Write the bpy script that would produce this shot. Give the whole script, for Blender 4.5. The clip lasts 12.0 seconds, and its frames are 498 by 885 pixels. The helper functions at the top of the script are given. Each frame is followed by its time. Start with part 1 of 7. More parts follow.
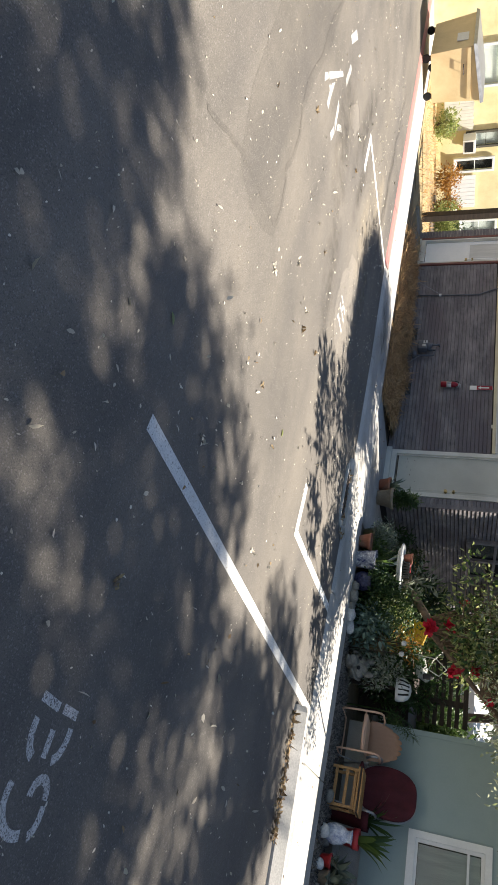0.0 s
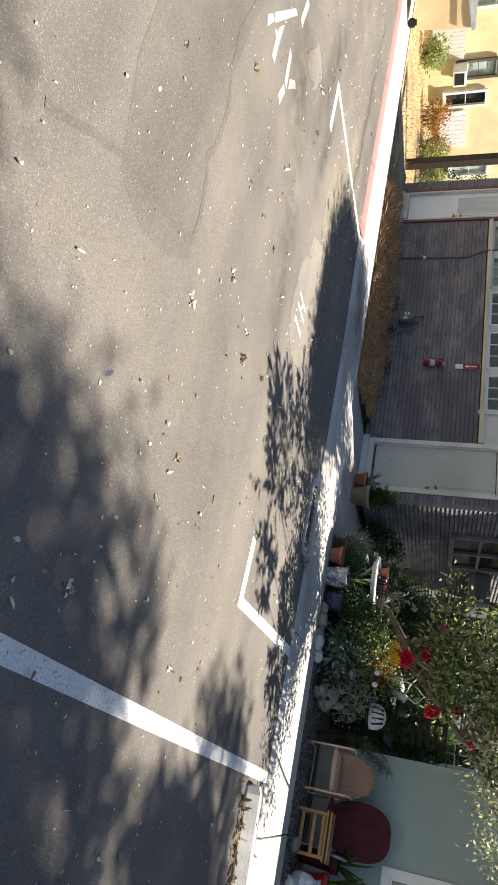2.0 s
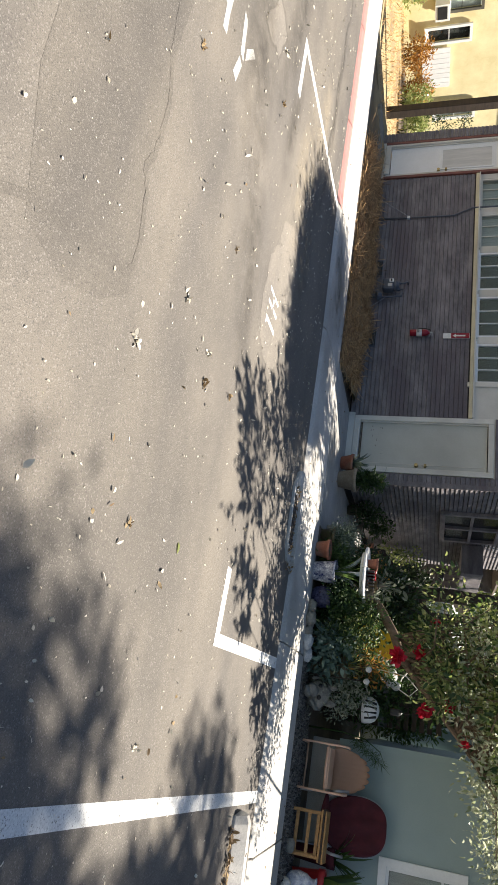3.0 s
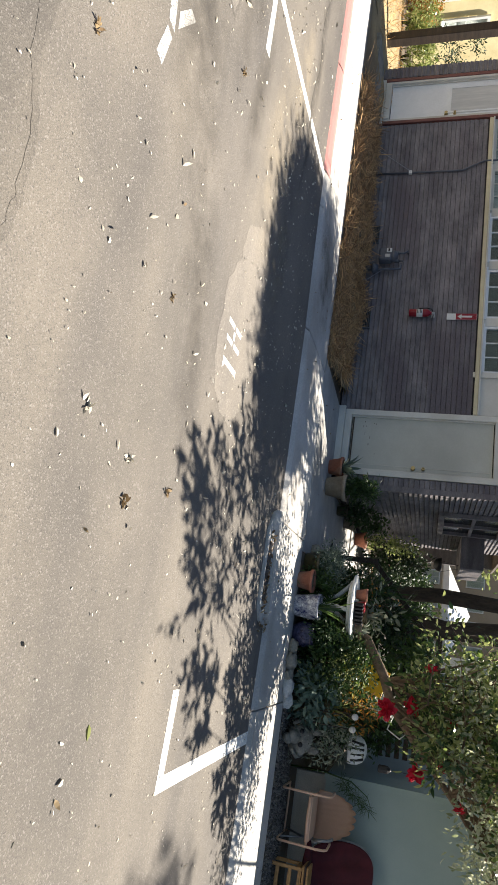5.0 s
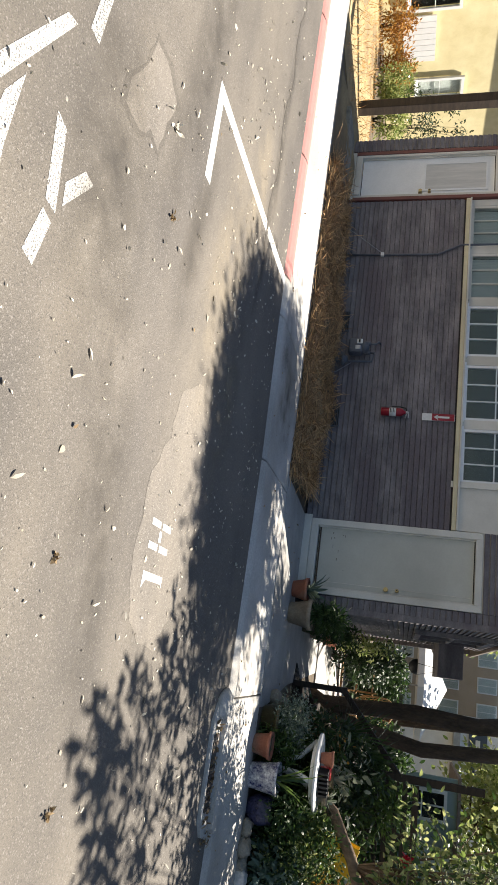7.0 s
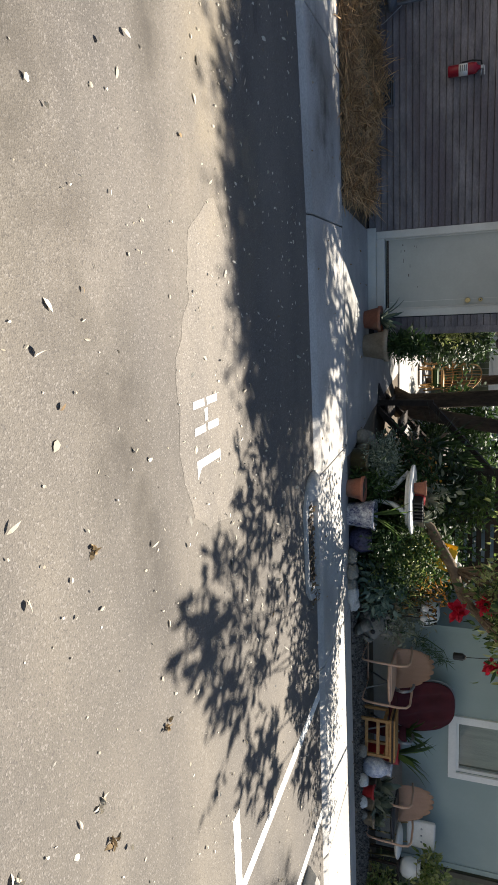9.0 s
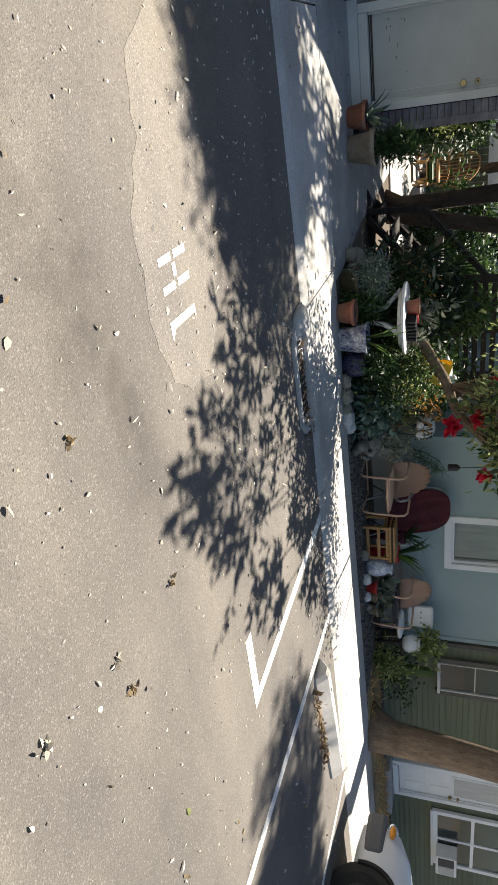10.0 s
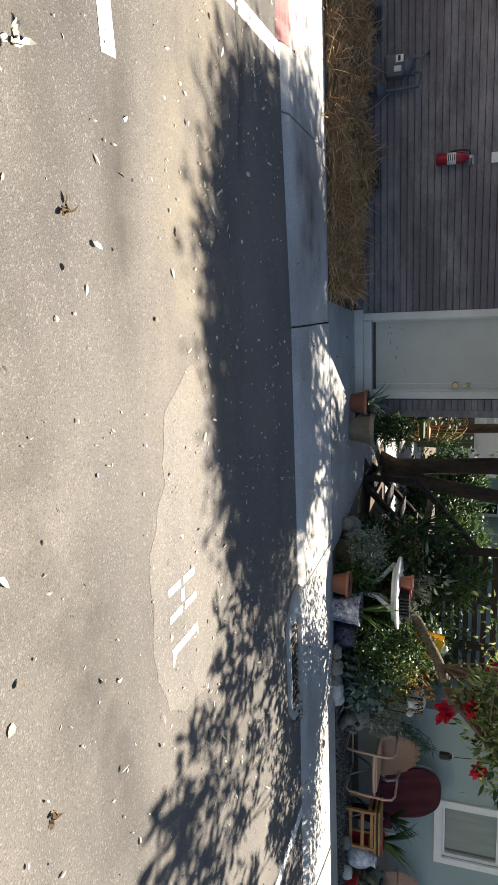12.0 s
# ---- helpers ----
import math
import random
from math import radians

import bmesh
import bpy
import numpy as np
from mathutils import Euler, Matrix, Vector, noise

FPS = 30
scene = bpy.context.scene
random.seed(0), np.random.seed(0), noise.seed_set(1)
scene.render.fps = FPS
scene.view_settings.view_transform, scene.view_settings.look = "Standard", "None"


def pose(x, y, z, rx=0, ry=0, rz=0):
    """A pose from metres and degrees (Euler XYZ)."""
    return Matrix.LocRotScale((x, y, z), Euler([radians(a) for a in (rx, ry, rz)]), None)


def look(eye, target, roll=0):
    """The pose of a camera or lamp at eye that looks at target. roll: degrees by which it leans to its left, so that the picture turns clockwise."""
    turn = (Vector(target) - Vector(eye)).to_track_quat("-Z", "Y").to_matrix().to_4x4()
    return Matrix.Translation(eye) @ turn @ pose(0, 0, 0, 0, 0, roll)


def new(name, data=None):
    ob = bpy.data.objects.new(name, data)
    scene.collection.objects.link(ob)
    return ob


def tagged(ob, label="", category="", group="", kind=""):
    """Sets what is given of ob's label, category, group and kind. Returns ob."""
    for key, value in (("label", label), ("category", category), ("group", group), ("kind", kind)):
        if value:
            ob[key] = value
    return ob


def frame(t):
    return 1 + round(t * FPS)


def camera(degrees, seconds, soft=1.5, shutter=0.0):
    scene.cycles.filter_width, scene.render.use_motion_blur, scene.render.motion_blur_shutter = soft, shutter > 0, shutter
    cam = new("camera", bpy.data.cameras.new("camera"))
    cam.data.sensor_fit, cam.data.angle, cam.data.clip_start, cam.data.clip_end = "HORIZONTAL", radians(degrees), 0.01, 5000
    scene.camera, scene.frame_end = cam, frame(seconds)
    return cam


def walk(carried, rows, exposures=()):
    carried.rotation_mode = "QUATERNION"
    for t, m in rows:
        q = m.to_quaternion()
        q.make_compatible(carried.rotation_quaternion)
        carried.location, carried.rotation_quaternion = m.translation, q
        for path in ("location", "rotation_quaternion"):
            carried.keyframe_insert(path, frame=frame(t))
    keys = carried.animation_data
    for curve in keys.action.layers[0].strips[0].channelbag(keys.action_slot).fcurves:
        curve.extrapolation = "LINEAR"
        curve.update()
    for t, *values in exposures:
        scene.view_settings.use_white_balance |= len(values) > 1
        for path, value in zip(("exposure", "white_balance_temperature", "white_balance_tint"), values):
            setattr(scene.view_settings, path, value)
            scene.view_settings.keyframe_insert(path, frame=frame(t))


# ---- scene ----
cam = camera(42.1, 12.0, soft=1.5)
ROWS = [
    (0, 0.0230, -0.0700, 1.5780, -8.929, -70.764, 132.843),
    (0.5, -0.3923, 0.0549, 1.6131, -6.467, -71.862, 129.290),
    (1, -0.7570, 0.1588, 1.5733, -11.674, -71.378, 132.845),
    (1.5, -1.1210, 0.3290, 1.6410, -10.264, -72.068, 129.667),
    (2, -1.4651, 0.4867, 1.5862, -11.844, -71.863, 130.071),
    (2.5, -1.8350, 0.5770, 1.5940, -11.139, -72.905, 125.930),
    (4.5, -3.3370, 1.1330, 1.5070, -9.007, -72.070, 119.987),
    (5, -3.6699, 1.3530, 1.5228, -13.619, -73.044, 120.422),
    (5.5, -3.9757, 1.4929, 1.4553, -8.494, -74.512, 115.634),
    (6, -4.3422, 1.6412, 1.4505, -12.207, -74.547, 119.999),
    (6.5, -4.7210, 1.7875, 1.4547, -14.510, -75.047, 123.531),
    (8.5, -6.1132, 2.3164, 1.3516, -8.337, -70.491, 107.448),
    (9, -6.2547, 2.4677, 1.3528, -3.852, -70.227, 80.913),
    (9.5, -6.3462, 2.6036, 1.3696, -6.661, -71.256, 71.645),
    (10, -6.4045, 2.6806, 1.3875, -5.522, -70.743, 65.352),
    (10.5, -6.4038, 2.6692, 1.3917, -8.478, -74.024, 67.130),
    (11, -6.5120, 2.6824, 1.3725, -12.418, -74.263, 74.624),
    (11.5, -6.8091, 2.7094, 1.3459, -9.187, -71.885, 83.044),
    (12, -7.0373, 2.8182, 1.3036, -4.507, -71.397, 82.646),
]
walk(cam, [(t, pose(x, y, z, rx, ry, rz)) for t, x, y, z, rx, ry, rz in ROWS], exposures=[(0.0, 1.38), (2.5, 1.36), (5.5, 1.34), (8.5, 1.28), (10.0, 1.28), (11.0, 1.27), (11.5, 1.38), (12.0, 1.44)])

# ---- light ----
SUN_EL, SUN_TO = 57.5, (0.58, 1.0)  # elevation, and the horizontal way towards the sun
world = bpy.data.worlds.new("world")
scene.world = world
world.use_nodes = True
wn = world.node_tree.nodes
sky = wn.new("ShaderNodeTexSky")
sky.sky_type, sky.sun_disc = "NISHITA", False
sky.sun_elevation = radians(SUN_EL)
sky.sun_rotation = math.atan2(SUN_TO[0], SUN_TO[1])
sky.air_density, sky.dust_density, sky.ozone_density = 1.0, 0.8, 1.8
wn["Background"].inputs["Strength"].default_value = 0.044
world.node_tree.links.new(sky.outputs[0], wn["Background"].inputs[0])
sun_data = bpy.data.lights.new("sun", "SUN")
sun_data.energy, sun_data.angle, sun_data.color = 5.0, radians(0.53), (1.0, 0.915, 0.79)
sun = new("sun", sun_data)
h = Vector((SUN_TO[0], SUN_TO[1], 0)).normalized() * math.cos(radians(SUN_EL))
sun.matrix_world = look((h.x * 50, h.y * 50, math.sin(radians(SUN_EL)) * 50), (0, 0, 0))

# ---- materials ----


def surface(name, c1, c2, scale=6.0, rough=0.8, bump=0.1, fine=80.0, c3=None, stain=0.7, metal=0.0, spec=0.4, vary=0.12, stretch=(1, 1, 1), bump_dist=0.01, grain=0.18):
    """Two-scale noise colour with grain, stains, piece to piece variation and relief."""
    m = bpy.data.materials.new(name)
    m.use_nodes = True
    nt = m.node_tree
    N, L = nt.nodes, nt.links
    b = N["Principled BSDF"]
    geo = N.new("ShaderNodeNewGeometry")
    mp = N.new("ShaderNodeMapping")
    mp.inputs["Scale"].default_value = stretch
    L.new(geo.outputs["Position"], mp.inputs[0])
    n1 = N.new("ShaderNodeTexNoise")
    n1.inputs["Scale"].default_value, n1.inputs["Detail"].default_value, n1.inputs["Roughness"].default_value = scale, 6, 0.65
    n2 = N.new("ShaderNodeTexNoise")
    n2.inputs["Scale"].default_value, n2.inputs["Detail"].default_value = fine, 3
    n3 = N.new("ShaderNodeTexNoise")
    n3.inputs["Scale"].default_value, n3.inputs["Detail"].default_value = stain, 4
    for n in (n1, n2, n3):
        L.new(mp.outputs[0], n.inputs["Vector"])
    r = N.new("ShaderNodeValToRGB")
    r.color_ramp.elements[0].position, r.color_ramp.elements[1].position = 0.33, 0.67
    r.color_ramp.elements[0].color, r.color_ramp.elements[1].color = (*c1, 1), (*c2, 1)
    L.new(n1.outputs[0], r.inputs[0])
    col = r.outputs[0]
    if c3:
        r3 = N.new("ShaderNodeValToRGB")
        r3.color_ramp.elements[0].position, r3.color_ramp.elements[1].position = 0.5, 0.66
        L.new(n3.outputs[0], r3.inputs[0])
        mx = N.new("ShaderNodeMixRGB")
        mx.inputs[2].default_value = (*c3, 1)
        L.new(r3.outputs[0], mx.inputs[0])
        L.new(col, mx.inputs[1])
        col = mx.outputs[0]
    oi = N.new("ShaderNodeObjectInfo")
    m1 = N.new("ShaderNodeMapRange")
    m1.inputs["To Min"].default_value, m1.inputs["To Max"].default_value = 1 - vary, 1 + vary
    L.new(oi.outputs["Random"], m1.inputs[0])
    m2 = N.new("ShaderNodeMapRange")
    m2.inputs["From Min"].default_value, m2.inputs["From Max"].default_value = 0.25, 0.75
    m2.inputs["To Min"].default_value, m2.inputs["To Max"].default_value = 1 - grain, 1 + grain
    L.new(n2.outputs[0], m2.inputs[0])
    mul = N.new("ShaderNodeMath")
    mul.operation = "MULTIPLY"
    L.new(m1.outputs[0], mul.inputs[0])
    L.new(m2.outputs[0], mul.inputs[1])
    hs = N.new("ShaderNodeHueSaturation")
    L.new(mul.outputs[0], hs.inputs["Value"])
    L.new(col, hs.inputs["Color"])
    L.new(hs.outputs[0], b.inputs["Base Color"])
    rr = N.new("ShaderNodeMapRange")
    rr.inputs["To Min"].default_value, rr.inputs["To Max"].default_value = max(rough - 0.12, 0.03), min(rough + 0.12, 1)
    L.new(n1.outputs[0], rr.inputs[0])
    L.new(rr.outputs[0], b.inputs["Roughness"])
    b.inputs["Metallic"].default_value = metal
    b.inputs["Specular IOR Level"].default_value = spec
    if bump:
        add = N.new("ShaderNodeMath")
        L.new(n1.outputs[0], add.inputs[0])
        L.new(n2.outputs[0], add.inputs[1])
        bp = N.new("ShaderNodeBump")
        bp.inputs["Strength"].default_value, bp.inputs["Distance"].default_value = bump, bump_dist
        L.new(add.outputs[0], bp.inputs["Height"])
        L.new(bp.outputs[0], b.inputs["Normal"])
    return m


def leafy(name, c1, c2, rough=0.5, through_light=0.35):
    """Leaves: colour varies leaf by leaf, and light shines through."""
    m = bpy.data.materials.new(name)
    m.use_nodes = True
    N, L = m.node_tree.nodes, m.node_tree.links
    b = N["Principled BSDF"]
    geo = N.new("ShaderNodeNewGeometry")
    r = N.new("ShaderNodeValToRGB")
    r.color_ramp.elements[0].color, r.color_ramp.elements[1].color = (*c1, 1), (*c2, 1)
    L.new(geo.outputs["Random Per Island"], r.inputs[0])
    L.new(r.outputs[0], b.inputs["Base Color"])
    b.inputs["Roughness"].default_value = rough
    t = N.new("ShaderNodeBsdfTranslucent")
    L.new(r.outputs[0], t.inputs["Color"])
    mix = N.new("ShaderNodeMixShader")
    mix.inputs[0].default_value = through_light
    L.new(b.outputs[0], mix.inputs[1])
    L.new(t.outputs[0], mix.inputs[2])
    L.new(mix.outputs[0], N["Material Output"].inputs[0])
    return m


def asphalt_material(name="asphalt", tone=1.0):
    m = bpy.data.materials.new(name)
    m.use_nodes = True
    N, L = m.node_tree.nodes, m.node_tree.links
    b = N["Principled BSDF"]
    geo = N.new("ShaderNodeNewGeometry")

    def noise_tex(scale, detail=4, rough=0.6):
        n = N.new("ShaderNodeTexNoise")
        n.inputs["Scale"].default_value, n.inputs["Detail"].default_value, n.inputs["Roughness"].default_value = scale, detail, rough
        L.new(geo.outputs["Position"], n.inputs["Vector"])
        return n

    def ramp(src, p0, c0, p1, c1):
        r = N.new("ShaderNodeValToRGB")
        r.color_ramp.elements[0].position, r.color_ramp.elements[1].position = p0, p1
        r.color_ramp.elements[0].color, r.color_ramp.elements[1].color = (*c0, 1), (*c1, 1)
        L.new(src, r.inputs[0])
        return r.outputs[0]

    def mix(kind, fac, a, c):
        x = N.new("ShaderNodeMixRGB")
        x.blend_type = kind
        if isinstance(fac, float):
            x.inputs[0].default_value = fac
        else:
            L.new(fac, x.inputs[0])
        for i, v in ((1, a), (2, c)):
            if isinstance(v, tuple):
                x.inputs[i].default_value = (*v, 1)
            else:
                L.new(v, x.inputs[i])
        return x.outputs[0]

    broad, mid, grain = noise_tex(0.35, 5), noise_tex(1.3, 4, 0.5), noise_tex(190, 3, 0.7)
    stones = N.new("ShaderNodeTexVoronoi")
    stones.inputs["Scale"].default_value = 150
    L.new(geo.outputs["Position"], stones.inputs["Vector"])
    pick = N.new("ShaderNodeSeparateColor")
    L.new(stones.outputs["Color"], pick.inputs[0])
    col = ramp(broad.outputs[0], 0.32, (0.13, 0.121, 0.108), 0.7, (0.178, 0.165, 0.147))
    lane = N.new("ShaderNodeMapping")
    lane.inputs["Scale"].default_value = (0.22, 1.1, 1.0)
    lane.inputs["Rotation"].default_value = (0, 0, radians(-14))
    L.new(geo.outputs["Position"], lane.inputs[0])
    streak = noise_tex(1.0, 5, 0.55)
    L.new(lane.outputs[0], streak.inputs["Vector"])
    col = mix("MULTIPLY", 0.85, col, ramp(streak.outputs[0], 0.34, (0.78, 0.78, 0.81), 0.66, (1.25, 1.22, 1.17)))
    col = mix("MULTIPLY", 0.8, col, ramp(mid.outputs[0], 0.34, (0.82, 0.82, 0.83), 0.7, (1.15, 1.13, 1.1)))
    col = mix("OVERLAY", 0.5, col, ramp(grain.outputs[0], 0.3, (0.2, 0.2, 0.205), 0.72, (0.8, 0.79, 0.78)))
    col = mix("MIX", ramp(pick.outputs[0], 0.84, (0, 0, 0), 0.97, (0.34, 0.34, 0.34)), col, (0.36, 0.335, 0.315))
    col = mix("MIX", ramp(pick.outputs[1], 0.8, (0, 0, 0), 0.95, (0.5, 0.5, 0.5)), col, (0.075, 0.07, 0.067))
    col = mix("MULTIPLY", 1.0, col, (tone, tone, tone))
    L.new(col, b.inputs["Base Color"])
    b.inputs["Roughness"].default_value = 0.88
    b.inputs["Specular IOR Level"].default_value = 0.3
    add = N.new("ShaderNodeMath")
    L.new(grain.outputs[0], add.inputs[0])
    L.new(stones.outputs["Distance"], add.inputs[1])
    bp = N.new("ShaderNodeBump")
    bp.inputs["Strength"].default_value, bp.inputs["Distance"].default_value = 0.4, 0.008
    L.new(add.outputs[0], bp.inputs["Height"])
    L.new(bp.outputs[0], b.inputs["Normal"])
    return m


def worn_paint(name, colour, wear=0.42):
    """Road paint with worn-through specks."""
    m = surface(name, tuple(0.9 * v for v in colour), colour, 9, 0.75, 0.4, 90, vary=0.05)
    N, L = m.node_tree.nodes, m.node_tree.links
    b = N["Principled BSDF"]
    geo = N.new("ShaderNodeNewGeometry")
    n = N.new("ShaderNodeTexNoise")
    n.inputs["Scale"].default_value, n.inputs["Detail"].default_value, n.inputs["Roughness"].default_value = 45 if wear < 0.48 else 110, 6, 0.8
    L.new(geo.outputs["Position"], n.inputs["Vector"])
    r = N.new("ShaderNodeValToRGB")
    r.color_ramp.elements[0].position, r.color_ramp.elements[1].position = wear - 0.06, wear
    L.new(n.outputs[0], r.inputs[0])
    t = N.new("ShaderNodeBsdfTransparent")
    mix = N.new("ShaderNodeMixShader")
    L.new(r.outputs[0], mix.inputs[0])
    L.new(t.outputs[0], mix.inputs[1])
    L.new(b.outputs[0], mix.inputs[2])
    L.new(mix.outputs[0], N["Material Output"].inputs[0])
    return m


def glass_material(name, tint, rough=0.03):
    m = bpy.data.materials.new(name)
    m.use_nodes = True
    b = m.node_tree.nodes["Principled BSDF"]
    b.inputs["Base Color"].default_value = (*tint, 1)
    b.inputs["Roughness"].default_value = rough
    b.inputs["Transmission Weight"].default_value = 1.0
    b.inputs["IOR"].default_value = 1.45
    return m


def stain_material(name, colour, most=0.6):
    """A soft-edged stain that thins out from its middle and breaks up in patches."""
    m = bpy.data.materials.new(name)
    m.use_nodes = True
    N, L = m.node_tree.nodes, m.node_tree.links
    b = N["Principled BSDF"]
    tc = N.new("ShaderNodeTexCoord")
    geo = N.new("ShaderNodeNewGeometry")
    grad = N.new("ShaderNodeTexGradient")
    grad.gradient_type = "SPHERICAL"
    L.new(tc.outputs["Object"], grad.inputs[0])
    n = N.new("ShaderNodeTexNoise")
    n.inputs["Scale"].default_value, n.inputs["Detail"].default_value = 4.0, 6
    L.new(geo.outputs["Position"], n.inputs["Vector"])
    k = N.new("ShaderNodeMapRange")
    k.inputs["From Min"].default_value, k.inputs["From Max"].default_value = 0.3, 0.65
    L.new(n.outputs[0], k.inputs[0])
    g = N.new("ShaderNodeTexNoise")
    g.inputs["Scale"].default_value, g.inputs["Detail"].default_value = 160, 3
    L.new(geo.outputs["Position"], g.inputs["Vector"])
    c = N.new("ShaderNodeValToRGB")
    c.color_ramp.elements[0].color = (*[v * 0.6 for v in colour], 1)
    c.color_ramp.elements[1].color = (*[v * 1.4 for v in colour], 1)
    L.new(g.outputs[0], c.inputs[0])
    L.new(c.outputs[0], b.inputs["Base Color"])
    b.inputs["Roughness"].default_value = 0.95
    b.inputs["Specular IOR Level"].default_value = 0.2
    f = N.new("ShaderNodeMath")
    f.operation = "MULTIPLY"
    L.new(grad.outputs[1], f.inputs[0])
    L.new(k.outputs[0], f.inputs[1])
    f2 = N.new("ShaderNodeMath")
    f2.operation, f2.use_clamp = "MULTIPLY", True
    f2.inputs[1].default_value = most * 2.2
    L.new(f.outputs[0], f2.inputs[0])
    t = N.new("ShaderNodeBsdfTransparent")
    mix = N.new("ShaderNodeMixShader")
    L.new(f2.outputs[0], mix.inputs[0])
    L.new(t.outputs[0], mix.inputs[1])
    L.new(b.outputs[0], mix.inputs[2])
    L.new(mix.outputs[0], N["Material Output"].inputs[0])
    return m


SANDY = stain_material("sandy_stain", (0.31, 0.265, 0.195), 0.32)
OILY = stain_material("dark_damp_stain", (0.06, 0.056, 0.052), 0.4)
DAMP = stain_material("brown_damp_stain", (0.2, 0.165, 0.12), 0.32)
ASPHALT = asphalt_material()
TAR = asphalt_material("darker_asphalt", 0.88)
SEAM = asphalt_material("dark_asphalt_seam", 0.84)
PALE_PATCH = asphalt_material("paler_asphalt", 1.3)

PAINT = worn_paint("white_road_paint", (0.74, 0.74, 0.72))
PAINT_OLD = worn_paint("old_white_road_paint", (0.60, 0.59, 0.57), 0.49)
RED_PAINT = worn_paint("faded_red_kerb_paint", (0.50, 0.23, 0.21), 0.40)
CONCRETE = surface("pavement_concrete", (0.42, 0.41, 0.385), (0.54, 0.52, 0.49), 2.5, 0.85, 0.25, 60, c3=(0.36, 0.34, 0.31), stain=0.8, vary=0.04)
CONCRETE_GREY = surface("grey_concrete", (0.33, 0.325, 0.31), (0.44, 0.43, 0.41), 4, 0.85, 0.3, 70, c3=(0.28, 0.27, 0.25))
SOIL = surface("soil", (0.09, 0.07, 0.05), (0.16, 0.125, 0.09), 5, 0.95, 0.8, 60, c3=(0.2, 0.17, 0.12))
DRY_GRASS_GROUND = surface("dry_grass_ground", (0.26, 0.2, 0.11), (0.42, 0.34, 0.19), 3, 0.95, 0.8, 50, c3=(0.2, 0.15, 0.09))
HAY = leafy("brown_straw", (0.2, 0.11, 0.05), (0.84, 0.54, 0.27), 0.75, 0.15)
STRAW = leafy("straw", (0.36, 0.18, 0.06), (0.85, 0.55, 0.24), 0.7, 0.15)
GRAVEL = leafy("gravel", (0.03, 0.027, 0.023), (0.24, 0.21, 0.18), 0.85, 0.0)
GREY_SIDING = surface("weathered_grey_siding", (0.115, 0.105, 0.112), (0.255, 0.232, 0.235), 3, 0.75, 0.3, 40, c3=(0.135, 0.115, 0.125), stain=1.1, vary=0.06, stretch=(0.8, 1, 2.2))
TRIM_WHITE = surface("off_white_trim_paint", (0.62, 0.60, 0.54), (0.70, 0.68, 0.62), 4, 0.55, 0.1, 50, c3=(0.52, 0.50, 0.44), vary=0.04, grain=0.035)
CREAM = surface("cream_trim_paint", (0.60, 0.54, 0.36), (0.68, 0.62, 0.44), 4, 0.55, 0.1, 50, c3=(0.5, 0.45, 0.32), vary=0.04, grain=0.035)
DOOR_PAINT = surface("pale_grey_green_door_paint", (0.50, 0.50, 0.44), (0.56, 0.56, 0.50), 2, 0.5, 0.08, 40, c3=(0.44, 0.44, 0.39), vary=0.03, grain=0.035)
WHITE_PAINT = surface("white_paint", (0.72, 0.73, 0.73), (0.8, 0.81, 0.81), 3, 0.5, 0.05, 40, vary=0.03, grain=0.035)
RED_BROWN = surface("red_brown_trim_paint", (0.16, 0.06, 0.05), (0.22, 0.085, 0.07), 5, 0.6, 0.15, grain=0.035)
TEAL = surface("grey_teal_stucco", (0.29, 0.37, 0.37), (0.33, 0.41, 0.41), 1.6, 0.8, 0.2, 120, c3=(0.27, 0.34, 0.34), vary=0.02, grain=0.035)
OLIVE = surface("olive_green_siding", (0.125, 0.14, 0.085), (0.165, 0.18, 0.115), 3, 0.7, 0.2, 40, c3=(0.11, 0.12, 0.07), vary=0.06, stretch=(0.35, 1, 4), grain=0.035)
YELLOW = surface("yellow_siding", (0.64, 0.55, 0.30), (0.78, 0.69, 0.42), 2, 0.75, 0.15, 40, vary=0.05, grain=0.035)
DARK_TRIM = surface("dark_olive_trim", (0.07, 0.065, 0.05), (0.1, 0.095, 0.075), 4, 0.6, 0.1, grain=0.035)
ROOF = surface("brown_shingle", (0.16, 0.13, 0.11), (0.24, 0.2, 0.17), 9, 0.9, 0.5, 50)
GLASS = glass_material("window_glass", (0.75, 0.82, 0.82))
DARK_PANE = surface("dark_window_pane", (0.012, 0.014, 0.015), (0.022, 0.024, 0.025), 2, 0.12, 0, spec=0.5, grain=0.03)
# Near black: the dimness of unlit rooms is put into the colour.
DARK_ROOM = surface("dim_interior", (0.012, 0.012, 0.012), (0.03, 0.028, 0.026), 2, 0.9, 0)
CURTAIN = surface("pale_curtain", (0.45, 0.45, 0.43), (0.58, 0.57, 0.54), 3, 0.9, 0.1, 30, stretch=(6, 1, 0.6), grain=0.035)
DARK_WOOD = surface("dark_brown_wood", (0.024, 0.017, 0.013), (0.058, 0.04, 0.029), 4, 0.7, 0.3, 40, stretch=(1, 1, 6))
BARK = surface("bark", (0.06, 0.045, 0.033), (0.13, 0.098, 0.07), 9, 0.95, 1.0, 40, stretch=(1, 1, 0.35), bump_dist=0.03)
BARK_LIGHT = surface("light_bark", (0.13, 0.09, 0.06), (0.25, 0.18, 0.12), 9, 0.9, 0.8, 40, stretch=(1, 1, 0.4), bump_dist=0.02)
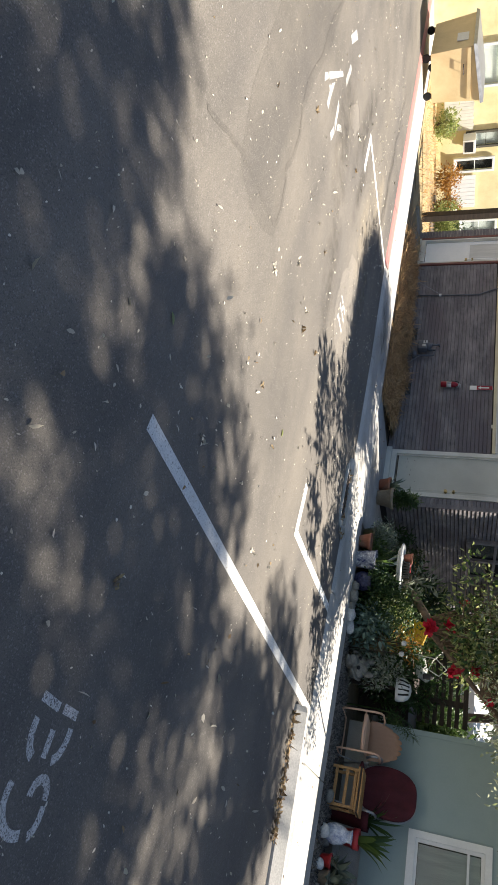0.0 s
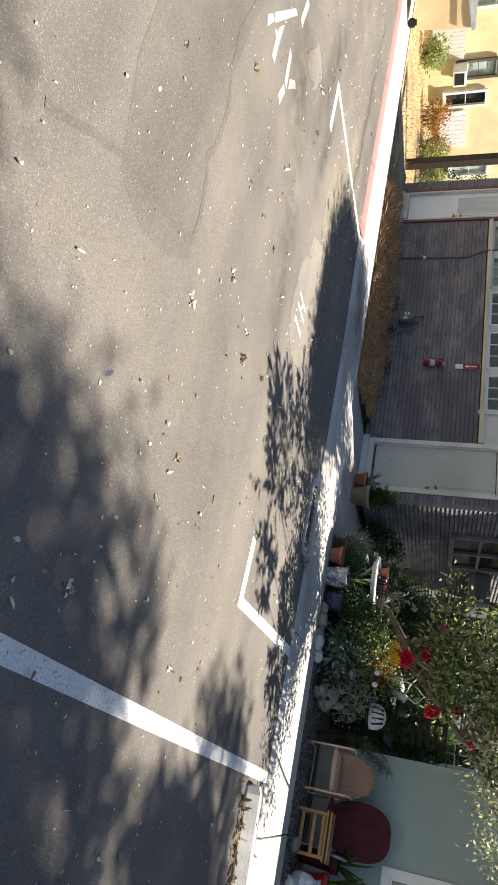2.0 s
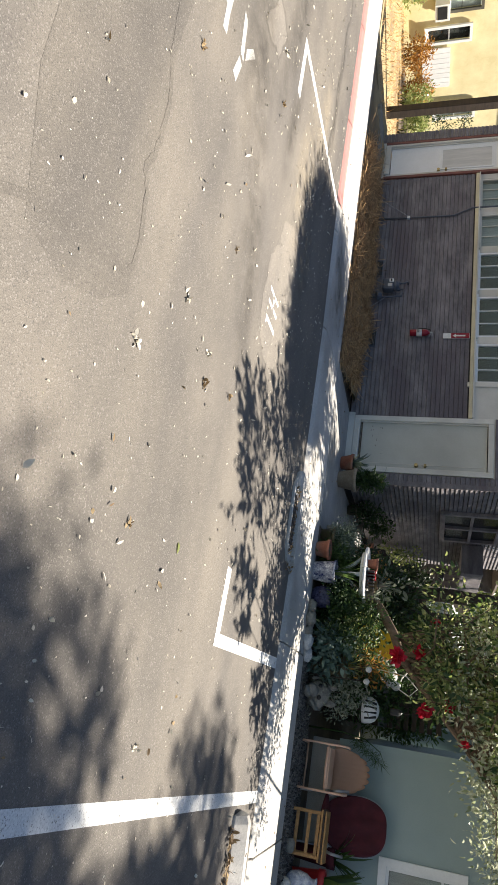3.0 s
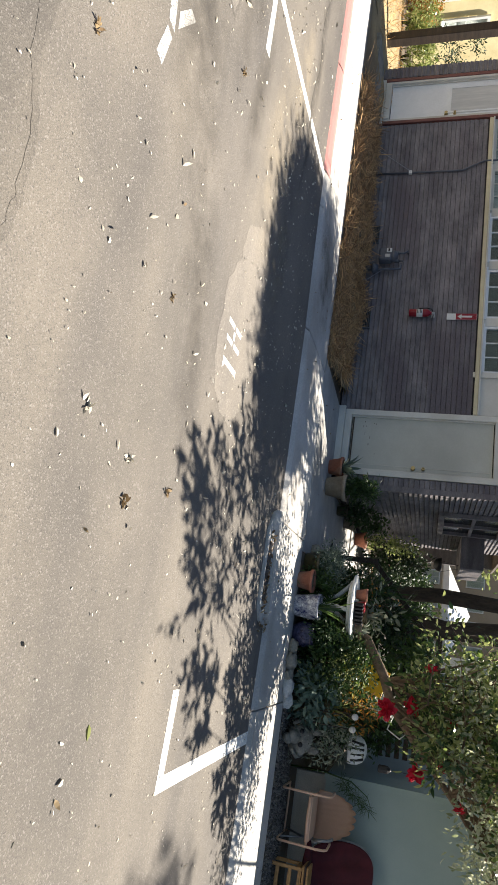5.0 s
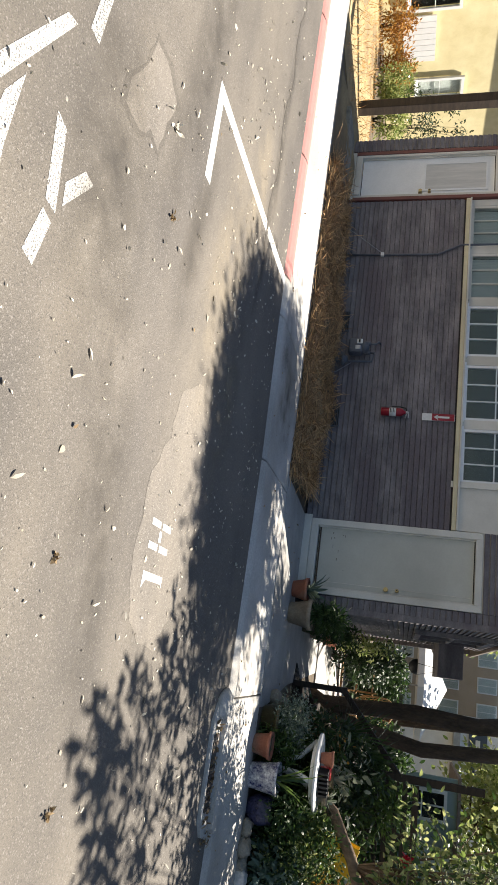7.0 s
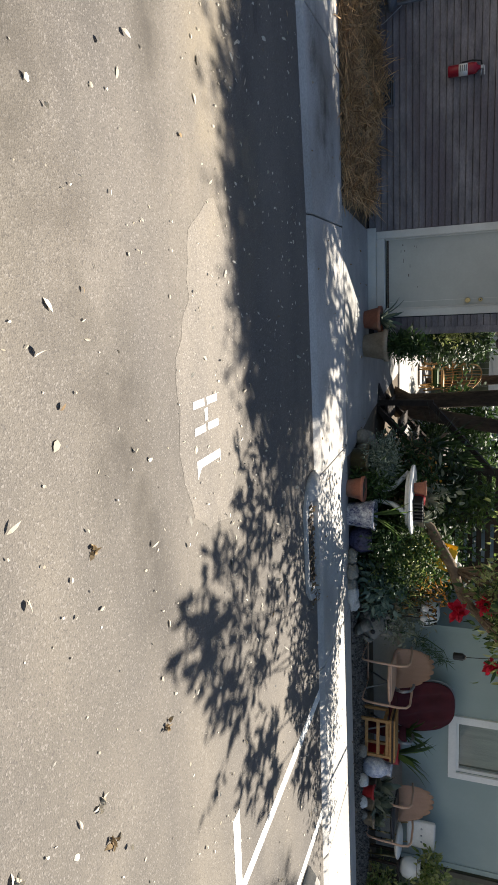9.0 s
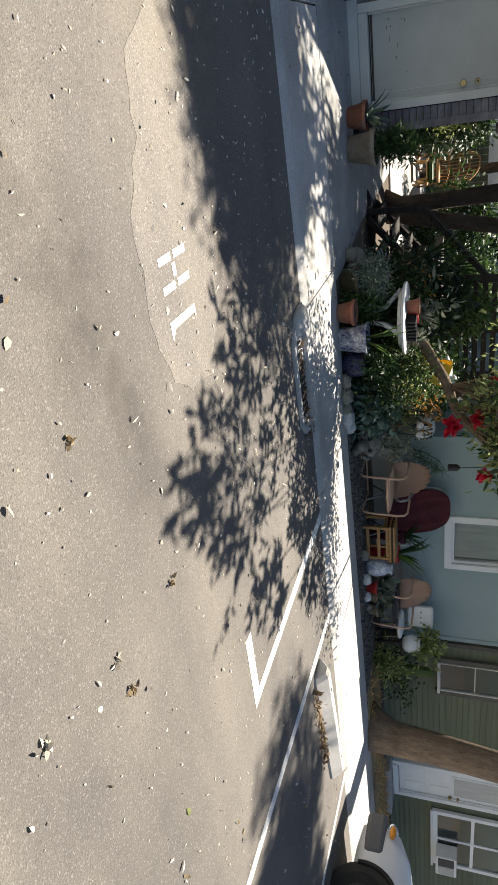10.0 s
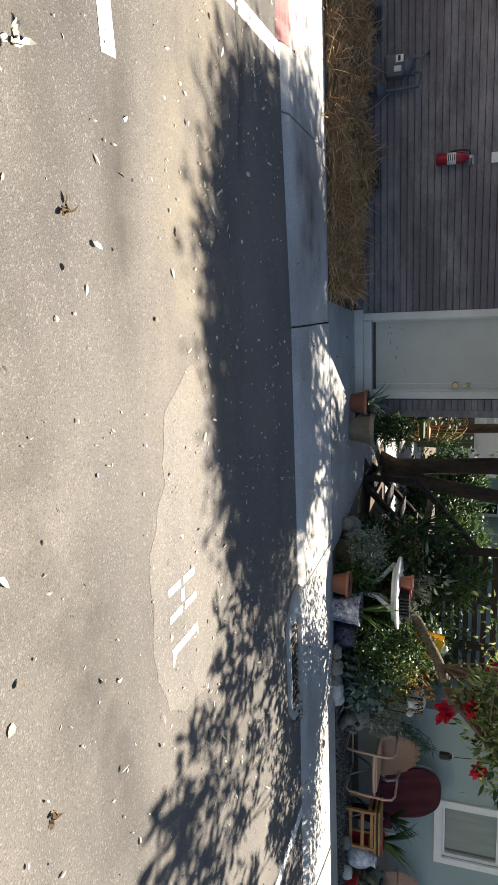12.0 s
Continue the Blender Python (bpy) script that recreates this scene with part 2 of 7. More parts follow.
TERRACOTTA = surface("terracotta", (0.31, 0.115, 0.07), (0.41, 0.165, 0.10), 8, 0.8, 0.2, 60, c3=(0.36, 0.2, 0.14), stain=5)
STONE_POT = surface("weathered_stone_pot", (0.26, 0.21, 0.155), (0.37, 0.31, 0.235), 10, 0.9, 0.5, 60)
BLUE_WHITE = surface("blue_and_white_ceramic", (0.01, 0.015, 0.12), (0.8, 0.8, 0.78), 15, 0.25, 0.02, 60, vary=0.02)
BLUE_FAINT = surface("white_glaze_with_blue", (0.24, 0.29, 0.45), (0.95, 0.95, 0.95), 14, 0.25, 0.02, 60, vary=0.02)
MOSAIC = surface("dark_blue_mosaic", (0.003, 0.003, 0.02), (0.07, 0.07, 0.14), 40, 0.3, 0.2, 70)
BLUE_POT = surface("dark_blue_glaze", (0.01, 0.015, 0.06), (0.02, 0.03, 0.1), 6, 0.25, 0.03)
GREEN_GLAZE = surface("brown_green_glaze", (0.07, 0.06, 0.03), (0.13, 0.11, 0.06), 6, 0.35, 0.05)
RED_POT = surface("red_glaze", (0.42, 0.03, 0.035), (0.52, 0.05, 0.05), 6, 0.35, 0.03, grain=0.035)
PLASTIC_WHITE = surface("white_plastic", (0.68, 0.68, 0.66), (0.76, 0.76, 0.74), 5, 0.4, 0.03, 40, vary=0.02, grain=0.035)
PEACH = surface("peach_enamel", (0.68, 0.44, 0.31), (0.75, 0.5, 0.36), 3, 0.45, 0.05, 60, c3=(0.62, 0.4, 0.28), vary=0.03, grain=0.035)
MAROON = surface("maroon_fabric", (0.06, 0.010, 0.016), (0.10, 0.018, 0.026), 5, 0.9, 0.4, 160)
CHAIR_WOOD = surface("honey_wood", (0.30, 0.16, 0.055), (0.44, 0.25, 0.1), 5, 0.5, 0.15, 40, stretch=(5, 1, 5))
RATTAN = surface("rattan", (0.42, 0.23, 0.08), (0.58, 0.35, 0.14), 14, 0.5, 0.2)
ROCK = surface("pale_garden_rock", (0.18, 0.165, 0.13), (0.36, 0.33, 0.27), 9, 0.9, 0.6, 50)
WHITE_ROCK = surface("white_rock", (0.55, 0.54, 0.51), (0.7, 0.69, 0.66), 9, 0.9, 0.5, 50)
GREY_STONE = surface("grey_cast_stone", (0.16, 0.155, 0.135), (0.30, 0.29, 0.255), 12, 0.85, 0.4, 60)
METER_GREY = surface("dark_meter_paint", (0.07, 0.078, 0.095), (0.12, 0.13, 0.155), 8, 0.5, 0.1, 60)
RED_METAL = surface("red_enamel", (0.23, 0.008, 0.02), (0.30, 0.013, 0.027), 4, 0.3, 0.02, 40, grain=0.035)
BLACK_PLASTIC = surface("black_plastic", (0.012, 0.012, 0.013), (0.022, 0.022, 0.023), 6, 0.5, 0.05, grain=0.035)
RUBBER = surface("tyre_rubber", (0.016, 0.016, 0.016), (0.03, 0.029, 0.028), 12, 0.85, 0.2)
METAL_GREY = surface("galvanised_metal", (0.30, 0.31, 0.33), (0.42, 0.43, 0.45), 9, 0.45, 0.05, 60, metal=0.7, grain=0.035)
BRASS = surface("brass", (0.33, 0.26, 0.13), (0.42, 0.34, 0.18), 9, 0.3, 0.02, 60, metal=1.0)
GRATE_IRON = surface("rusted_iron", (0.05, 0.04, 0.035), (0.12, 0.085, 0.065), 20, 0.7, 0.3, metal=0.4)
CAR_PAINT = surface("white_car_paint", (0.74, 0.75, 0.76), (0.78, 0.79, 0.8), 2, 0.15, 0.0, 40, vary=0.0, grain=0.0)
AMBER = surface("amber_lens", (0.7, 0.25, 0.02), (0.8, 0.32, 0.03), 8, 0.2, 0.02)
YELLOW_PLASTIC = surface("yellow_plastic", (0.68, 0.42, 0.02), (0.75, 0.48, 0.03), 5, 0.45, 0.03, grain=0.035)
TAN_STEEL = surface("tan_painted_steel", (0.58, 0.44, 0.24), (0.68, 0.53, 0.30), 3, 0.5, 0.08, 40, c3=(0.5, 0.38, 0.22), grain=0.035)
VINYL_BLACK = surface("black_vinyl", (0.02, 0.02, 0.022), (0.035, 0.034, 0.036), 6, 0.4, 0.1)
# Wall core colour that paints the shadow lines between lapped boards.
GAP_SHADE = surface("gap_shade_colour", (0.03, 0.028, 0.03), (0.045, 0.042, 0.045), 4, 0.9, 0)
RIM_DARK = surface("dark_steel_rim", (0.025, 0.026, 0.028), (0.045, 0.046, 0.048), 8, 0.5, 0.05, metal=0.3)
BUMPER_GREY = surface("grey_bumper_plastic", (0.11, 0.112, 0.118), (0.14, 0.142, 0.15), 4, 0.55, 0.05, grain=0.03)
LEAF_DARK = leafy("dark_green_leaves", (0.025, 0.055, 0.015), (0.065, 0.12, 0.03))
# Darker copy of the dark green leaves, deep shade put into the colour.
LEAF_SHADED = leafy("deep_shade_leaves", (0.012, 0.03, 0.01), (0.04, 0.075, 0.022), 0.5, 0.2)
LEAF_MID = leafy("green_leaves", (0.05, 0.10, 0.025), (0.13, 0.20, 0.05))
LEAF_BRIGHT = leafy("yellow_green_leaves", (0.13, 0.20, 0.04), (0.46, 0.48, 0.2), 0.28, 0.5)
# Paler leaf copy: the brightness of direct sun is put into the colour.
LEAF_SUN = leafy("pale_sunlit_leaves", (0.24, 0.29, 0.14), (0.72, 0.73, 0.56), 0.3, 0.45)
LEAF_BLUE = leafy("blue_green_leaves", (0.07, 0.13, 0.10), (0.17, 0.24, 0.19), 0.7, 0.2)
LEAF_GREY = leafy("grey_green_leaves", (0.14, 0.17, 0.12), (0.30, 0.33, 0.25), 0.7, 0.2)
LEAF_HERB = leafy("silvery_herb_leaves", (0.09, 0.13, 0.085), (0.28, 0.33, 0.26), 0.7, 0.2)
LEAF_DEAD = leafy("dry_brown_leaves", (0.14, 0.085, 0.04), (0.42, 0.31, 0.17), 0.8, 0.15)
LEAF_PALE = leafy("pale_fallen_leaves", (0.42, 0.37, 0.28), (0.72, 0.68, 0.58), 0.8, 0.1)
LEAF_ORANGE = leafy("orange_brown_leaves", (0.22, 0.09, 0.02), (0.50, 0.26, 0.04), 0.7, 0.3)
PETAL_RED = leafy("red_petals", (0.5, 0.008, 0.03), (0.75, 0.03, 0.07), 0.5, 0.3)

# ---- building blocks ----


def part(name, bm, material, parent, label=""):
    """Links a bmesh, or a ready mesh, as one mesh object under a thing or a part."""
    if isinstance(bm, bmesh.types.BMesh):
        me = bpy.data.meshes.new(name)
        bm.normal_update()
        bm.to_mesh(me)
        bm.free()
    else:
        me = bm
    if material and not me.materials:
        me.materials.append(material)
    ob = new(name, me)
    ob.parent = parent
    if label:
        ob["label"] = label
    return ob


def thing(name, loc, label, category, rz=0.0, group="", kind="", scale=1.0):
    ob = new(name)
    ob.location, ob.rotation_euler, ob.scale = loc, (0, 0, radians(rz)), (scale, scale, scale)
    ob.empty_display_size = 0.1
    return tagged(ob, label, category, group, kind)


def box(x0, x1, y0, y1, z0, z1, bevel=0.0, bm=None):
    own = bmesh.new()
    bmesh.ops.create_cube(own, size=1.0)
    for v in own.verts:
        v.co = Vector(((x0 + x1) / 2 + v.co.x * (x1 - x0), (y0 + y1) / 2 + v.co.y * (y1 - y0), (z0 + z1) / 2 + v.co.z * (z1 - z0)))
    if bevel:
        bmesh.ops.bevel(own, geom=own.edges[:], offset=bevel, segments=2, profile=0.5, affect="EDGES")
    if bm is None:
        return own
    return join(bm, own)


def join(bm, other):
    me = bpy.data.meshes.new("tmp")
    other.to_mesh(me)
    other.free()
    bm.from_mesh(me)
    bpy.data.meshes.remove(me)
    return bm


def tube(points, radii, seg=8, bm=None, smooth=True, flat=1.0):
    """A tapered round rod swept along points."""
    bm = bm or bmesh.new()
    pts = [Vector(p) for p in points]
    if not hasattr(radii, "__len__"):
        radii = [radii] * len(pts)
    rings, side = [], None
    for i, p in enumerate(pts):
        d = (pts[min(i + 1, len(pts) - 1)] - pts[max(i - 1, 0)]).normalized()
        if side is None:
            side = d.orthogonal().normalized()
        side = (side - d * side.dot(d)).normalized()
        other = d.cross(side)
        rings.append([bm.verts.new(p + (side * math.cos(a) + other * math.sin(a) * flat) * radii[i]) for a in (2 * math.pi * k / seg for k in range(seg))])
    for a, b in zip(rings, rings[1:]):
        for k in range(seg):
            f = bm.faces.new((a[k], a[(k + 1) % seg], b[(k + 1) % seg], b[k]))
            f.smooth = smooth
    bm.faces.new(rings[0][::-1])
    bm.faces.new(rings[-1])
    return bm


def lathe(profile, seg=20, bm=None, smooth=True, centre=(0, 0)):
    """Turns (radius, height) pairs round the z axis."""
    bm = bm or bmesh.new()
    rings = []
    for r, z in profile:
        rings.append([bm.verts.new((centre[0] + r * math.cos(a), centre[1] + r * math.sin(a), z)) for a in (2 * math.pi * k / seg for k in range(seg))])
    for a, b in zip(rings, rings[1:]):
        for k in range(seg):
            f = bm.faces.new((a[k], a[(k + 1) % seg], b[(k + 1) % seg], b[k]))
            f.smooth = smooth
    bm.faces.new(rings[0][::-1])
    bm.faces.new(rings[-1])
    return bm


def lump(radii, seed, rough=0.18, sub=2, centre=(0, 0, 0), bm=None, freq=1.6):
    """An uneven rounded lump."""
    own = bmesh.new()
    bmesh.ops.create_icosphere(own, subdivisions=sub, radius=1.0)
    for v in own.verts:
        k = 1 + rough * noise.noise(v.co * freq + Vector((seed * 7.3, seed * 1.7, 0)))
        v.co = Vector((v.co.x * radii[0] * k + centre[0], v.co.y * radii[1] * k + centre[1], v.co.z * radii[2] * k + centre[2]))
    for f in own.faces:
        f.smooth = True
    return own if bm is None else join(bm, own)


def slab(outline, z0, z1, bm=None):
    """A flat plate with the given outline of (x, y)."""
    bm = bm or bmesh.new()
    low = [bm.verts.new((x, y, z0)) for x, y in outline]
    top = [bm.verts.new((x, y, z1)) for x, y in outline]
    bm.faces.new(low[::-1])
    bm.faces.new(top)
    n = len(outline)
    for i in range(n):
        bm.faces.new((low[i], low[(i + 1) % n], top[(i + 1) % n], top[i]))
    bmesh.ops.recalc_face_normals(bm, faces=bm.faces[:])
    return bm


def blades_mesh(name, base, way, up, length, width, bend=0.25):
    """Many pointed leaves in one mesh: arrays of base points, directions and flat-side normals."""
    n = len(base)
    way = way / np.linalg.norm(way, axis=1, keepdims=True)
    side = np.cross(way, up)
    side /= np.linalg.norm(side, axis=1, keepdims=True) + 1e-9
    nrm = np.cross(side, way)
    L, W = np.broadcast_to(length, n)[:, None], np.broadcast_to(width, n)[:, None]
    low = base + way * L * 0.3 - nrm * L * bend * 0.09
    high = base + way * L * 0.66 - nrm * L * bend * 0.44
    tip = base + way * L - nrm * L * bend
    cup = nrm * W * 0.12
    v = np.stack([base, low - side * W * 0.46 + cup, low + side * W * 0.46 + cup, high - side * W * 0.4 + cup, high + side * W * 0.4 + cup, tip], 1).reshape(-1, 3)
    i = (np.arange(n) * 6)[:, None]
    faces = np.concatenate([i + [0, 1, 2], i + [1, 3, 4], i + [1, 4, 2], i + [3, 5, 4]], 1).reshape(-1, 3)
    me = bpy.data.meshes.new(name)
    me.from_pydata(v.tolist(), [], faces.tolist())
    return me


def scatter_way(rng, n, lift=0.3):
    d = rng.normal(size=(n, 3))
    d[:, 2] += lift
    return d


def foliage_mesh(name, clumps, rng, per, spread, length, width, lift=0.2, bend=0.3):
    """Leaves in clumps round the given points."""
    c = np.repeat(np.array(clumps, float), per, 0)
    off = rng.normal(size=c.shape) * spread
    way = off / (np.abs(spread).max() + 1e-6) + scatter_way(rng, len(c), lift) * 0.8
    return blades_mesh(name, c + off, way, scatter_way(rng, len(c), 1.2), length * rng.uniform(0.6, 1.3, len(c)), width * rng.uniform(0.7, 1.25, len(c)), bend)

# ---- ground ----
ground = tagged(part("ground", slab([(-600, -600), (600, -600), (600, 600), (-600, 600)], -0.4, -0.06), SOIL, None), "brown soil ground reaching to the horizon", "ground", kind="structure")
road = tagged(part("road", slab([(-160, -70), (90, -70), (90, 7.85), (-160, 7.85)], -0.05, 0.0), ASPHALT, None), "worn grey asphalt parking lot with pale speckles", "asphalt", kind="structure")
garden_ground = tagged(part("garden_ground", slab([(-60, 8.98), (60, 8.98), (60, 60), (-60, 60)], -0.05, 0.03), SOIL, None), "brown garden soil between the pavement and the houses", "soil", kind="structure")
dry_lawn = tagged(part("dry_lawn", slab([(-40, 9.005), (-13.6, 9.005), (-13.5, 10.2), (-14.2, 12.8), (-40, 12.8)], 0.0, 0.05), DRY_GRASS_GROUND, None), "sunlit dry yellow grass strip by the pavement", "dry grass", kind="structure")
dry_verge = tagged(part("dry_verge", slab([(1.5, 9.005), (12, 9.005), (12, 10.05), (1.3, 10.05)], 0.0, 0.05), DRY_GRASS_GROUND, None), "dry yellow grass verge before the green house", "dry grass", kind="structure")

pavement = tagged(new("pavement"), "pale concrete pavement with a low kerb", "pavement", kind="structure")
cuts = [-60, -45, -34, -26, -20, -17, -14.6, -12.5, -10.4, -8.42, -6.9, -4.72, -2.9, -0.9, 1.1, 3.1, 5.1, 7.1, 10, 16, 26, 40]
KERB = ((-60, 7.6), (-10, 7.6), (-8.4, 7.63), (-6.9, 7.74), (-4.7, 7.74), (-2.9, 7.66), (-0.9, 7.59), (1.1, 7.5), (3.1, 7.44), (40, 7.4))


def kerb_y(x):
    for (a, ya), (b, yb) in zip(KERB, KERB[1:]):
        if a <= x <= b:
            return ya + (yb - ya) * (x - a) / (b - a)
    return 7.6


for a, b in zip(cuts, cuts[1:]):
    p, q = a + 0.006, b - 0.006
    bm = slab([(p, kerb_y(p)), (q, kerb_y(q)), (q, 9.0), (p, 9.0)], -0.05, 0.036 + random.uniform(-0.002, 0.002))
    for v in bm.verts:  # rolled front edge
        if v.co.y < 8.5:
            v.co.y += 0.08 if v.co.z > 0 else -0.12
    bmesh.ops.bevel(bm, geom=bm.edges[:], offset=0.01, segments=2, profile=0.5, affect="EDGES")
    part("paving_slab", bm, CONCRETE, pavement)
entry_pad = tagged(part("entry_pad", slab([(-7.1, 9.005), (-6.98, 10.44), (-5.72, 10.44), (-5.72, 13.35), (-4.95, 13.35), (-4.8, 10.6), (-4.6, 9.3), (-4.6, 9.005)], 0.0, 0.04), CONCRETE_GREY, None), "grey concrete pad leading to the door", "concrete", kind="structure")
for a, b in zip(cuts[3:9], cuts[4:9] + [-8.85]):
    if a < b:
        re_bm = bmesh.new()
        rows_at = [[re_bm.verts.new((x, y, z)) for x in (a + 0.01, b - 0.01)] for y, z in ((7.545, -0.004), (7.6, 0.02), (7.682, 0.0405), (7.76, 0.0415))]
        for p, q in zip(rows_at, rows_at[1:]):
            re_bm.faces.new((p[0], p[1], q[1], q[0]))
        part("red_edge", re_bm, RED_PAINT, pavement, "faded red paint along the kerb edge")
patio = tagged(part("patio", slab([(-5.72, 13.4), (-2.6, 13.2), (-2.2, 22), (-5.7, 22)], 0.0, 0.06), CONCRETE_GREY, None), "sunlit grey patio slab behind the garden", "patio", kind="structure")

# ---- road markings and patches ----


def plate(outline, z):
    """A thin coat of paint or tar on the road."""
    bm = bmesh.new()
    bm.faces.new([bm.verts.new((x, y, z)) for x, y in outline])
    bm.normal_update()
    if bm.faces[:][0].normal.z < 0:
        bmesh.ops.reverse_faces(bm, faces=bm.faces[:])
    return bm


def marking(name, outline, material, label, category="road marking", z=0.002, kind="structure"):
    return tagged(part(name, plate(outline, z), material, None), label, category, kind=kind)


def stripe(a, b, w):
    a, b = Vector(a), Vector(b)
    s = Vector((b.y - a.y, a.x - b.x)).normalized() * w / 2
    return [tuple(a - s), tuple(b - s), tuple(b + s), tuple(a + s)]


marking("stall_line", stripe((-1.69, 2.38), (-1.42, 7.71), 0.105), PAINT, "worn white parking stall line across asphalt")
marking("stall_line", stripe((1.05, 2.33), (1.2, 7.71), 0.1), PAINT, "worn white parking stall line beside a car")
marking("corner_line", [(-3.2, 5.5), (-2.59, 5.47), (-2.62, 7.71), (-2.73, 7.71), (-2.69, 5.58), (-3.2, 5.61)], PAINT, "white painted corner mark on asphalt")
marking("corner_line", [(-7.99, 5.13), (-8.75, 5.1), (-8.86, 7.71), (-8.75, 7.71), (-8.65, 5.2), (-8.0, 5.24)], PAINT, "white painted corner mark on asphalt")
digit_bars = [[(-5.47, 5.36), (-5.47, 5.67), (-5.425, 5.67), (-5.425, 5.36)], [(-5.775, 5.36), (-5.775, 5.5), (-5.735, 5.5), (-5.735, 5.36)], [(-5.775, 5.53), (-5.775, 5.67), (-5.735, 5.67), (-5.735, 5.53)],
              [(-5.64, 5.36), (-5.64, 5.5), (-5.6, 5.5), (-5.6, 5.36)], [(-5.64, 5.53), (-5.64, 5.67), (-5.6, 5.67), (-5.6, 5.53)], [(-5.72, 5.495), (-5.72, 5.535), (-5.655, 5.535), (-5.655, 5.495)]]
stall_mark = tagged(new("stall_mark"), "white stencilled bars on a pale patch", "road marking", kind="structure")
for o in digit_bars:
    part("paint_bar", plate(o, 0.003), PAINT, stall_mark)
part("paint_flag", plate([(-5.425, 5.36), (-5.425, 5.41), (-5.375, 5.36)], 0.003), PAINT, stall_mark)
arrow = tagged(new("arrow_mark"), "broken white painted arrow on asphalt", "road marking", kind="structure")
for o in ([(-7.01, 3.65), (-6.99, 3.73), (-6.64, 3.8), (-6.65, 3.72)], [(-6.61, 3.72), (-6.59, 3.79), (-6.37, 3.75), (-6.39, 3.67)], [(-6.8, 3.81), (-6.95, 3.92), (-6.94, 4.0), (-6.7, 3.83)],
          [(-6.96, 3.44), (-6.65, 3.44), (-6.47, 3.46), (-6.45, 3.38), (-6.69, 3.36), (-6.81, 3.37)], [(-6.66, 3.31), (-6.72, 3.33), (-6.72, 3.36), (-6.65, 3.36)], [(-6.56, 3.13), (-6.7, 3.2), (-6.7, 3.26), (-6.49, 3.18)], [(-6.75, 3.22), (-7.4, 3.55), (-7.42, 3.62), (-6.71, 3.28)],
          [(-7.5, 3.7), (-7.9, 3.72), (-7.9, 3.8), (-7.5, 3.78)], [(-8.1, 3.5), (-8.5, 3.62), (-8.5, 3.74), (-8.1, 3.6)]):
    part("paint_bar", plate(o, 0.002), PAINT_OLD, arrow)


def ribbon(points, w, z):
    bm = bmesh.new()
    pts = [Vector((x, y, 0)) for x, y in points]
    rows = []
    for i, p in enumerate(pts):
        d = (pts[min(i + 1, len(pts) - 1)] - pts[max(i - 1, 0)]).normalized()
        s = Vector((-d.y, d.x, 0)) * w / 2
        rows.append((bm.verts.new(p - s + Vector((0, 0, z))), bm.verts.new(p + s + Vector((0, 0, z)))))
    for a, b in zip(rows, rows[1:]):
        bm.faces.new((a[0], b[0], b[1], a[1]))
    bmesh.ops.recalc_face_normals(bm, faces=bm.faces[:])
    return bm


def arc(cx, cy, rx, ry, a0, a1, n=10):
    return [(cx + rx * math.cos(radians(a0 + (a1 - a0) * i / n)), cy + ry * math.sin(radians(a0 + (a1 - a0) * i / n))) for i in range(n + 1)]


stencil = tagged(new("stencil_mark"), "white stencilled strokes in deep tree shade", "road marking", kind="structure")
for o in ([(-0.31, 2.36), (-0.295, 2.51)], [(-0.3, 2.545), (-0.295, 2.67)], arc(-0.2, 2.45, 0.11, 0.075, 255, 350), [(-0.21, 2.52), (-0.1, 2.52)], arc(-0.22, 2.57, 0.12, 0.085, 100, 10),
          arc(0.05, 2.5, 0.13, 0.14, 250, 380, 14), arc(0.09, 2.58, 0.09, 0.07, 20, 110), arc(0.03, 2.58, 0.06, 0.06, 80, 280)):
    part("paint_bar", ribbon(o, 0.042, 0.002), PAINT_OLD, stencil)

def ragged(outline, step=0.08, wobble=0.022, seed=1):
    """The outline cut into short, uneven steps."""
    r, out = random.Random(seed), []
    for (xa, ya), (xb, yb) in zip(outline, outline[1:] + outline[:1]):
        n = max(1, int(math.hypot(xb - xa, yb - ya) / step))
        out += [(xa + (xb - xa) * k / n + r.uniform(-wobble, wobble), ya + (yb - ya) * k / n + r.uniform(-wobble, wobble)) for k in range(n)]
    return out


tongue = [(-5.47, 5.18), (-5.2, 5.3), (-5.08, 5.48), (-5.06, 5.73), (-5.25, 5.95), (-5.6, 6.04), (-6.0, 6.1), (-6.4, 6.05), (-6.8, 5.8), (-6.62, 5.44), (-6.28, 5.39), (-6.02, 5.22)]
marking("asphalt_patch", ragged(tongue, seed=2), PALE_PATCH, "paler asphalt repair patch", "asphalt patch", 0.0012)
diamond = [(-8.05, 4.23), (-8.07, 4.41), (-7.98, 4.57), (-7.8, 4.51), (-7.57, 4.47), (-7.6, 4.36), (-7.5, 4.26), (-7.5, 4.08), (-7.64, 4.08), (-7.85, 4.19)]
marking("asphalt_patch", ragged([(-7.78 + (x + 7.78) * 1.16, 4.32 + (y - 4.32) * 1.2) for x, y in diamond], 0.06, 0.012, 3), SEAM, "dark rim round a repair patch", "asphalt patch", 0.0009)
marking("asphalt_patch", ragged(diamond, 0.05, 0.01, 4), PALE_PATCH, "paler diamond shaped asphalt patch", "asphalt patch", 0.0014)
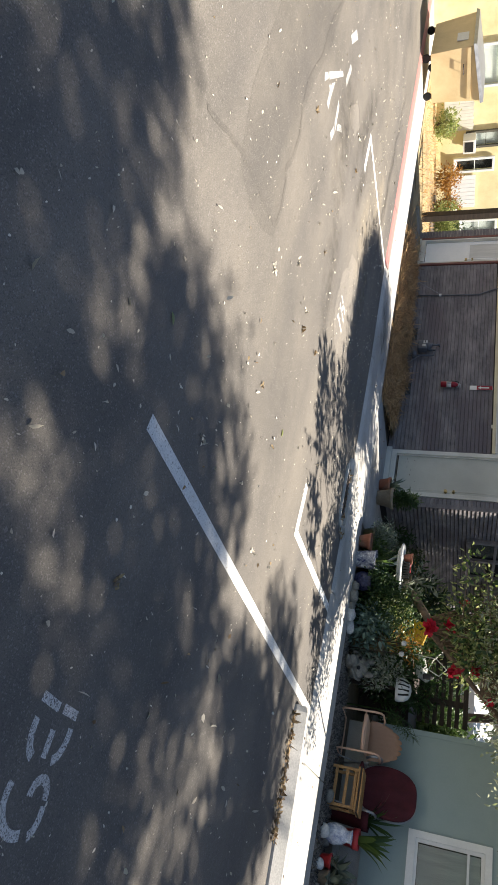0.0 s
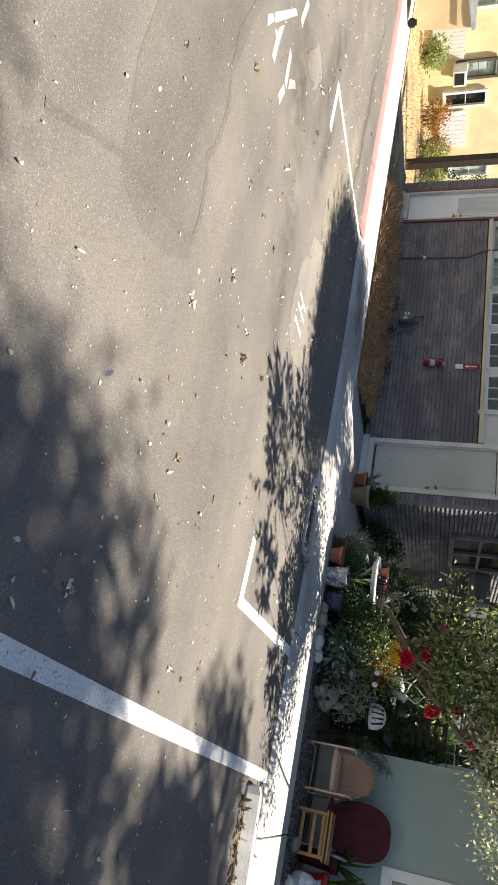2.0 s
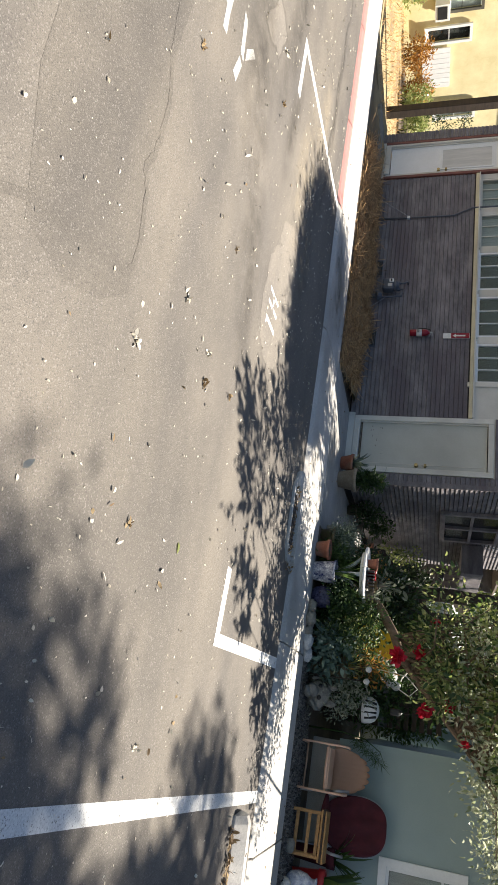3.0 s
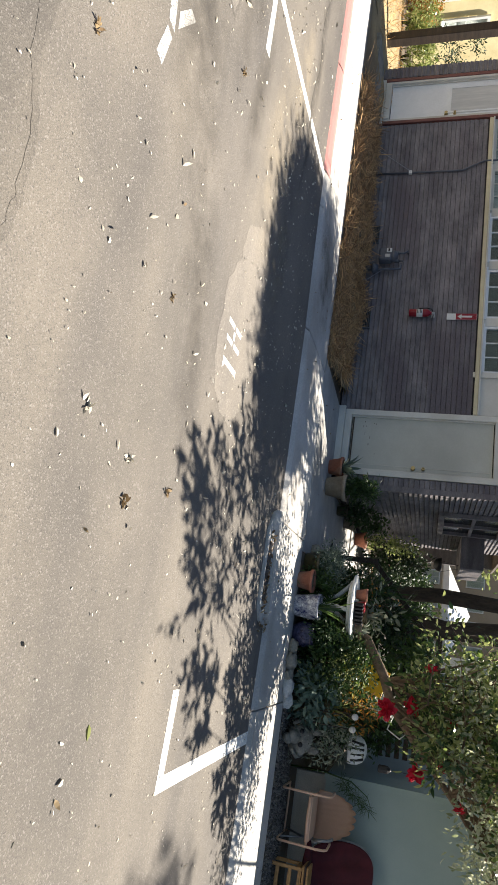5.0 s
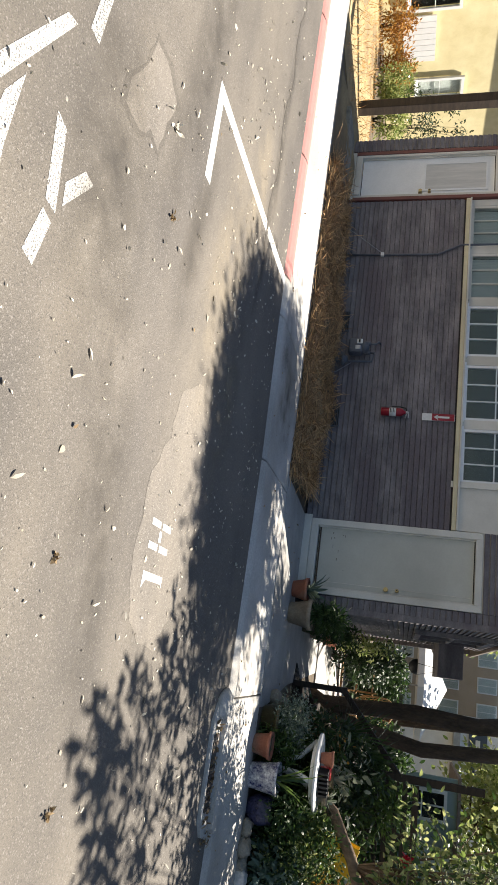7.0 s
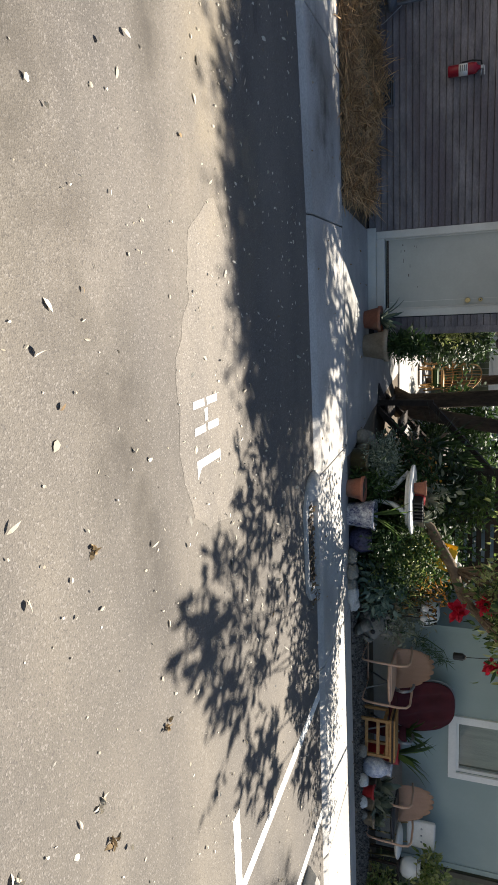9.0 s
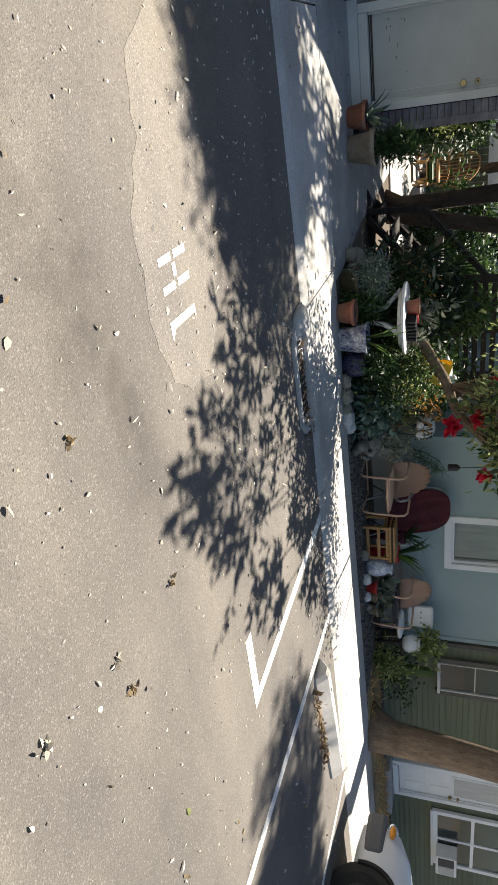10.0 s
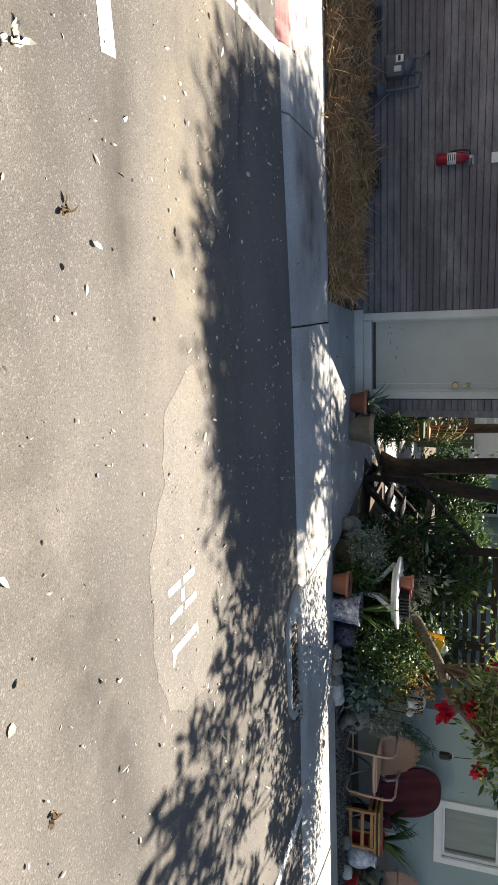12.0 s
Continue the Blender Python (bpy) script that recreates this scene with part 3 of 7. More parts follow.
for x, y, rx, ry, rz, m, z, label in ((-7.6, 5.85, 1.3, 0.42, -6, SANDY, 0.0031, "pale sandy stain on asphalt"), (-6.9, 6.35, 0.9, 0.3, -4, SANDY, 0.0031, "pale sandy stain on asphalt"), (-8.7, 6.3, 1.1, 0.3, -3, SANDY, 0.0031, "pale sandy stain on asphalt"),
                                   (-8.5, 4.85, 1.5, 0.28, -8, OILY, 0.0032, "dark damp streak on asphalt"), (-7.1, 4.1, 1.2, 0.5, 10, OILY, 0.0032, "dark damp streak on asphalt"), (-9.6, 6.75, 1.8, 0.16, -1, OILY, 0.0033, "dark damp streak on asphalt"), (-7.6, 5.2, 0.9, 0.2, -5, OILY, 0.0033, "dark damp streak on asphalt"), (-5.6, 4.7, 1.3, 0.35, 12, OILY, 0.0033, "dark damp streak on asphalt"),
                                   (-7.75, 8.3, 0.8, 0.5, 10, DAMP, 0.0415, "brown stain on the concrete"), (-8.3, 7.95, 0.5, 0.2, 0, DAMP, 0.0415, "brown stain on the concrete")):
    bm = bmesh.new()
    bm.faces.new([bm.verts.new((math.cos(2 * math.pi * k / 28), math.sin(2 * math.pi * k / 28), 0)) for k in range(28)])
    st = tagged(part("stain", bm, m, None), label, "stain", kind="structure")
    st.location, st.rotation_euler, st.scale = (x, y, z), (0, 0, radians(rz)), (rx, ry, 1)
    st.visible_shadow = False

marking("asphalt_patch", [(-4.05, 3.12), (-4.3, 3.1), (-4.7, 3.0), (-5.15, 3.05), (-5.6, 2.95), (-6.1, 2.98), (-7.0, 3.1), (-8.2, 3.05), (-9.5, 3.2), (-11, 3.1), (-11, 2.2), (-8.5, 2.1), (-6.5, 1.95), (-5.2, 2.05), (-4.4, 2.1), (-3.8, 2.3), (-3.75, 2.6), (-3.85, 2.9)], TAR, "darker asphalt patch with a ragged edge", "asphalt patch", 0.001)


# ---- grey house ----
BOARD_CACHE = {}


def board_run(parent, x0, x1, z0, z1, step, material, y=0.0, name="board"):
    """Lapped siding boards along x, one object a board, outer face towards -y."""
    n = max(1, round((z1 - z0) / step))
    for i in range(n):
        w = x1 - x0
        key = (round(w, 3), step, material.name)
        if key not in BOARD_CACHE:
            bm = bmesh.new()
            prof = [(0.0, 0.004), (-0.022, 0.004), (-0.025, 0.012), (-0.009, step - 0.001), (0.0, step - 0.001)]
            ends = [[bm.verts.new((x, py, pz)) for py, pz in prof] for x in (0, w)]
            for k in range(5):
                bm.faces.new((ends[0][k], ends[0][(k + 1) % 5], ends[1][(k + 1) % 5], ends[1][k]))
            bm.faces.new(ends[0][::-1])
            bm.faces.new(ends[1])
            bmesh.ops.recalc_face_normals(bm, faces=bm.faces[:])
            me = bpy.data.meshes.new(name)
            bm.to_mesh(me)
            bm.free()
            me.materials.append(material)
            BOARD_CACHE[key] = me
        ob = new(name, BOARD_CACHE[key])
        ob.parent = parent
        ob.location = (x0, y, z0 + i * step)


def door(parent, x0, x1, z0, z1, y, paint, trim, knob=True, glazed=False, trim_w=0.085, panels=0, knob_side=1):
    d = part("door", box(x0 + 0.012, x1 - 0.012, y + 0.03, y + 0.07, z0 + 0.008, z1 - 0.012, 0.004), paint, parent)
    # Dark sheet behind the leaf paints the shade in the joint round it.
    part("door_gap", box(x0 - 0.002, x1 + 0.002, y + 0.055, y + 0.068, z0, z1), GAP_SHADE, d)
    for sx in (x0, x1 - 0.02):
        part("door_stop", box(sx, sx + 0.02, y + 0.005, y + 0.026, z0, z1, 0.003), trim, d)
    part("door_jamb", box(x0 - trim_w, x0, y - 0.035, y + 0.08, z0 - 0.1, z1 + trim_w, 0.006), trim, d)
    part("door_jamb", box(x1, x1 + trim_w, y - 0.035, y + 0.08, z0 - 0.1, z1 + trim_w, 0.006), trim, d)
    part("door_head", box(x0, x1, y - 0.03, y + 0.08, z1, z1 + trim_w, 0.006), trim, d)
    part("door_sill", box(x0, x1, y - 0.06, y + 0.08, z0 - 0.1, z0 - 0.004, 0.008), trim, d)
    if knob:
        kx = x1 - 0.07 if knob_side > 0 else x0 + 0.07
        for kz, r in ((z0 + 0.93, 0.028), (z0 + 1.07, 0.022)):
            k = tube([(kx, y + 0.03, kz), (kx, y + 0.01, kz), (kx, y - 0.005, kz), (kx, y - 0.03, kz)], [r * 1.15, r * 1.1, r * 0.6, r], 12)
            part("knob", k, BRASS, d, "brass knob")
        part("keyhole", box(kx - 0.008, kx + 0.008, y - 0.0335, y - 0.0305, z0 + 1.062, z0 + 1.078), BLACK_PLASTIC, d)
    if glazed:
        w = x1 - x0
        pane = part("door_pane", box(x0 + 0.2 * w, x1 - 0.16 * w, y + 0.02, y + 0.0295, z0 + 1.0, z1 - 0.14), CURTAIN, d, "pale curtained pane")
        for a, b, e, f in ((0.16, 0.8, z0 + 0.965, z0 + 1.0), (0.16, 0.8, z1 - 0.14, z1 - 0.105)):
            part("bead", box(x0 + a * w, x0 + 0.88 * w, y + 0.012, y + 0.0295, e, f), paint, pane)
        for a in (0.16, 0.84):
            part("bead", box(x0 + a * w, x0 + (a + 0.04) * w, y + 0.012, y + 0.0295, z0 + 1.0, z1 - 0.14), paint, pane)
    for i in range(panels):
        pw = (x1 - x0) / 2
        for cx in (0, 1):
            part("door_panel", box(x0 + cx * pw + 0.08, x0 + (cx + 1) * pw - 0.06, y + 0.02, y + 0.0295, z0 + 0.12 + i * 0.45, z0 + 0.48 + i * 0.45, 0.008), paint, d)
    return d


def window(parent, x0, x1, z0, z1, y, frame_mat, fw=0.05, cols=1, rows=2, back=None, muntin=0.018, deep=0.06, behind=0.09):
    bm = box(x0, x1, y, y + deep, z0, z0 + fw)
    box(x0, x1, y, y + deep, z1 - fw, z1, bm=bm)
    box(x0, x0 + fw, y, y + deep, z0 + fw, z1 - fw, bm=bm)
    box(x1 - fw, x1, y, y + deep, z0 + fw, z1 - fw, bm=bm)
    w = part("window", bm, frame_mat, parent)
    part("sill", box(x0 - 0.03, x1 + 0.03, y - 0.04, y - 0.0015, z0 - 0.03, z0 + 0.012, 0.004), frame_mat, w)
    ix0, ix1, iz0, iz1 = x0 + fw, x1 - fw, z0 + fw, z1 - fw
    for c in range(cols):
        for r in range(rows):
            a, b = ix0 + (ix1 - ix0) * c / cols, ix0 + (ix1 - ix0) * (c + 1) / cols
            e, f = iz0 + (iz1 - iz0) * r / rows, iz0 + (iz1 - iz0) * (r + 1) / rows
            p = part("pane", box(a, b, y + 0.028, y + 0.032, e, f), GLASS, w)
            p.visible_shadow = False
    for c in range(1, cols):
        a = ix0 + (ix1 - ix0) * c / cols
        part("glazing_bar", box(a - muntin / 2, a + muntin / 2, y + 0.012, y + 0.045, iz0, iz1), frame_mat, w)
    for r in range(1, rows):
        e = iz0 + (iz1 - iz0) * r / rows
        part("glazing_bar", box(ix0, ix1, y + 0.014, y + 0.043, e - muntin / 2, e + muntin / 2), frame_mat, w)
    # Sheet close behind the panes; DARK_ROOM paints it as an unlit room.
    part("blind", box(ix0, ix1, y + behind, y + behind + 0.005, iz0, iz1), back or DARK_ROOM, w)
    return w


grey_house = thing("grey_house", (0, 0, 0), "weathered grey clapboard house with cream trim and a row of windows", "house")
X0, X1, Y = -13.32, -5.78, 10.5
wall = box(-12.1, -6.97, Y, Y + 0.14, 2.86, 2.9)
box(X0, -6.97, Y + 0.142, Y + 0.16, 2.86, 2.9, bm=wall)
for a, b in ((-12.1, -11.99), (-11.26, -11.14), (-10.37, -10.26), (-9.46, -9.32), (-8.5, -8.37), (-7.62, -6.97)):
    box(a, b, Y + 0.003, Y + 0.14, 2.0, 2.86, bm=wall)
box(-6.97, -5.96, Y, Y + 0.14, 2.32, 2.9, bm=wall)
box(X0, -13.05, Y, Y + 0.14, -0.05, 2.9, bm=wall)
box(-13.05, -12.1, Y, Y + 0.14, 2.46, 2.9, bm=wall)
part("window_wall", wall, TRIM_WHITE, grey_house, "cream painted wall between windows")
low = box(-12.1, -6.97, Y, Y + 0.14, -0.05, 1.998)
box(-5.96, X1, Y, Y + 0.14, -0.05, 2.9, bm=low)
box(-6.97, -5.96, Y + 0.08, Y + 0.14, 2.32, 2.9, bm=low)
gw = part("wall", low, GAP_SHADE, grey_house)
part("threshold", box(-7.0, -5.93, Y - 0.055, Y + 0.06, -0.02, 0.138, 0.006), TRIM_WHITE, grey_house)
part("threshold", box(-13.05, -12.13, Y - 0.05, Y + 0.06, -0.02, 0.195, 0.006), TRIM_WHITE, grey_house)
board_run(gw, -12.1, -6.956, 0.05, 1.94, 0.0715, GREY_SIDING, Y)
board_run(gw, -5.955, X1 - 0.0, 0.13, 2.88, 0.0715, GREY_SIDING, Y)
board_run(gw, X0, -13.1, 0.13, 2.88, 0.0715, GREY_SIDING, Y)
board_run(gw, -6.96, -5.96, 2.34, 2.88, 0.0715, GREY_SIDING, Y)
part("sill_board", box(-12.1, -6.96, Y - 0.05, Y - 0.0005, 1.93, 1.985, 0.005), CREAM, grey_house, "cream painted sill board")
part("sill_cap", box(-12.1, -6.96, Y - 0.07, Y - 0.0005, 1.9865, 2.01, 0.004), TRIM_WHITE, grey_house)
part("trim_strip", box(-7.62, -7.54, Y - 0.03, Y - 0.001, 1.9, 2.88), TRIM_WHITE, grey_house)
d1 = door(grey_house, -6.87, -6.05, 0.24, 2.24, Y, DOOR_PAINT, TRIM_WHITE)
part("weather_strip", box(-6.855, -6.065, Y + 0.018, Y + 0.0295, 0.255, 0.275), GRATE_IRON, d1, "dark worn weather strip")
part("edge_board", box(-6.14, -6.134, Y + 0.024, Y + 0.0297, 0.28, 2.2), TRIM_WHITE, d1)
part("lock_plate", box(-6.16, -6.09, Y + 0.0265, Y + 0.0298, 1.08, 1.26, 0.001), DOOR_PAINT, d1, "painted-over lock plate")
scuffs = random.Random(12)
for i in range(9):
    sx0, sz0 = scuffs.uniform(-6.8, -6.3), scuffs.uniform(0.32, 0.62)
    part("scuff", box(sx0, sx0 + scuffs.uniform(0.006, 0.05), Y + 0.0285, Y + 0.0299, sz0, sz0 + scuffs.uniform(0.004, 0.012)), GRATE_IRON, d1, "dark scuff mark")
d2 = door(grey_house, -12.96, -12.22, 0.3, 2.34, Y, WHITE_PAINT, TRIM_WHITE, glazed=True, trim_w=0.045)
for a in (-13.065, -12.173):
    part("outer_trim", box(a, a + 0.058, Y - 0.045, Y + 0.05, 0.1, 2.45, 0.004), RED_BROWN, grey_house, "dark red-brown outer trim")
part("outer_head", box(-13.065, -12.115, Y - 0.045, Y + 0.05, 2.392, 2.45, 0.004), RED_BROWN, grey_house, "dark red-brown outer trim")
for i, (a, b) in enumerate(((-11.99, -11.26), (-11.14, -10.37), (-10.26, -9.46), (-9.32, -8.5), (-8.37, -7.62))):
    window(grey_house, a, b, 2.02, 2.85, Y + 0.01, TRIM_WHITE if i < 2 else WHITE_PAINT, 0.035, 3, 2, back=CURTAIN if i in (0, 1) else DARK_ROOM, muntin=0.016, behind=0.1)
    if i > 1:
        part("half_curtain", box(a + 0.04, b - 0.04, Y + 0.07, Y + 0.074, 2.62, 2.81), CURTAIN, grey_house, "short pale curtain behind the glass")
part("back_wall", box(X0, X1, 18, 18.1, -0.05, 2.9), GREY_SIDING, grey_house)
# Unseen wall added inside, coloured near black to look unlit.
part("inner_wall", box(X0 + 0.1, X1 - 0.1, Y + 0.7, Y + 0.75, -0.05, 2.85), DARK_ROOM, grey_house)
sw = part("side_wall", box(X1 - 0.14, X1 - 0.002, Y + 0.142, 15.5, -0.05, 2.9), GAP_SHADE, grey_house)
for i in range(38):
    bm = bmesh.new()
    prof = [(0.0, 0.008), (0.026, 0.008), (0.028, 0.016), (0.01, 0.0705), (0.0, 0.0705)]
    key = "side_board"
    if key not in BOARD_CACHE:
        ends = [[bm.verts.new((px, y, pz)) for px, pz in prof] for y in (0, 5.0)]
        for k in range(5):
            bm.faces.new((ends[0][k], ends[0][(k + 1) % 5], ends[1][(k + 1) % 5], ends[1][k]))
        bm.faces.new(ends[0][::-1])
        bm.faces.new(ends[1])
        bmesh.ops.recalc_face_normals(bm, faces=bm.faces[:])
        me = bpy.data.meshes.new("board")
        bm.to_mesh(me)
        me.materials.append(GREY_SIDING)
        BOARD_CACHE[key] = me
    bm.free()
    ob = new("board", BOARD_CACHE[key])
    ob.parent, ob.location = sw, (X1, Y, 0.13 + i * 0.0715)
part("corner_trim", box(X1 - 0.05, X1 + 0.028, Y - 0.028, Y - 0.0225, 0.1, 2.9), GREY_SIDING, grey_house)
sidew = part("side_window", box(X1 + 0.024, X1 + 0.09, 11.6, 13.3, 1.58, 1.66), GREY_SIDING, grey_house, "grey framed side window")
part("head", box(X1 + 0.024, X1 + 0.09, 11.6, 13.3, 2.55, 2.63), GREY_SIDING, sidew)
part("meeting_rail", box(X1 + 0.036, X1 + 0.08, 11.685, 13.215, 2.08, 2.13), GREY_SIDING, sidew)
for a in (11.6, 12.4, 13.22):
    part("stile", box(X1 + 0.024, X1 + 0.085, a, a + 0.08, 1.662, 2.548), GREY_SIDING, sidew)
for a in (11.68, 12.48):
    part("pane", box(X1 + 0.03, X1 + 0.034, a, a + 0.72, 1.66, 2.55), DARK_PANE, sidew)
part("roof", slab([(X0 - 0.05, Y + 0.03), (X1 + 0.05, Y + 0.03), (X1 + 0.05, 18.4), (X0 - 0.05, 18.4)], 2.9, 2.95), ROOF, grey_house)
part("porch_soffit", box(X1 + 0.03, X1 + 0.6, 13.6, 15.5, 2.0, 2.4, 0.01), GREY_SIDING, grey_house, "dark boxed overhang on the side wall")

# ---- teal house ----
teal_house = thing("teal_house", (0.2, 0.27, 0), "grey-teal stucco house with a white framed window", "house")
TX0, TX1, TY = -2.2, 1.5, 10.2
tw = box(TX0, -0.84, TY, TY + 0.15, 0.42, 2.62)
box(-0.07, TX1, TY, TY + 0.15, 0.42, 2.62, bm=tw)
box(-0.84, -0.07, TY, TY + 0.15, 0.42, 1.12, bm=tw)
box(-0.84, -0.07, TY, TY + 0.15, 2.02, 2.62, bm=tw)
box(TX0, TX0 + 0.15, TY + 0.15, 17, 0.42, 2.62, bm=tw)
box(TX1 - 0.15, TX1, TY + 0.15, 17, 0.42, 2.62, bm=tw)
part("wall", tw, TEAL, teal_house)
part("skirting_panel", box(TX0 + 0.02, TX1 - 0.02, TY + 0.03, TY + 0.1, -0.05, 0.418), CONCRETE_GREY, teal_house, "grey skirting panel")
part("corner_trim", box(TX1 - 0.07, TX1 + 0.012, TY - 0.014, TY - 0.001, 0.4, 2.62), TEAL, teal_house, "paler corner trim")
part("corner_trim", box(TX0 - 0.012, TX0 + 0.06, TY - 0.014, TY - 0.001, 0.4, 2.62), TEAL, teal_house, "paler corner trim")
tb = box(-0.93, -0.84, TY - 0.03, TY - 0.001, 1.03, 2.11)
box(-0.07, 0.02, TY - 0.03, TY - 0.001, 1.03, 2.11, bm=tb)
box(-0.84, -0.07, TY - 0.03, TY - 0.001, 1.03, 1.12, bm=tb)
box(-0.84, -0.07, TY - 0.03, TY - 0.001, 2.02, 2.11, bm=tb)
part("window_trim", tb, WHITE_PAINT, teal_house, "white window trim")
window(teal_house, -0.84, -0.07, 1.12, 2.02, TY + 0.012, WHITE_PAINT, 0.045, 1, 1, back=DARK_ROOM)
part("curtain", box(-0.78, -0.13, TY + 0.085, TY + 0.09, 1.17, 1.97), CURTAIN, teal_house, "pale curtain behind the glass")
part("meeting_rail", box(-0.795, -0.115, TY - 0.004, TY + 0.011, 1.80, 1.83), WHITE_PAINT, teal_house)
part("roof", slab([(TX0 - 0.3, TY - 0.35), (TX1 + 0.15, TY - 0.35), (TX1 + 0.15, 17.3), (TX0 - 0.3, 17.3)], 2.62, 2.72), ROOF, teal_house)

# ---- olive house ----
olive_house = thing("olive_house", (0.34, 0.27, 0), "olive green clapboard house with a white door and shaded windows", "house")
OY, OX0, OX1 = 10.1, 1.42, 12.0
ow = box(OX0, OX1, OY + 0.1, OY + 0.2, -0.05, 3.1)
ow = part("wall", ow, OLIVE, olive_house)
board_run(ow, OX0, OX1, 0.02, 2.92, 0.095, OLIVE, OY + 0.1)
part("roof", slab([(OX0 - 0.1, OY - 0.12), (OX1 + 0.3, OY - 0.12), (OX1 + 0.3, 18), (OX0 - 0.1, 18)], 2.95, 3.07), ROOF, olive_house)
for i in range(12):
    part("rafter_end", box(1.6 + i * 0.8, 1.68 + i * 0.8, OY - 0.1, OY + 0.07, 2.84, 2.948), OLIVE, olive_house)

door(olive_house, 4.62, 5.44, 0.24, 2.2, OY + 0.0, WHITE_PAINT, WHITE_PAINT, glazed=True, trim_w=0.1, panels=2, knob_side=1)
part("porch_step", box(4.4, 5.7, OY - 0.35, OY + 0.07, -0.05, 0.13, 0.01), CONCRETE_GREY, olive_house)
part("door_light", box(5.2, 5.32, OY - 0.0, OY + 0.06, 2.36, 2.5, 0.01), BLACK_PLASTIC, olive_house)
window(olive_house, 1.82, 2.47, 0.97, 2.08, OY + 0.005, TRIM_WHITE, 0.018, 1, 2, back=DARK_ROOM, behind=0.05)
for a in (1.72, 2.475):
    part("window_trim", box(a, a + 0.095, OY + 0.015, OY + 0.07, 0.9, 2.15), DARK_TRIM, olive_house, "dark window trim")
window(olive_house, 5.88, 7.7, 0.85, 2.35, OY + 0.0, WHITE_PAINT, 0.1, 2, 2, back=DARK_ROOM, muntin=0.06, behind=0.05)
window(olive_house, 9.2, 10.8, 0.85, 2.35, OY + 0.0, WHITE_PAINT, 0.1, 2, 2, back=DARK_ROOM, muntin=0.06, behind=0.05)
part("corner_trim", box(OX0 - 0.02, OX0 + 0.06, OY + 0.055, OY + 0.077, 0.0, 2.9), DARK_TRIM, olive_house)
olive_ac = thing("window_air_conditioner", (7.29, OY + 0.17, 0.93), "pale grey window air conditioner under the white sash", "air conditioner")
part("case", box(0, 0.62, -0.16, 0.115, 0, 0.4, 0.012), PLASTIC_WHITE, olive_ac)
part("grille", box(0.04, 0.3, -0.17, -0.161, 0.05, 0.35), BLACK_PLASTIC, olive_ac, "dark vent grille")
part("side_panel", box(0.33, 0.58, -0.168, -0.161, 0.05, 0.35), METAL_GREY, olive_ac)

# meandering seam between two layers of asphalt
seam_path = [(-9.4, 3.0), (-8.3, 3.1), (-7.2, 2.95), (-6.5, 2.98), (-6.11, 2.88), (-5.82, 2.87), (-5.55, 2.91), (-5.32, 3.01), (-5.09, 3.03), (-4.93, 3.03), (-4.76, 2.97), (-4.6, 3.06), (-4.3, 3.12), (-4.14, 3.07), (-4.06, 2.87), (-4.0, 2.6), (-3.94, 2.39), (-3.86, 2.23), (-3.73, 2.04), (-3.5, 1.7)]
fine_path = []
for (xa, ya), (xb, yb) in zip(seam_path, seam_path[1:]):
    for k in range(5):
        u = k / 5
        fine_path.append((xa + (xb - xa) * u + random.uniform(-0.012, 0.012), ya + (yb - ya) * u + random.uniform(-0.012, 0.012)))
tagged(part("asphalt_seam", ribbon(fine_path, 0.045, 0.0026), SEAM, None), "dark meandering seam in the asphalt", "seam", kind="structure")
second_path = [(-13.0 + 0.12 * k, 6.86 + 0.05 * math.sin(k * 0.7) + random.uniform(-0.015, 0.015) - 0.004 * k) for k in range(44)]
tagged(part("asphalt_seam", ribbon(second_path, 0.06, 0.0026), SEAM, None), "dark meandering seam in the asphalt", "seam", kind="structure")

# ---- plants ----


def rosette_mesh(name, rng, n, length, width, tilt=(15, 80), segs=4, droop=0.5):
    """Strap leaves that rise from one point and arch outwards."""
    verts, faces = [], []
    for i in range(n):
        a, t = rng.uniform(0, 2 * math.pi), radians(rng.uniform(*tilt))
        L, w = length * rng.uniform(0.65, 1.15), width * rng.uniform(0.7, 1.2)
        out = np.array([math.cos(a), math.sin(a), 0.0])
        side = np.array([-math.sin(a), math.cos(a), 0.0])
        p = out * 0.02
        k0 = len(verts)
        for s in range(segs + 1):
            f = s / segs
            ang = t - droop * f * f * 1.4
            ww = w * (0.55 + 1.2 * f * (1 - f)) * (1 - f) ** 0.35 * 0.5 if s < segs else 0.001
            verts += [p - side * ww, p + side * ww + np.array([0, 0, 0.0])]
            p = p + (out * math.cos(ang) + np.array([0, 0, 1.0]) * math.sin(ang)) * L / segs
        for s in range(segs):
            b = k0 + 2 * s
            faces.append((b, b + 1, b + 3, b + 2))
    me = bpy.data.meshes.new(name)
    me.from_pydata([tuple(map(float, v)) for v in verts], [], faces)
    return me


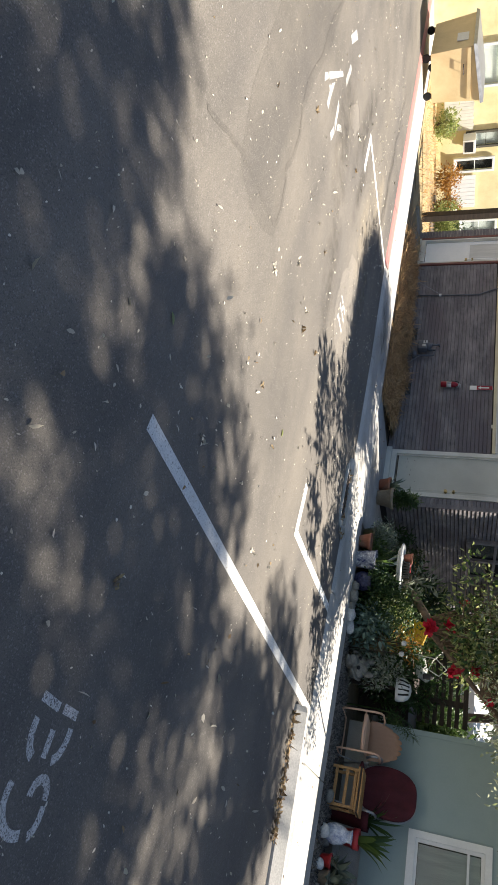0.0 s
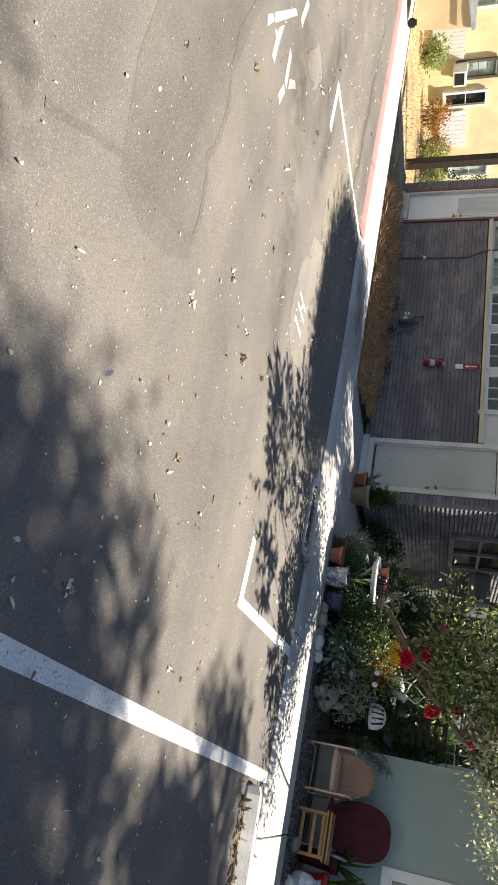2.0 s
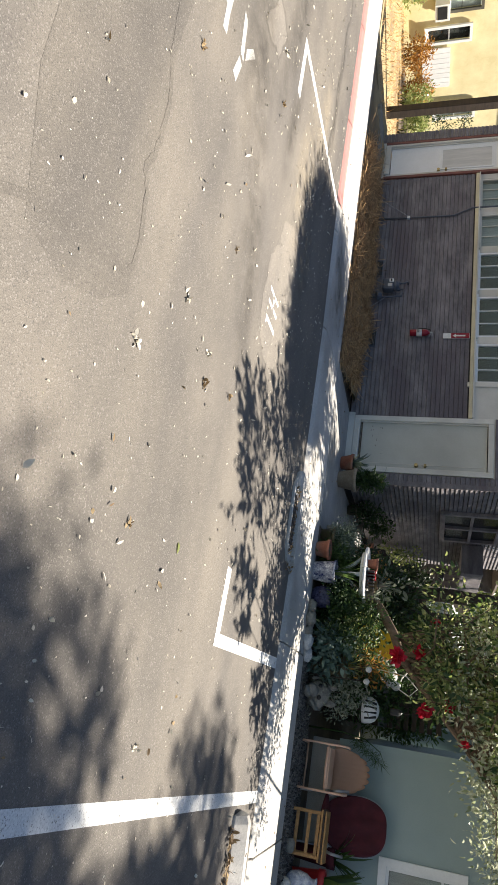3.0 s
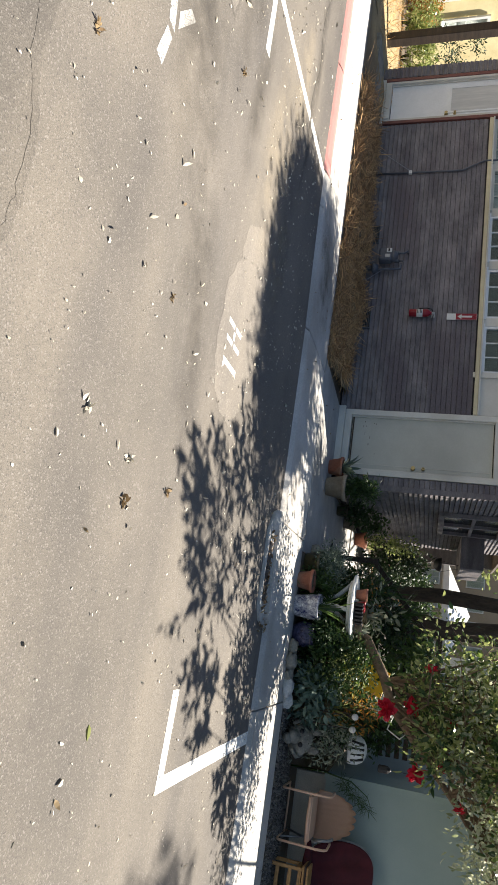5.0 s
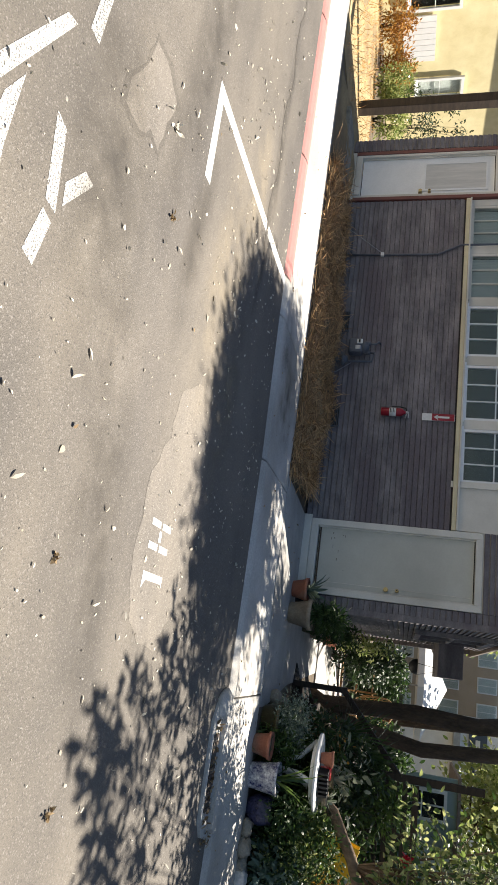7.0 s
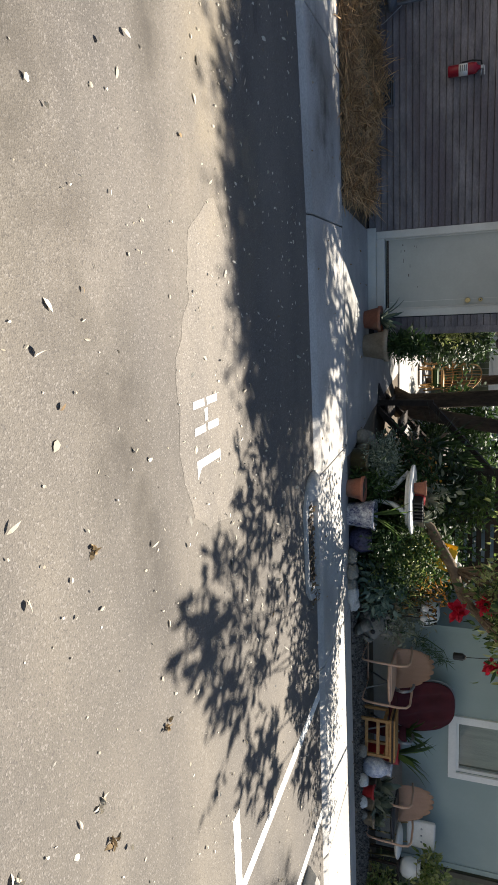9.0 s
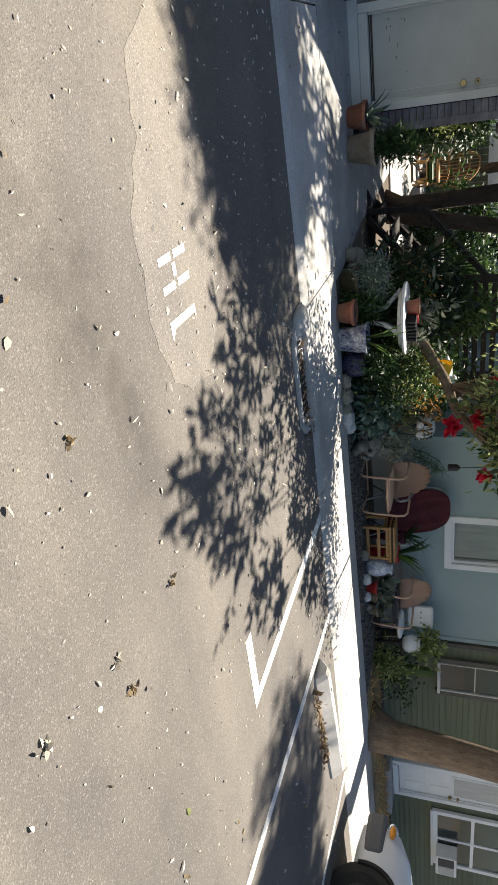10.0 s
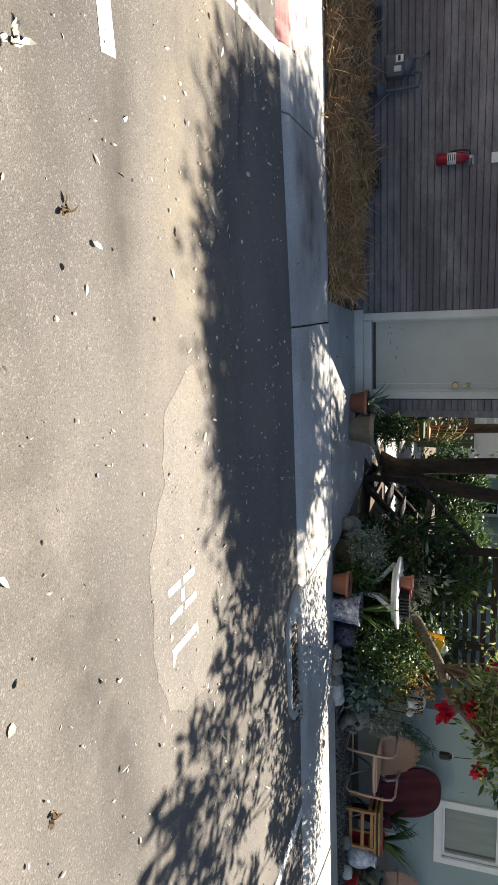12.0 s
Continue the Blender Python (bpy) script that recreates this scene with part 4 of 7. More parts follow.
def shrub(name, loc, size, leaf, material, label, seed, clumps=40, per=22, category="shrub", stems=7, hollow=0.35, spread=0.07, stem_mat=None, group=""):
    """Stems that fan out from the base, with leaves in loose clumps."""
    rng = np.random.default_rng(seed)
    t = thing(name, loc, label, category, group=group)
    sx, sy, sz = size
    pts = []
    while len(pts) < clumps:
        p = rng.uniform(-1, 1, 3)
        r = np.linalg.norm(p * [1, 1, 0.9])
        if hollow < r < 1.0 and rng.random() < 0.5 + 0.5 * noise.noise(Vector(p * 2 + seed)) + 0.3:
            pts.append((p[0] * sx / 2, p[1] * sy / 2, sz * (0.55 + 0.45 * p[2])))
    bm = bmesh.new()
    for i in range(stems):
        e = pts[rng.integers(len(pts))]
        tube([(0.02 * math.cos(i), 0.02 * math.sin(i), -0.02), (e[0] * 0.35, e[1] * 0.35, e[2] * 0.5), e], [0.012, 0.008, 0.003], 5, bm)
    part("stems", bm, stem_mat or BARK, t)
    part("leaves", foliage_mesh("leaves", pts, rng, per, spread, leaf[0], leaf[1]), material, t)
    return t


def flowerpot_profile(r, h, taper=0.7, rim=0.2):
    return [(r * taper * 0.96, 0), (r * taper, 0.004), (r * 0.95, h * (1 - rim)), (r * 1.06, h * (1 - rim) + 0.002), (r * 1.08, h), (r * 0.97, h), (r * 0.94, h * 0.86), (0.01, h * 0.85)]


def potted(name, loc, r, h, pot_mat, label, plant=None, plant_mat=None, seed=1, profile=None, category="potted plant", rz=0, seg=20, square=False):
    """A pot with soil and, where given, a plant: ('rosette', n, length, width, tilt) or ('bush', size, leaf, clumps, per)."""
    rng = np.random.default_rng(seed)
    t = thing(name, loc, label, category, rz)
    part("pot", lathe(profile or flowerpot_profile(r, h), 4 if square else seg, smooth=not square), pot_mat, t)
    part("soil", lathe([(r * 0.93, h * 0.86), (r * 0.93, h * 0.875), (0.01, h * 0.9)], 12), SOIL, t)
    if plant and plant[0] == "rosette":
        me = rosette_mesh("leaves", rng, plant[1], plant[2], plant[3], plant[4])
        ob = part("leaves", me, plant_mat, t)
        ob.location.z = h * 0.88
    elif plant:
        sx, sy, sz = plant[1]
        pts = [(rng.normal() * sx / 4, rng.normal() * sy / 4, h + sz * rng.uniform(0.05, 1.0)) for _ in range(plant[3])]
        bm = bmesh.new()
        for p in pts[::3]:
            tube([(p[0] * 0.2, p[1] * 0.2, h * 0.85), p], [0.006, 0.002], 4, bm)
        part("stems", bm, LEAF_DARK, t)
        part("leaves", foliage_mesh("leaves", pts, rng, plant[4], 0.045, plant[2][0], plant[2][1]), plant_mat, t)
    return t


BED = 0.03
potted("potted_agave", (-5.96, 10.16, 0.04), 0.14, 0.2, TERRACOTTA, "terracotta pot of spiky grey-green agave beside the door", ("rosette", 22, 0.32, 0.065, (15, 75)), LEAF_HERB, 3)
potted("potted_bush", (-5.66, 10.1, 0.04), 0.175, 0.29, STONE_POT, "weathered stone pot with a dense green bush", ("bush", (0.2, 0.18, 0.34), (0.085, 0.018), 44, 26), LEAF_DARK, 4)
for i, (x, y, r, tall) in enumerate(((-4.68, 9.6, 0.1, 0.17), (-4.6, 9.85, 0.12, 0.2), (-4.56, 9.62, 0.09, 0.3))):
    t = thing("stone_block", (x, y, 0.02), "pale weathered stone block at the path's edge", "stone", rz=i * 37, group="stones by the path")
    part("stone", lump((r, r * 0.8, tall / 2), 11 + i, 0.3, 2, (0, 0, tall / 2 - 0.02)), ROCK, t)
potted("potted_herb", (-4.5, 9.3, BED), 0.16, 0.2, GREEN_GLAZE, "brown glazed pot of silvery blue-green herbs", ("bush", (0.42, 0.36, 0.24), (0.032, 0.013), 80, 46), LEAF_HERB, 5)
potted("flower_pot", (-4.26, 8.98, BED), 0.125, 0.19, TERRACOTTA, "plain terracotta pot beside the pavement", None, None, 6, category="pot")
planter = potted("planter", (-3.97, 9.0, BED), 0.16, 0.29, BLUE_WHITE, "blue and white patterned ceramic planter", ("rosette", 16, 0.5, 0.03, (35, 85)), LEAF_MID, 7, profile=[(0.115, 0), (0.12, 0.01), (0.15, 0.26), (0.16, 0.27), (0.16, 0.295), (0.145, 0.295), (0.14, 0.25), (0.01, 0.25)])
potted("mosaic_pot", (-3.66, 9.08, BED), 0.14, 0.25, MOSAIC, "dark blue mosaic tiled pot", ("bush", (0.35, 0.35, 0.3), (0.06, 0.025), 30, 24), LEAF_DARK, 8, profile=[(0.09, 0), (0.13, 0.06), (0.145, 0.13), (0.13, 0.21), (0.12, 0.24), (0.13, 0.255), (0.11, 0.255), (0.1, 0.22), (0.01, 0.21)])
for i, (x, y, r, m) in enumerate(((-3.5, 8.96, 0.085, ROCK), (-3.34, 8.92, 0.1, ROCK), (-3.2, 8.95, 0.08, ROCK), (-3.06, 8.93, 0.095, WHITE_ROCK), (-2.93, 9.02, 0.09, WHITE_ROCK), (-3.1, 9.08, 0.07, GREY_STONE), (-3.42, 9.07, 0.07, ROCK))):
    t = thing("edging_rock", (x, y, BED - 0.015), "rounded pale rock edging the flower bed" if m is ROCK else "white rock edging the flower bed", "rock", rz=i * 51, group="rocks edging the bed")
    part("stone", lump((r * 1.1, r * 0.85, r * 0.75), 31 + i, 0.5, 3, (0, 0, r * 0.55), freq=2.2), m, t)

# white table and what stands on it
table = thing("garden_table", (-4.05, 9.36, BED + 0.03), "white plastic round garden table with curved legs", "table", rz=10)
part("tabletop", lathe([(0.355, 0.59), (0.372, 0.594), (0.38, 0.605), (0.38, 0.616), (0.372, 0.625), (0.01, 0.628)], 36), PLASTIC_WHITE, table)
part("apron", lathe([(0.29, 0.555), (0.305, 0.555), (0.315, 0.589), (0.3, 0.589), (0.29, 0.555)], 32), PLASTIC_WHITE, table)
for k in range(3):
    a = radians(30 + 120 * k)
    c, s = math.cos(a), math.sin(a)
    part("leg", tube([(0.3 * c, 0.3 * s, 0.56), (0.12 * c, 0.12 * s, 0.4), (0.06 * c, 0.06 * s, 0.25), (0.16 * c, 0.16 * s, 0.1), (0.3 * c, 0.3 * s, 0.0)], [0.026, 0.026, 0.024, 0.024, 0.028], 8), PLASTIC_WHITE, table)
TOP = BED + 0.658
potted("small_pot", (-4.2, 9.3, TOP), 0.075, 0.13, TERRACOTTA, "small orange terracotta pot on the white table", None, None, 12, category="pot")
potted("small_pot", (-4.07, 9.36, TOP), 0.07, 0.11, RED_POT, "small red pot on the white table", None, None, 13, category="pot")
tray = thing("seed_tray", (-3.98, 9.26, TOP), "black slotted plastic tray on the white table", "tray", rz=12)
part("base", box(-0.12, 0.12, -0.08, 0.08, 0.001, 0.012), BLACK_PLASTIC, tray)
for i in range(6):
    part("rib", box(-0.115 + i * 0.042, -0.095 + i * 0.042, -0.078, 0.078, 0.012, 0.1, 0.003), BLACK_PLASTIC, tray)
potted("potted_succulent", (-3.8, 9.4, TOP), 0.08, 0.1, STONE_POT, "small potted succulent on the white table", ("rosette", 22, 0.13, 0.035, (10, 70)), LEAF_GREY, 14)
potted("potted_succulent", (-3.98, 9.62, TOP), 0.09, 0.13, GREEN_GLAZE, "small potted succulent on the white table", ("rosette", 26, 0.22, 0.03, (10, 80)), LEAF_GREY, 15)

caution = thing("floor_sign", (-3.55, 9.75, BED), "yellow plastic folding floor sign standing askew", "sign", rz=8)
for s in (-1, 1):
    bm = box(-0.15, 0.15, -0.008, 0.008, 0.55, 1.12, 0.006)
    bmesh.ops.transform(bm, matrix=pose(0, 0.06 * s, 0, 6 * s, 18, 0), verts=bm.verts[:])
    part("board", bm, YELLOW_PLASTIC, caution)
sg = box(-0.1, 0.1, -0.013, -0.009, 0.82, 0.98)
bmesh.ops.transform(sg, matrix=pose(0, -0.06, 0, -6, 18, 0), verts=sg.verts[:])
part("printed_bars", sg, BLACK_PLASTIC, caution, "black printed bars")
part("stake", tube([(0.12, 0, 0), (0.18, 0, 0.6)], 0.015, 6), DARK_WOOD, caution)

# the mixed planting under and behind the table
potted("strap_plant", (-4.2, 9.75, BED), 0.15, 0.22, BLUE_POT, "dark blue glazed pot with arching green strap leaves", ("rosette", 40, 0.62, 0.035, (30, 88)), LEAF_MID, 20)
shrub("fern_shrub", (-4.28, 9.3, BED), (0.36, 0.3, 0.32), (0.09, 0.016), LEAF_MID, "feathery green plant between the pots", 21, 36, 30, "plant")
shrub("dark_shrub", (-3.66, 9.55, BED), (0.6, 0.5, 0.55), (0.075, 0.03), LEAF_DARK, "dark green leafy shrub under the white table", 22, 60, 32)
shrub("small_leaf_shrub", (-3.3, 9.3, BED), (0.75, 0.6, 0.85), (0.05, 0.024), LEAF_BRIGHT, "bright small-leaved shrub catching spots of sun", 23, 34, 26)
shrub("small_leaf_shrub", (-3.38, 9.38, BED), (0.85, 0.65, 0.9), (0.055, 0.026), LEAF_DARK, "dense dark green small-leaved shrub", 24, 80, 34)
shrub("blue_green_plant", (-3.0, 9.25, BED), (0.55, 0.45, 0.5), (0.10, 0.045), LEAF_BLUE, "low blue-green leafy plant behind the rocks", 25, 40, 22, "plant")
shrub("orange_plant", (-2.88, 9.42, 0.55), (0.42, 0.36, 0.5), (0.07, 0.018), LEAF_ORANGE, "orange and yellow leaved plant in the bed", 26, 16, 12, "plant")
potted("tall_pot", (-2.88, 9.42, BED), 0.15, 0.52, GREEN_GLAZE, "tall dark pot hidden among leaves", ("rosette", 20, 0.4, 0.03, (30, 85)), LEAF_BRIGHT, 27)
shrub("grey_leaf_plant", (-2.55, 9.5, BED), (0.5, 0.4, 0.75), (0.06, 0.02), LEAF_GREY, "grey-green fine-leaved plant beside the chairs", 28, 40, 24, "plant")
shrub("dark_shrub", (-4.0, 10.0, BED), (1.1, 0.7, 0.9), (0.09, 0.03), LEAF_DARK, "dark leafy shrub behind the white table", 29, 70, 30)
shrub("dark_shrub", (-3.0, 9.95, BED), (1.2, 0.6, 1.0), (0.08, 0.03), LEAF_DARK, "dark leafy shrub before the wooden railing", 30, 80, 30)
shrub("brown_shrub", (-4.35, 10.0, 0.25), (0.5, 0.45, 0.5), (0.06, 0.026), LEAF_DEAD, "dull brown and green leaved plant", 31, 22, 14, "plant")
for i, (x, y, z) in enumerate(((-2.86, 9.2, 0.82), (-2.72, 9.24, 0.8))):
    t = thing("garden_ornament", (x, y, z), "small white rounded ornament among orange leaves", "ornament")
    part("body", lump((0.036, 0.033, 0.04), 60 + i, 0.1, 2), WHITE_ROCK, t)
    part("stick", tube([(0, 0, -0.04), (0, 0.03, -0.8 + 0.05)], 0.006, 5), DARK_WOOD, t)

shrub("trailing_plant", (-3.6, 10.75, BED), (0.8, 0.4, 1.5), (0.13, 0.03), LEAF_MID, "tall trailing green plant before the railing", 33, 60, 26, "plant")
shrub("trailing_plant", (-2.75, 10.8, BED), (0.9, 0.4, 1.3), (0.09, 0.03), LEAF_DARK, "dark trailing plant before the railing", 34, 60, 24, "plant")
# These two shrubs carry the garden's shade in their leaf colour.
shrub("dark_shrub", (-3.75, 10.35, BED), (1.3, 0.5, 1.25), (0.10, 0.035), LEAF_SHADED, "dense dark shrub in the shade before the railing", 35, 90, 26)
shrub("dark_shrub", (-4.25, 10.25, BED), (0.7, 0.5, 0.8), (0.07, 0.03), LEAF_SHADED, "dense dark shrub beside the path", 36, 60, 26)
shrub("pale_leaf_plant", (-3.95, 9.85, 0.3), (0.5, 0.3, 0.75), (0.13, 0.045), LEAF_GREY, "pale grey-green large-leaved plant behind the table", 37, 16, 8, "plant", stems=10)
shrub("brown_shrub", (-4.2, 9.95, 0.45), (0.45, 0.35, 0.45), (0.05, 0.03), LEAF_ORANGE, "yellowing leaves on a thin shrub", 38, 9, 7, "plant")
frond = thing("palm_frond", (-2.1, 9.98, BED), "dark feathery palm frond beside the peach chair", "plant")
fr = np.random.default_rng(39)
spine = [(0.0, 0.02, 0.0), (0.0, 0.02, 0.45), (0.04, 0.0, 0.75), (0.16, -0.02, 0.95), (0.3, -0.03, 1.02)]
part("stem", tube(spine, [0.012, 0.01, 0.008, 0.005, 0.002], 5), LEAF_DARK, frond)
fb = np.array([[spine[2][0] + (spine[4][0] - spine[2][0]) * u, 0.0 - 0.03 * u, 0.62 + 0.42 * u - 0.06 * u * u] for u in fr.uniform(0, 1, 220)])
part("leaves", blades_mesh("leaves", fb, np.stack([fr.normal(size=220) * 0.9 + 0.3, fr.normal(size=220) * 0.3, fr.normal(size=220) * 0.7], 1), scatter_way(fr, 220, 1.0), 0.14 * fr.uniform(0.6, 1.2, 220), 0.007, 0.2), LEAF_DARK, frond)
hoses = thing("white_hose", (-2.95, 9.75, 0.0), "thin white hose looped among the shrubs", "hose")
part("hose", tube([(0, 0.1, 0.0), (0.02, 0.1, 0.9), (0.06, 0.05, 1.25), (0.2, 0.02, 1.4), (0.3, 0.05, 1.3), (0.22, 0.08, 1.15), (0.08, 0.1, 1.2), (-0.1, 0.1, 1.35)], 0.009, 6), PLASTIC_WHITE, hoses)
# cast ornaments beside the chairs
orn = thing("stone_ornament", (-2.5, 9.42, BED), "grey cast stone animal ornament beside the chairs", "ornament", rz=-12)
bm = lump((0.17, 0.13, 0.15), 71, 0.25, 3, (0, 0, 0.17))
lump((0.08, 0.16, 0.07), 72, 0.2, 2, (0, -0.12, 0.12), bm)
for s in (-1, 1):
    lump((0.045, 0.03, 0.075), 73 + s, 0.1, 2, (0.1 * s, 0.0, 0.33), bm)
lump((0.06, 0.2, 0.05), 75, 0.2, 3, (0.03, -0.16, 0.06), bm)
tube([(-0.15, 0.05, 0.2), (-0.19, -0.06, 0.16), (-0.14, -0.17, 0.11)], [0.03, 0.022, 0.02], 8, bm)
tube([(0.16, 0.05, 0.2), (0.2, -0.06, 0.16), (0.13, -0.17, 0.11)], [0.03, 0.022, 0.02], 8, bm)
part("body", bm, GREY_STONE, orn)
# Solid black lumps paint the shade of the eye hollows.
for s in (-1, 1):
    part("hollow", lump((0.032, 0.02, 0.028), 76, 0.1, 2, (0.07 * s, -0.115, 0.2)), BLACK_PLASTIC, orn, "black lump for the shade in an eye hollow")
helmet = thing("bicycle_helmet", (-2.42, 9.98, 0.0), "white bicycle helmet with dark slots hung on a post", "helmet", scale=1.15)
hb = lathe([(0.145, 0.62), (0.15, 0.66), (0.14, 0.72), (0.11, 0.77), (0.06, 0.8), (0.01, 0.81)], 24)
part("shell", hb, WHITE_PAINT, helmet)
for i in range(4):
    a = -0.09 + i * 0.06
    part("vent", tube([(a, -0.148 + abs(a) * 0.35, 0.655), (a * 0.9, -0.135 + abs(a) * 0.3, 0.72), (a * 0.75, -0.09, 0.782)], 0.014, 6), BLACK_PLASTIC, helmet, "dark vent slot")
part("post", box(-0.02, 0.02, -0.02, 0.02, 0.0, 0.66), DARK_WOOD, helmet)
fig = thing("white_ornament", (-2.95, 10.55, 0.92), "pale white plain garden ornament on the railing", "ornament")
part("body", lump((0.17, 0.09, 0.1), 81, 0.35, 3, (0, 0, 0.08)), WHITE_ROCK, fig)
part("head", lump((0.07, 0.06, 0.07), 82, 0.25, 2, (0.15, 0, 0.17)), WHITE_ROCK, fig)

# ---- chairs ----


def shell_chair(loc, rz, label, seat_mat=PEACH, back_mat=PEACH, frame_mat=PEACH):
    """A bent-tube metal garden chair with a scalloped shell back."""
    t = thing("shell_chair", loc, label, "chair", rz, group="metal garden chairs")
    bm = bmesh.new()
    n, rows = 57, 6
    grid = []
    for j in range(rows):
        f = j / (rows - 1)
        row = []
        for i in range(n):
            u = i / (n - 1) * 2 - 1
            edge = math.sqrt(max(0.0, 1 - abs(u) ** 2.6))
            top = 0.46 * edge * (0.9 + 0.1 * abs(math.cos(u * math.pi * 3.5)) ** 0.6)
            x = u * (0.225 + 0.045 * f)
            z = 0.38 + f * max(top, 0.02)
            row.append(bm.verts.new((x, 0.2 + 0.11 * (z - 0.38) / 0.42 - 0.05 * u * u + 0.0015 * math.cos(u * math.pi * 9), z)))
        grid.append(row)
    for a, b in zip(grid, grid[1:]):
        for i in range(n - 1):
            bm.faces.new((a[i], a[i + 1], b[i + 1], b[i])).smooth = True
    bmesh.ops.solidify(bm, geom=bm.faces[:], thickness=0.008)
    part("backrest", bm, back_mat, t)
    part("seat", box(-0.23, 0.23, -0.24, 0.2, 0.36, 0.385, 0.011), seat_mat, t)
    part("seat_lip", tube([(-0.23, -0.24, 0.355), (0, -0.26, 0.35), (0.23, -0.24, 0.355)], 0.02, 8), seat_mat, t)
    for s in (-1, 1):
        x = 0.265 * s
        part("frame", tube([(x * 0.95, 0.26, 0.56), (x, 0.1, 0.585), (x, -0.2, 0.59), (x, -0.27, 0.56), (x, -0.29, 0.48), (x, -0.27, 0.2), (x, -0.25, 0.06), (x, -0.2, 0.014), (x, 0.0, 0.012), (x, 0.28, 0.012)], 0.014, 8), frame_mat, t)
        part("seat_bracket", tube([(x, -0.27, 0.36), (0.2 * s, -0.2, 0.355)], 0.011, 6), frame_mat, t)
    part("rear_bar", tube([(-0.265, 0.28, 0.012), (0, 0.3, 0.012), (0.265, 0.28, 0.012)], 0.013, 6), frame_mat, t)
    return t


shell_chair((-1.66, 9.75, BED), -4, "peach enamelled metal garden chair with a scalloped back")
shell_chair((0.44, 9.9, BED), -6, "peach metal garden chair with a dark seat", VINYL_BLACK, PEACH, PEACH)

moon = thing("lounge_chair", (-1.06, 10.02, BED), "maroon padded folding lounge chair with grey tube arms", "chair", rz=-6)
bm = bmesh.new()
bmesh.ops.create_uvsphere(bm, u_segments=48, v_segments=24, radius=1.0)
for v in bm.verts:
    r = math.hypot(v.co.x, v.co.y)
    fold = 0.028 * math.cos(v.co.x * 13 + 1.2 * math.sin(v.co.y * 3)) * (1 - r * r) + 0.012 * noise.noise(v.co * 3.5)
    wide = 0.33 * (1 - 0.12 * max(0.0, -v.co.y))
    v.co = Vector((math.copysign(abs(v.co.x) ** 0.72, v.co.x) * wide, math.copysign(abs(v.co.y) ** 0.8, v.co.y) * 0.41, v.co.z * 0.07 + 0.05 * r * r + fold))
for f in bm.faces:
    f.smooth = True
bmesh.ops.transform(bm, matrix=pose(0, 0.1, 0.68, 72, 0, 0), verts=bm.verts[:])
part("cushion", bm, MAROON, moon)
rim_at = pose(0, 0.13, 0.68, 72, 0, 0)
part("rim", tube([rim_at @ Vector((0.33 * math.copysign(abs(math.cos(a)) ** 0.72, math.cos(a)), 0.41 * math.copysign(abs(math.sin(a)) ** 0.8, math.sin(a)), 0.03)) for a in (2 * math.pi * k / 36 for k in range(37))], 0.014, 6), METAL_GREY, moon, "grey tube rim")
part("lower_cushion", lump((0.29, 0.22, 0.05), 93, 0.08, 3, (0, -0.12, 0.34)), MAROON, moon)
for s in (-1, 1):
    part("leg", tube([(0.28 * s, -0.24, 0.0), (0.3 * s, 0.16, 0.5)], 0.012, 6), METAL_GREY, moon)
    part("leg", tube([(0.3 * s, 0.22, 0.0), (0.28 * s, -0.14, 0.42)], 0.012, 6), METAL_GREY, moon)
    part("arm", tube([(0.33 * s, 0.1, 0.5), (0.345 * s, 0.0, 0.58), (0.35 * s, -0.15, 0.6), (0.345 * s, -0.27, 0.57), (0.335 * s, -0.3, 0.48), (0.32 * s, -0.24, 0.4)], 0.018, 8), METAL_GREY, moon, "curved grey plastic arm")

wood = thing("wooden_stool", (-0.94, 9.58, BED), "low honey-coloured slatted wooden seat", "seat", rz=-6)
for i in range(5):
    part("slat", box(-0.27, 0.27, -0.17 + i * 0.07, -0.112 + i * 0.07, 0.36, 0.385, 0.005), CHAIR_WOOD, wood)
part("pad", box(-0.28, 0.28, -0.18, 0.17, 0.3855, 0.405, 0.006), DARK_WOOD, wood, "thin dark seat pad")
part("upper_board", box(-0.26, 0.28, -0.16, 0.16, 0.4055, 0.428, 0.006), CHAIR_WOOD, wood)
for x in (-0.245, 0.21):
    for y in (-0.15, 0.13):
        part("leg", box(x, x + 0.035, y, y + 0.035, 0.0, 0.36, 0.004), CHAIR_WOOD, wood)
for z in (0.06, 0.2, 0.31):
    part("rail", box(-0.209, 0.209, -0.145, -0.125, z, z + 0.04, 0.003), CHAIR_WOOD, wood)
part("side_rail", box(-0.24, -0.215, -0.114, 0.129, 0.28, 0.32), CHAIR_WOOD, wood)
part("side_rail", box(0.215, 0.24, -0.114, 0.129, 0.28, 0.32), CHAIR_WOOD, wood)

tufted = thing("tufted_chair", (0.96, 10.02, BED), "white button-tufted chair with thin brass legs", "chair", rz=-10)
part("seat", lump((0.22, 0.22, 0.055), 91, 0.05, 3, (0, -0.08, 0.4)), PLASTIC_WHITE, tufted)
part("backrest", box(-0.19, 0.19, 0.13, 0.2, 0.48, 0.86, 0.03), PLASTIC_WHITE, tufted)
for x in (-0.09, 0.0, 0.09):
    part("button", lump((0.014, 0.008, 0.014), 92, 0.0, 1, (x, 0.127, 0.68)), METAL_GREY, tufted)
for x in (-0.17, 0.17):
    for y in (-0.22, 0.14):
        part("leg", tube([(x, y, 0.0), (x * 0.9, y * 0.9, 0.4)], [0.008, 0.012], 6), BRASS, tufted)
    part("back_post", tube([(x * 0.8, 0.12, 0.4), (x * 0.8, 0.165, 0.6)], 0.01, 6), BRASS, tufted)

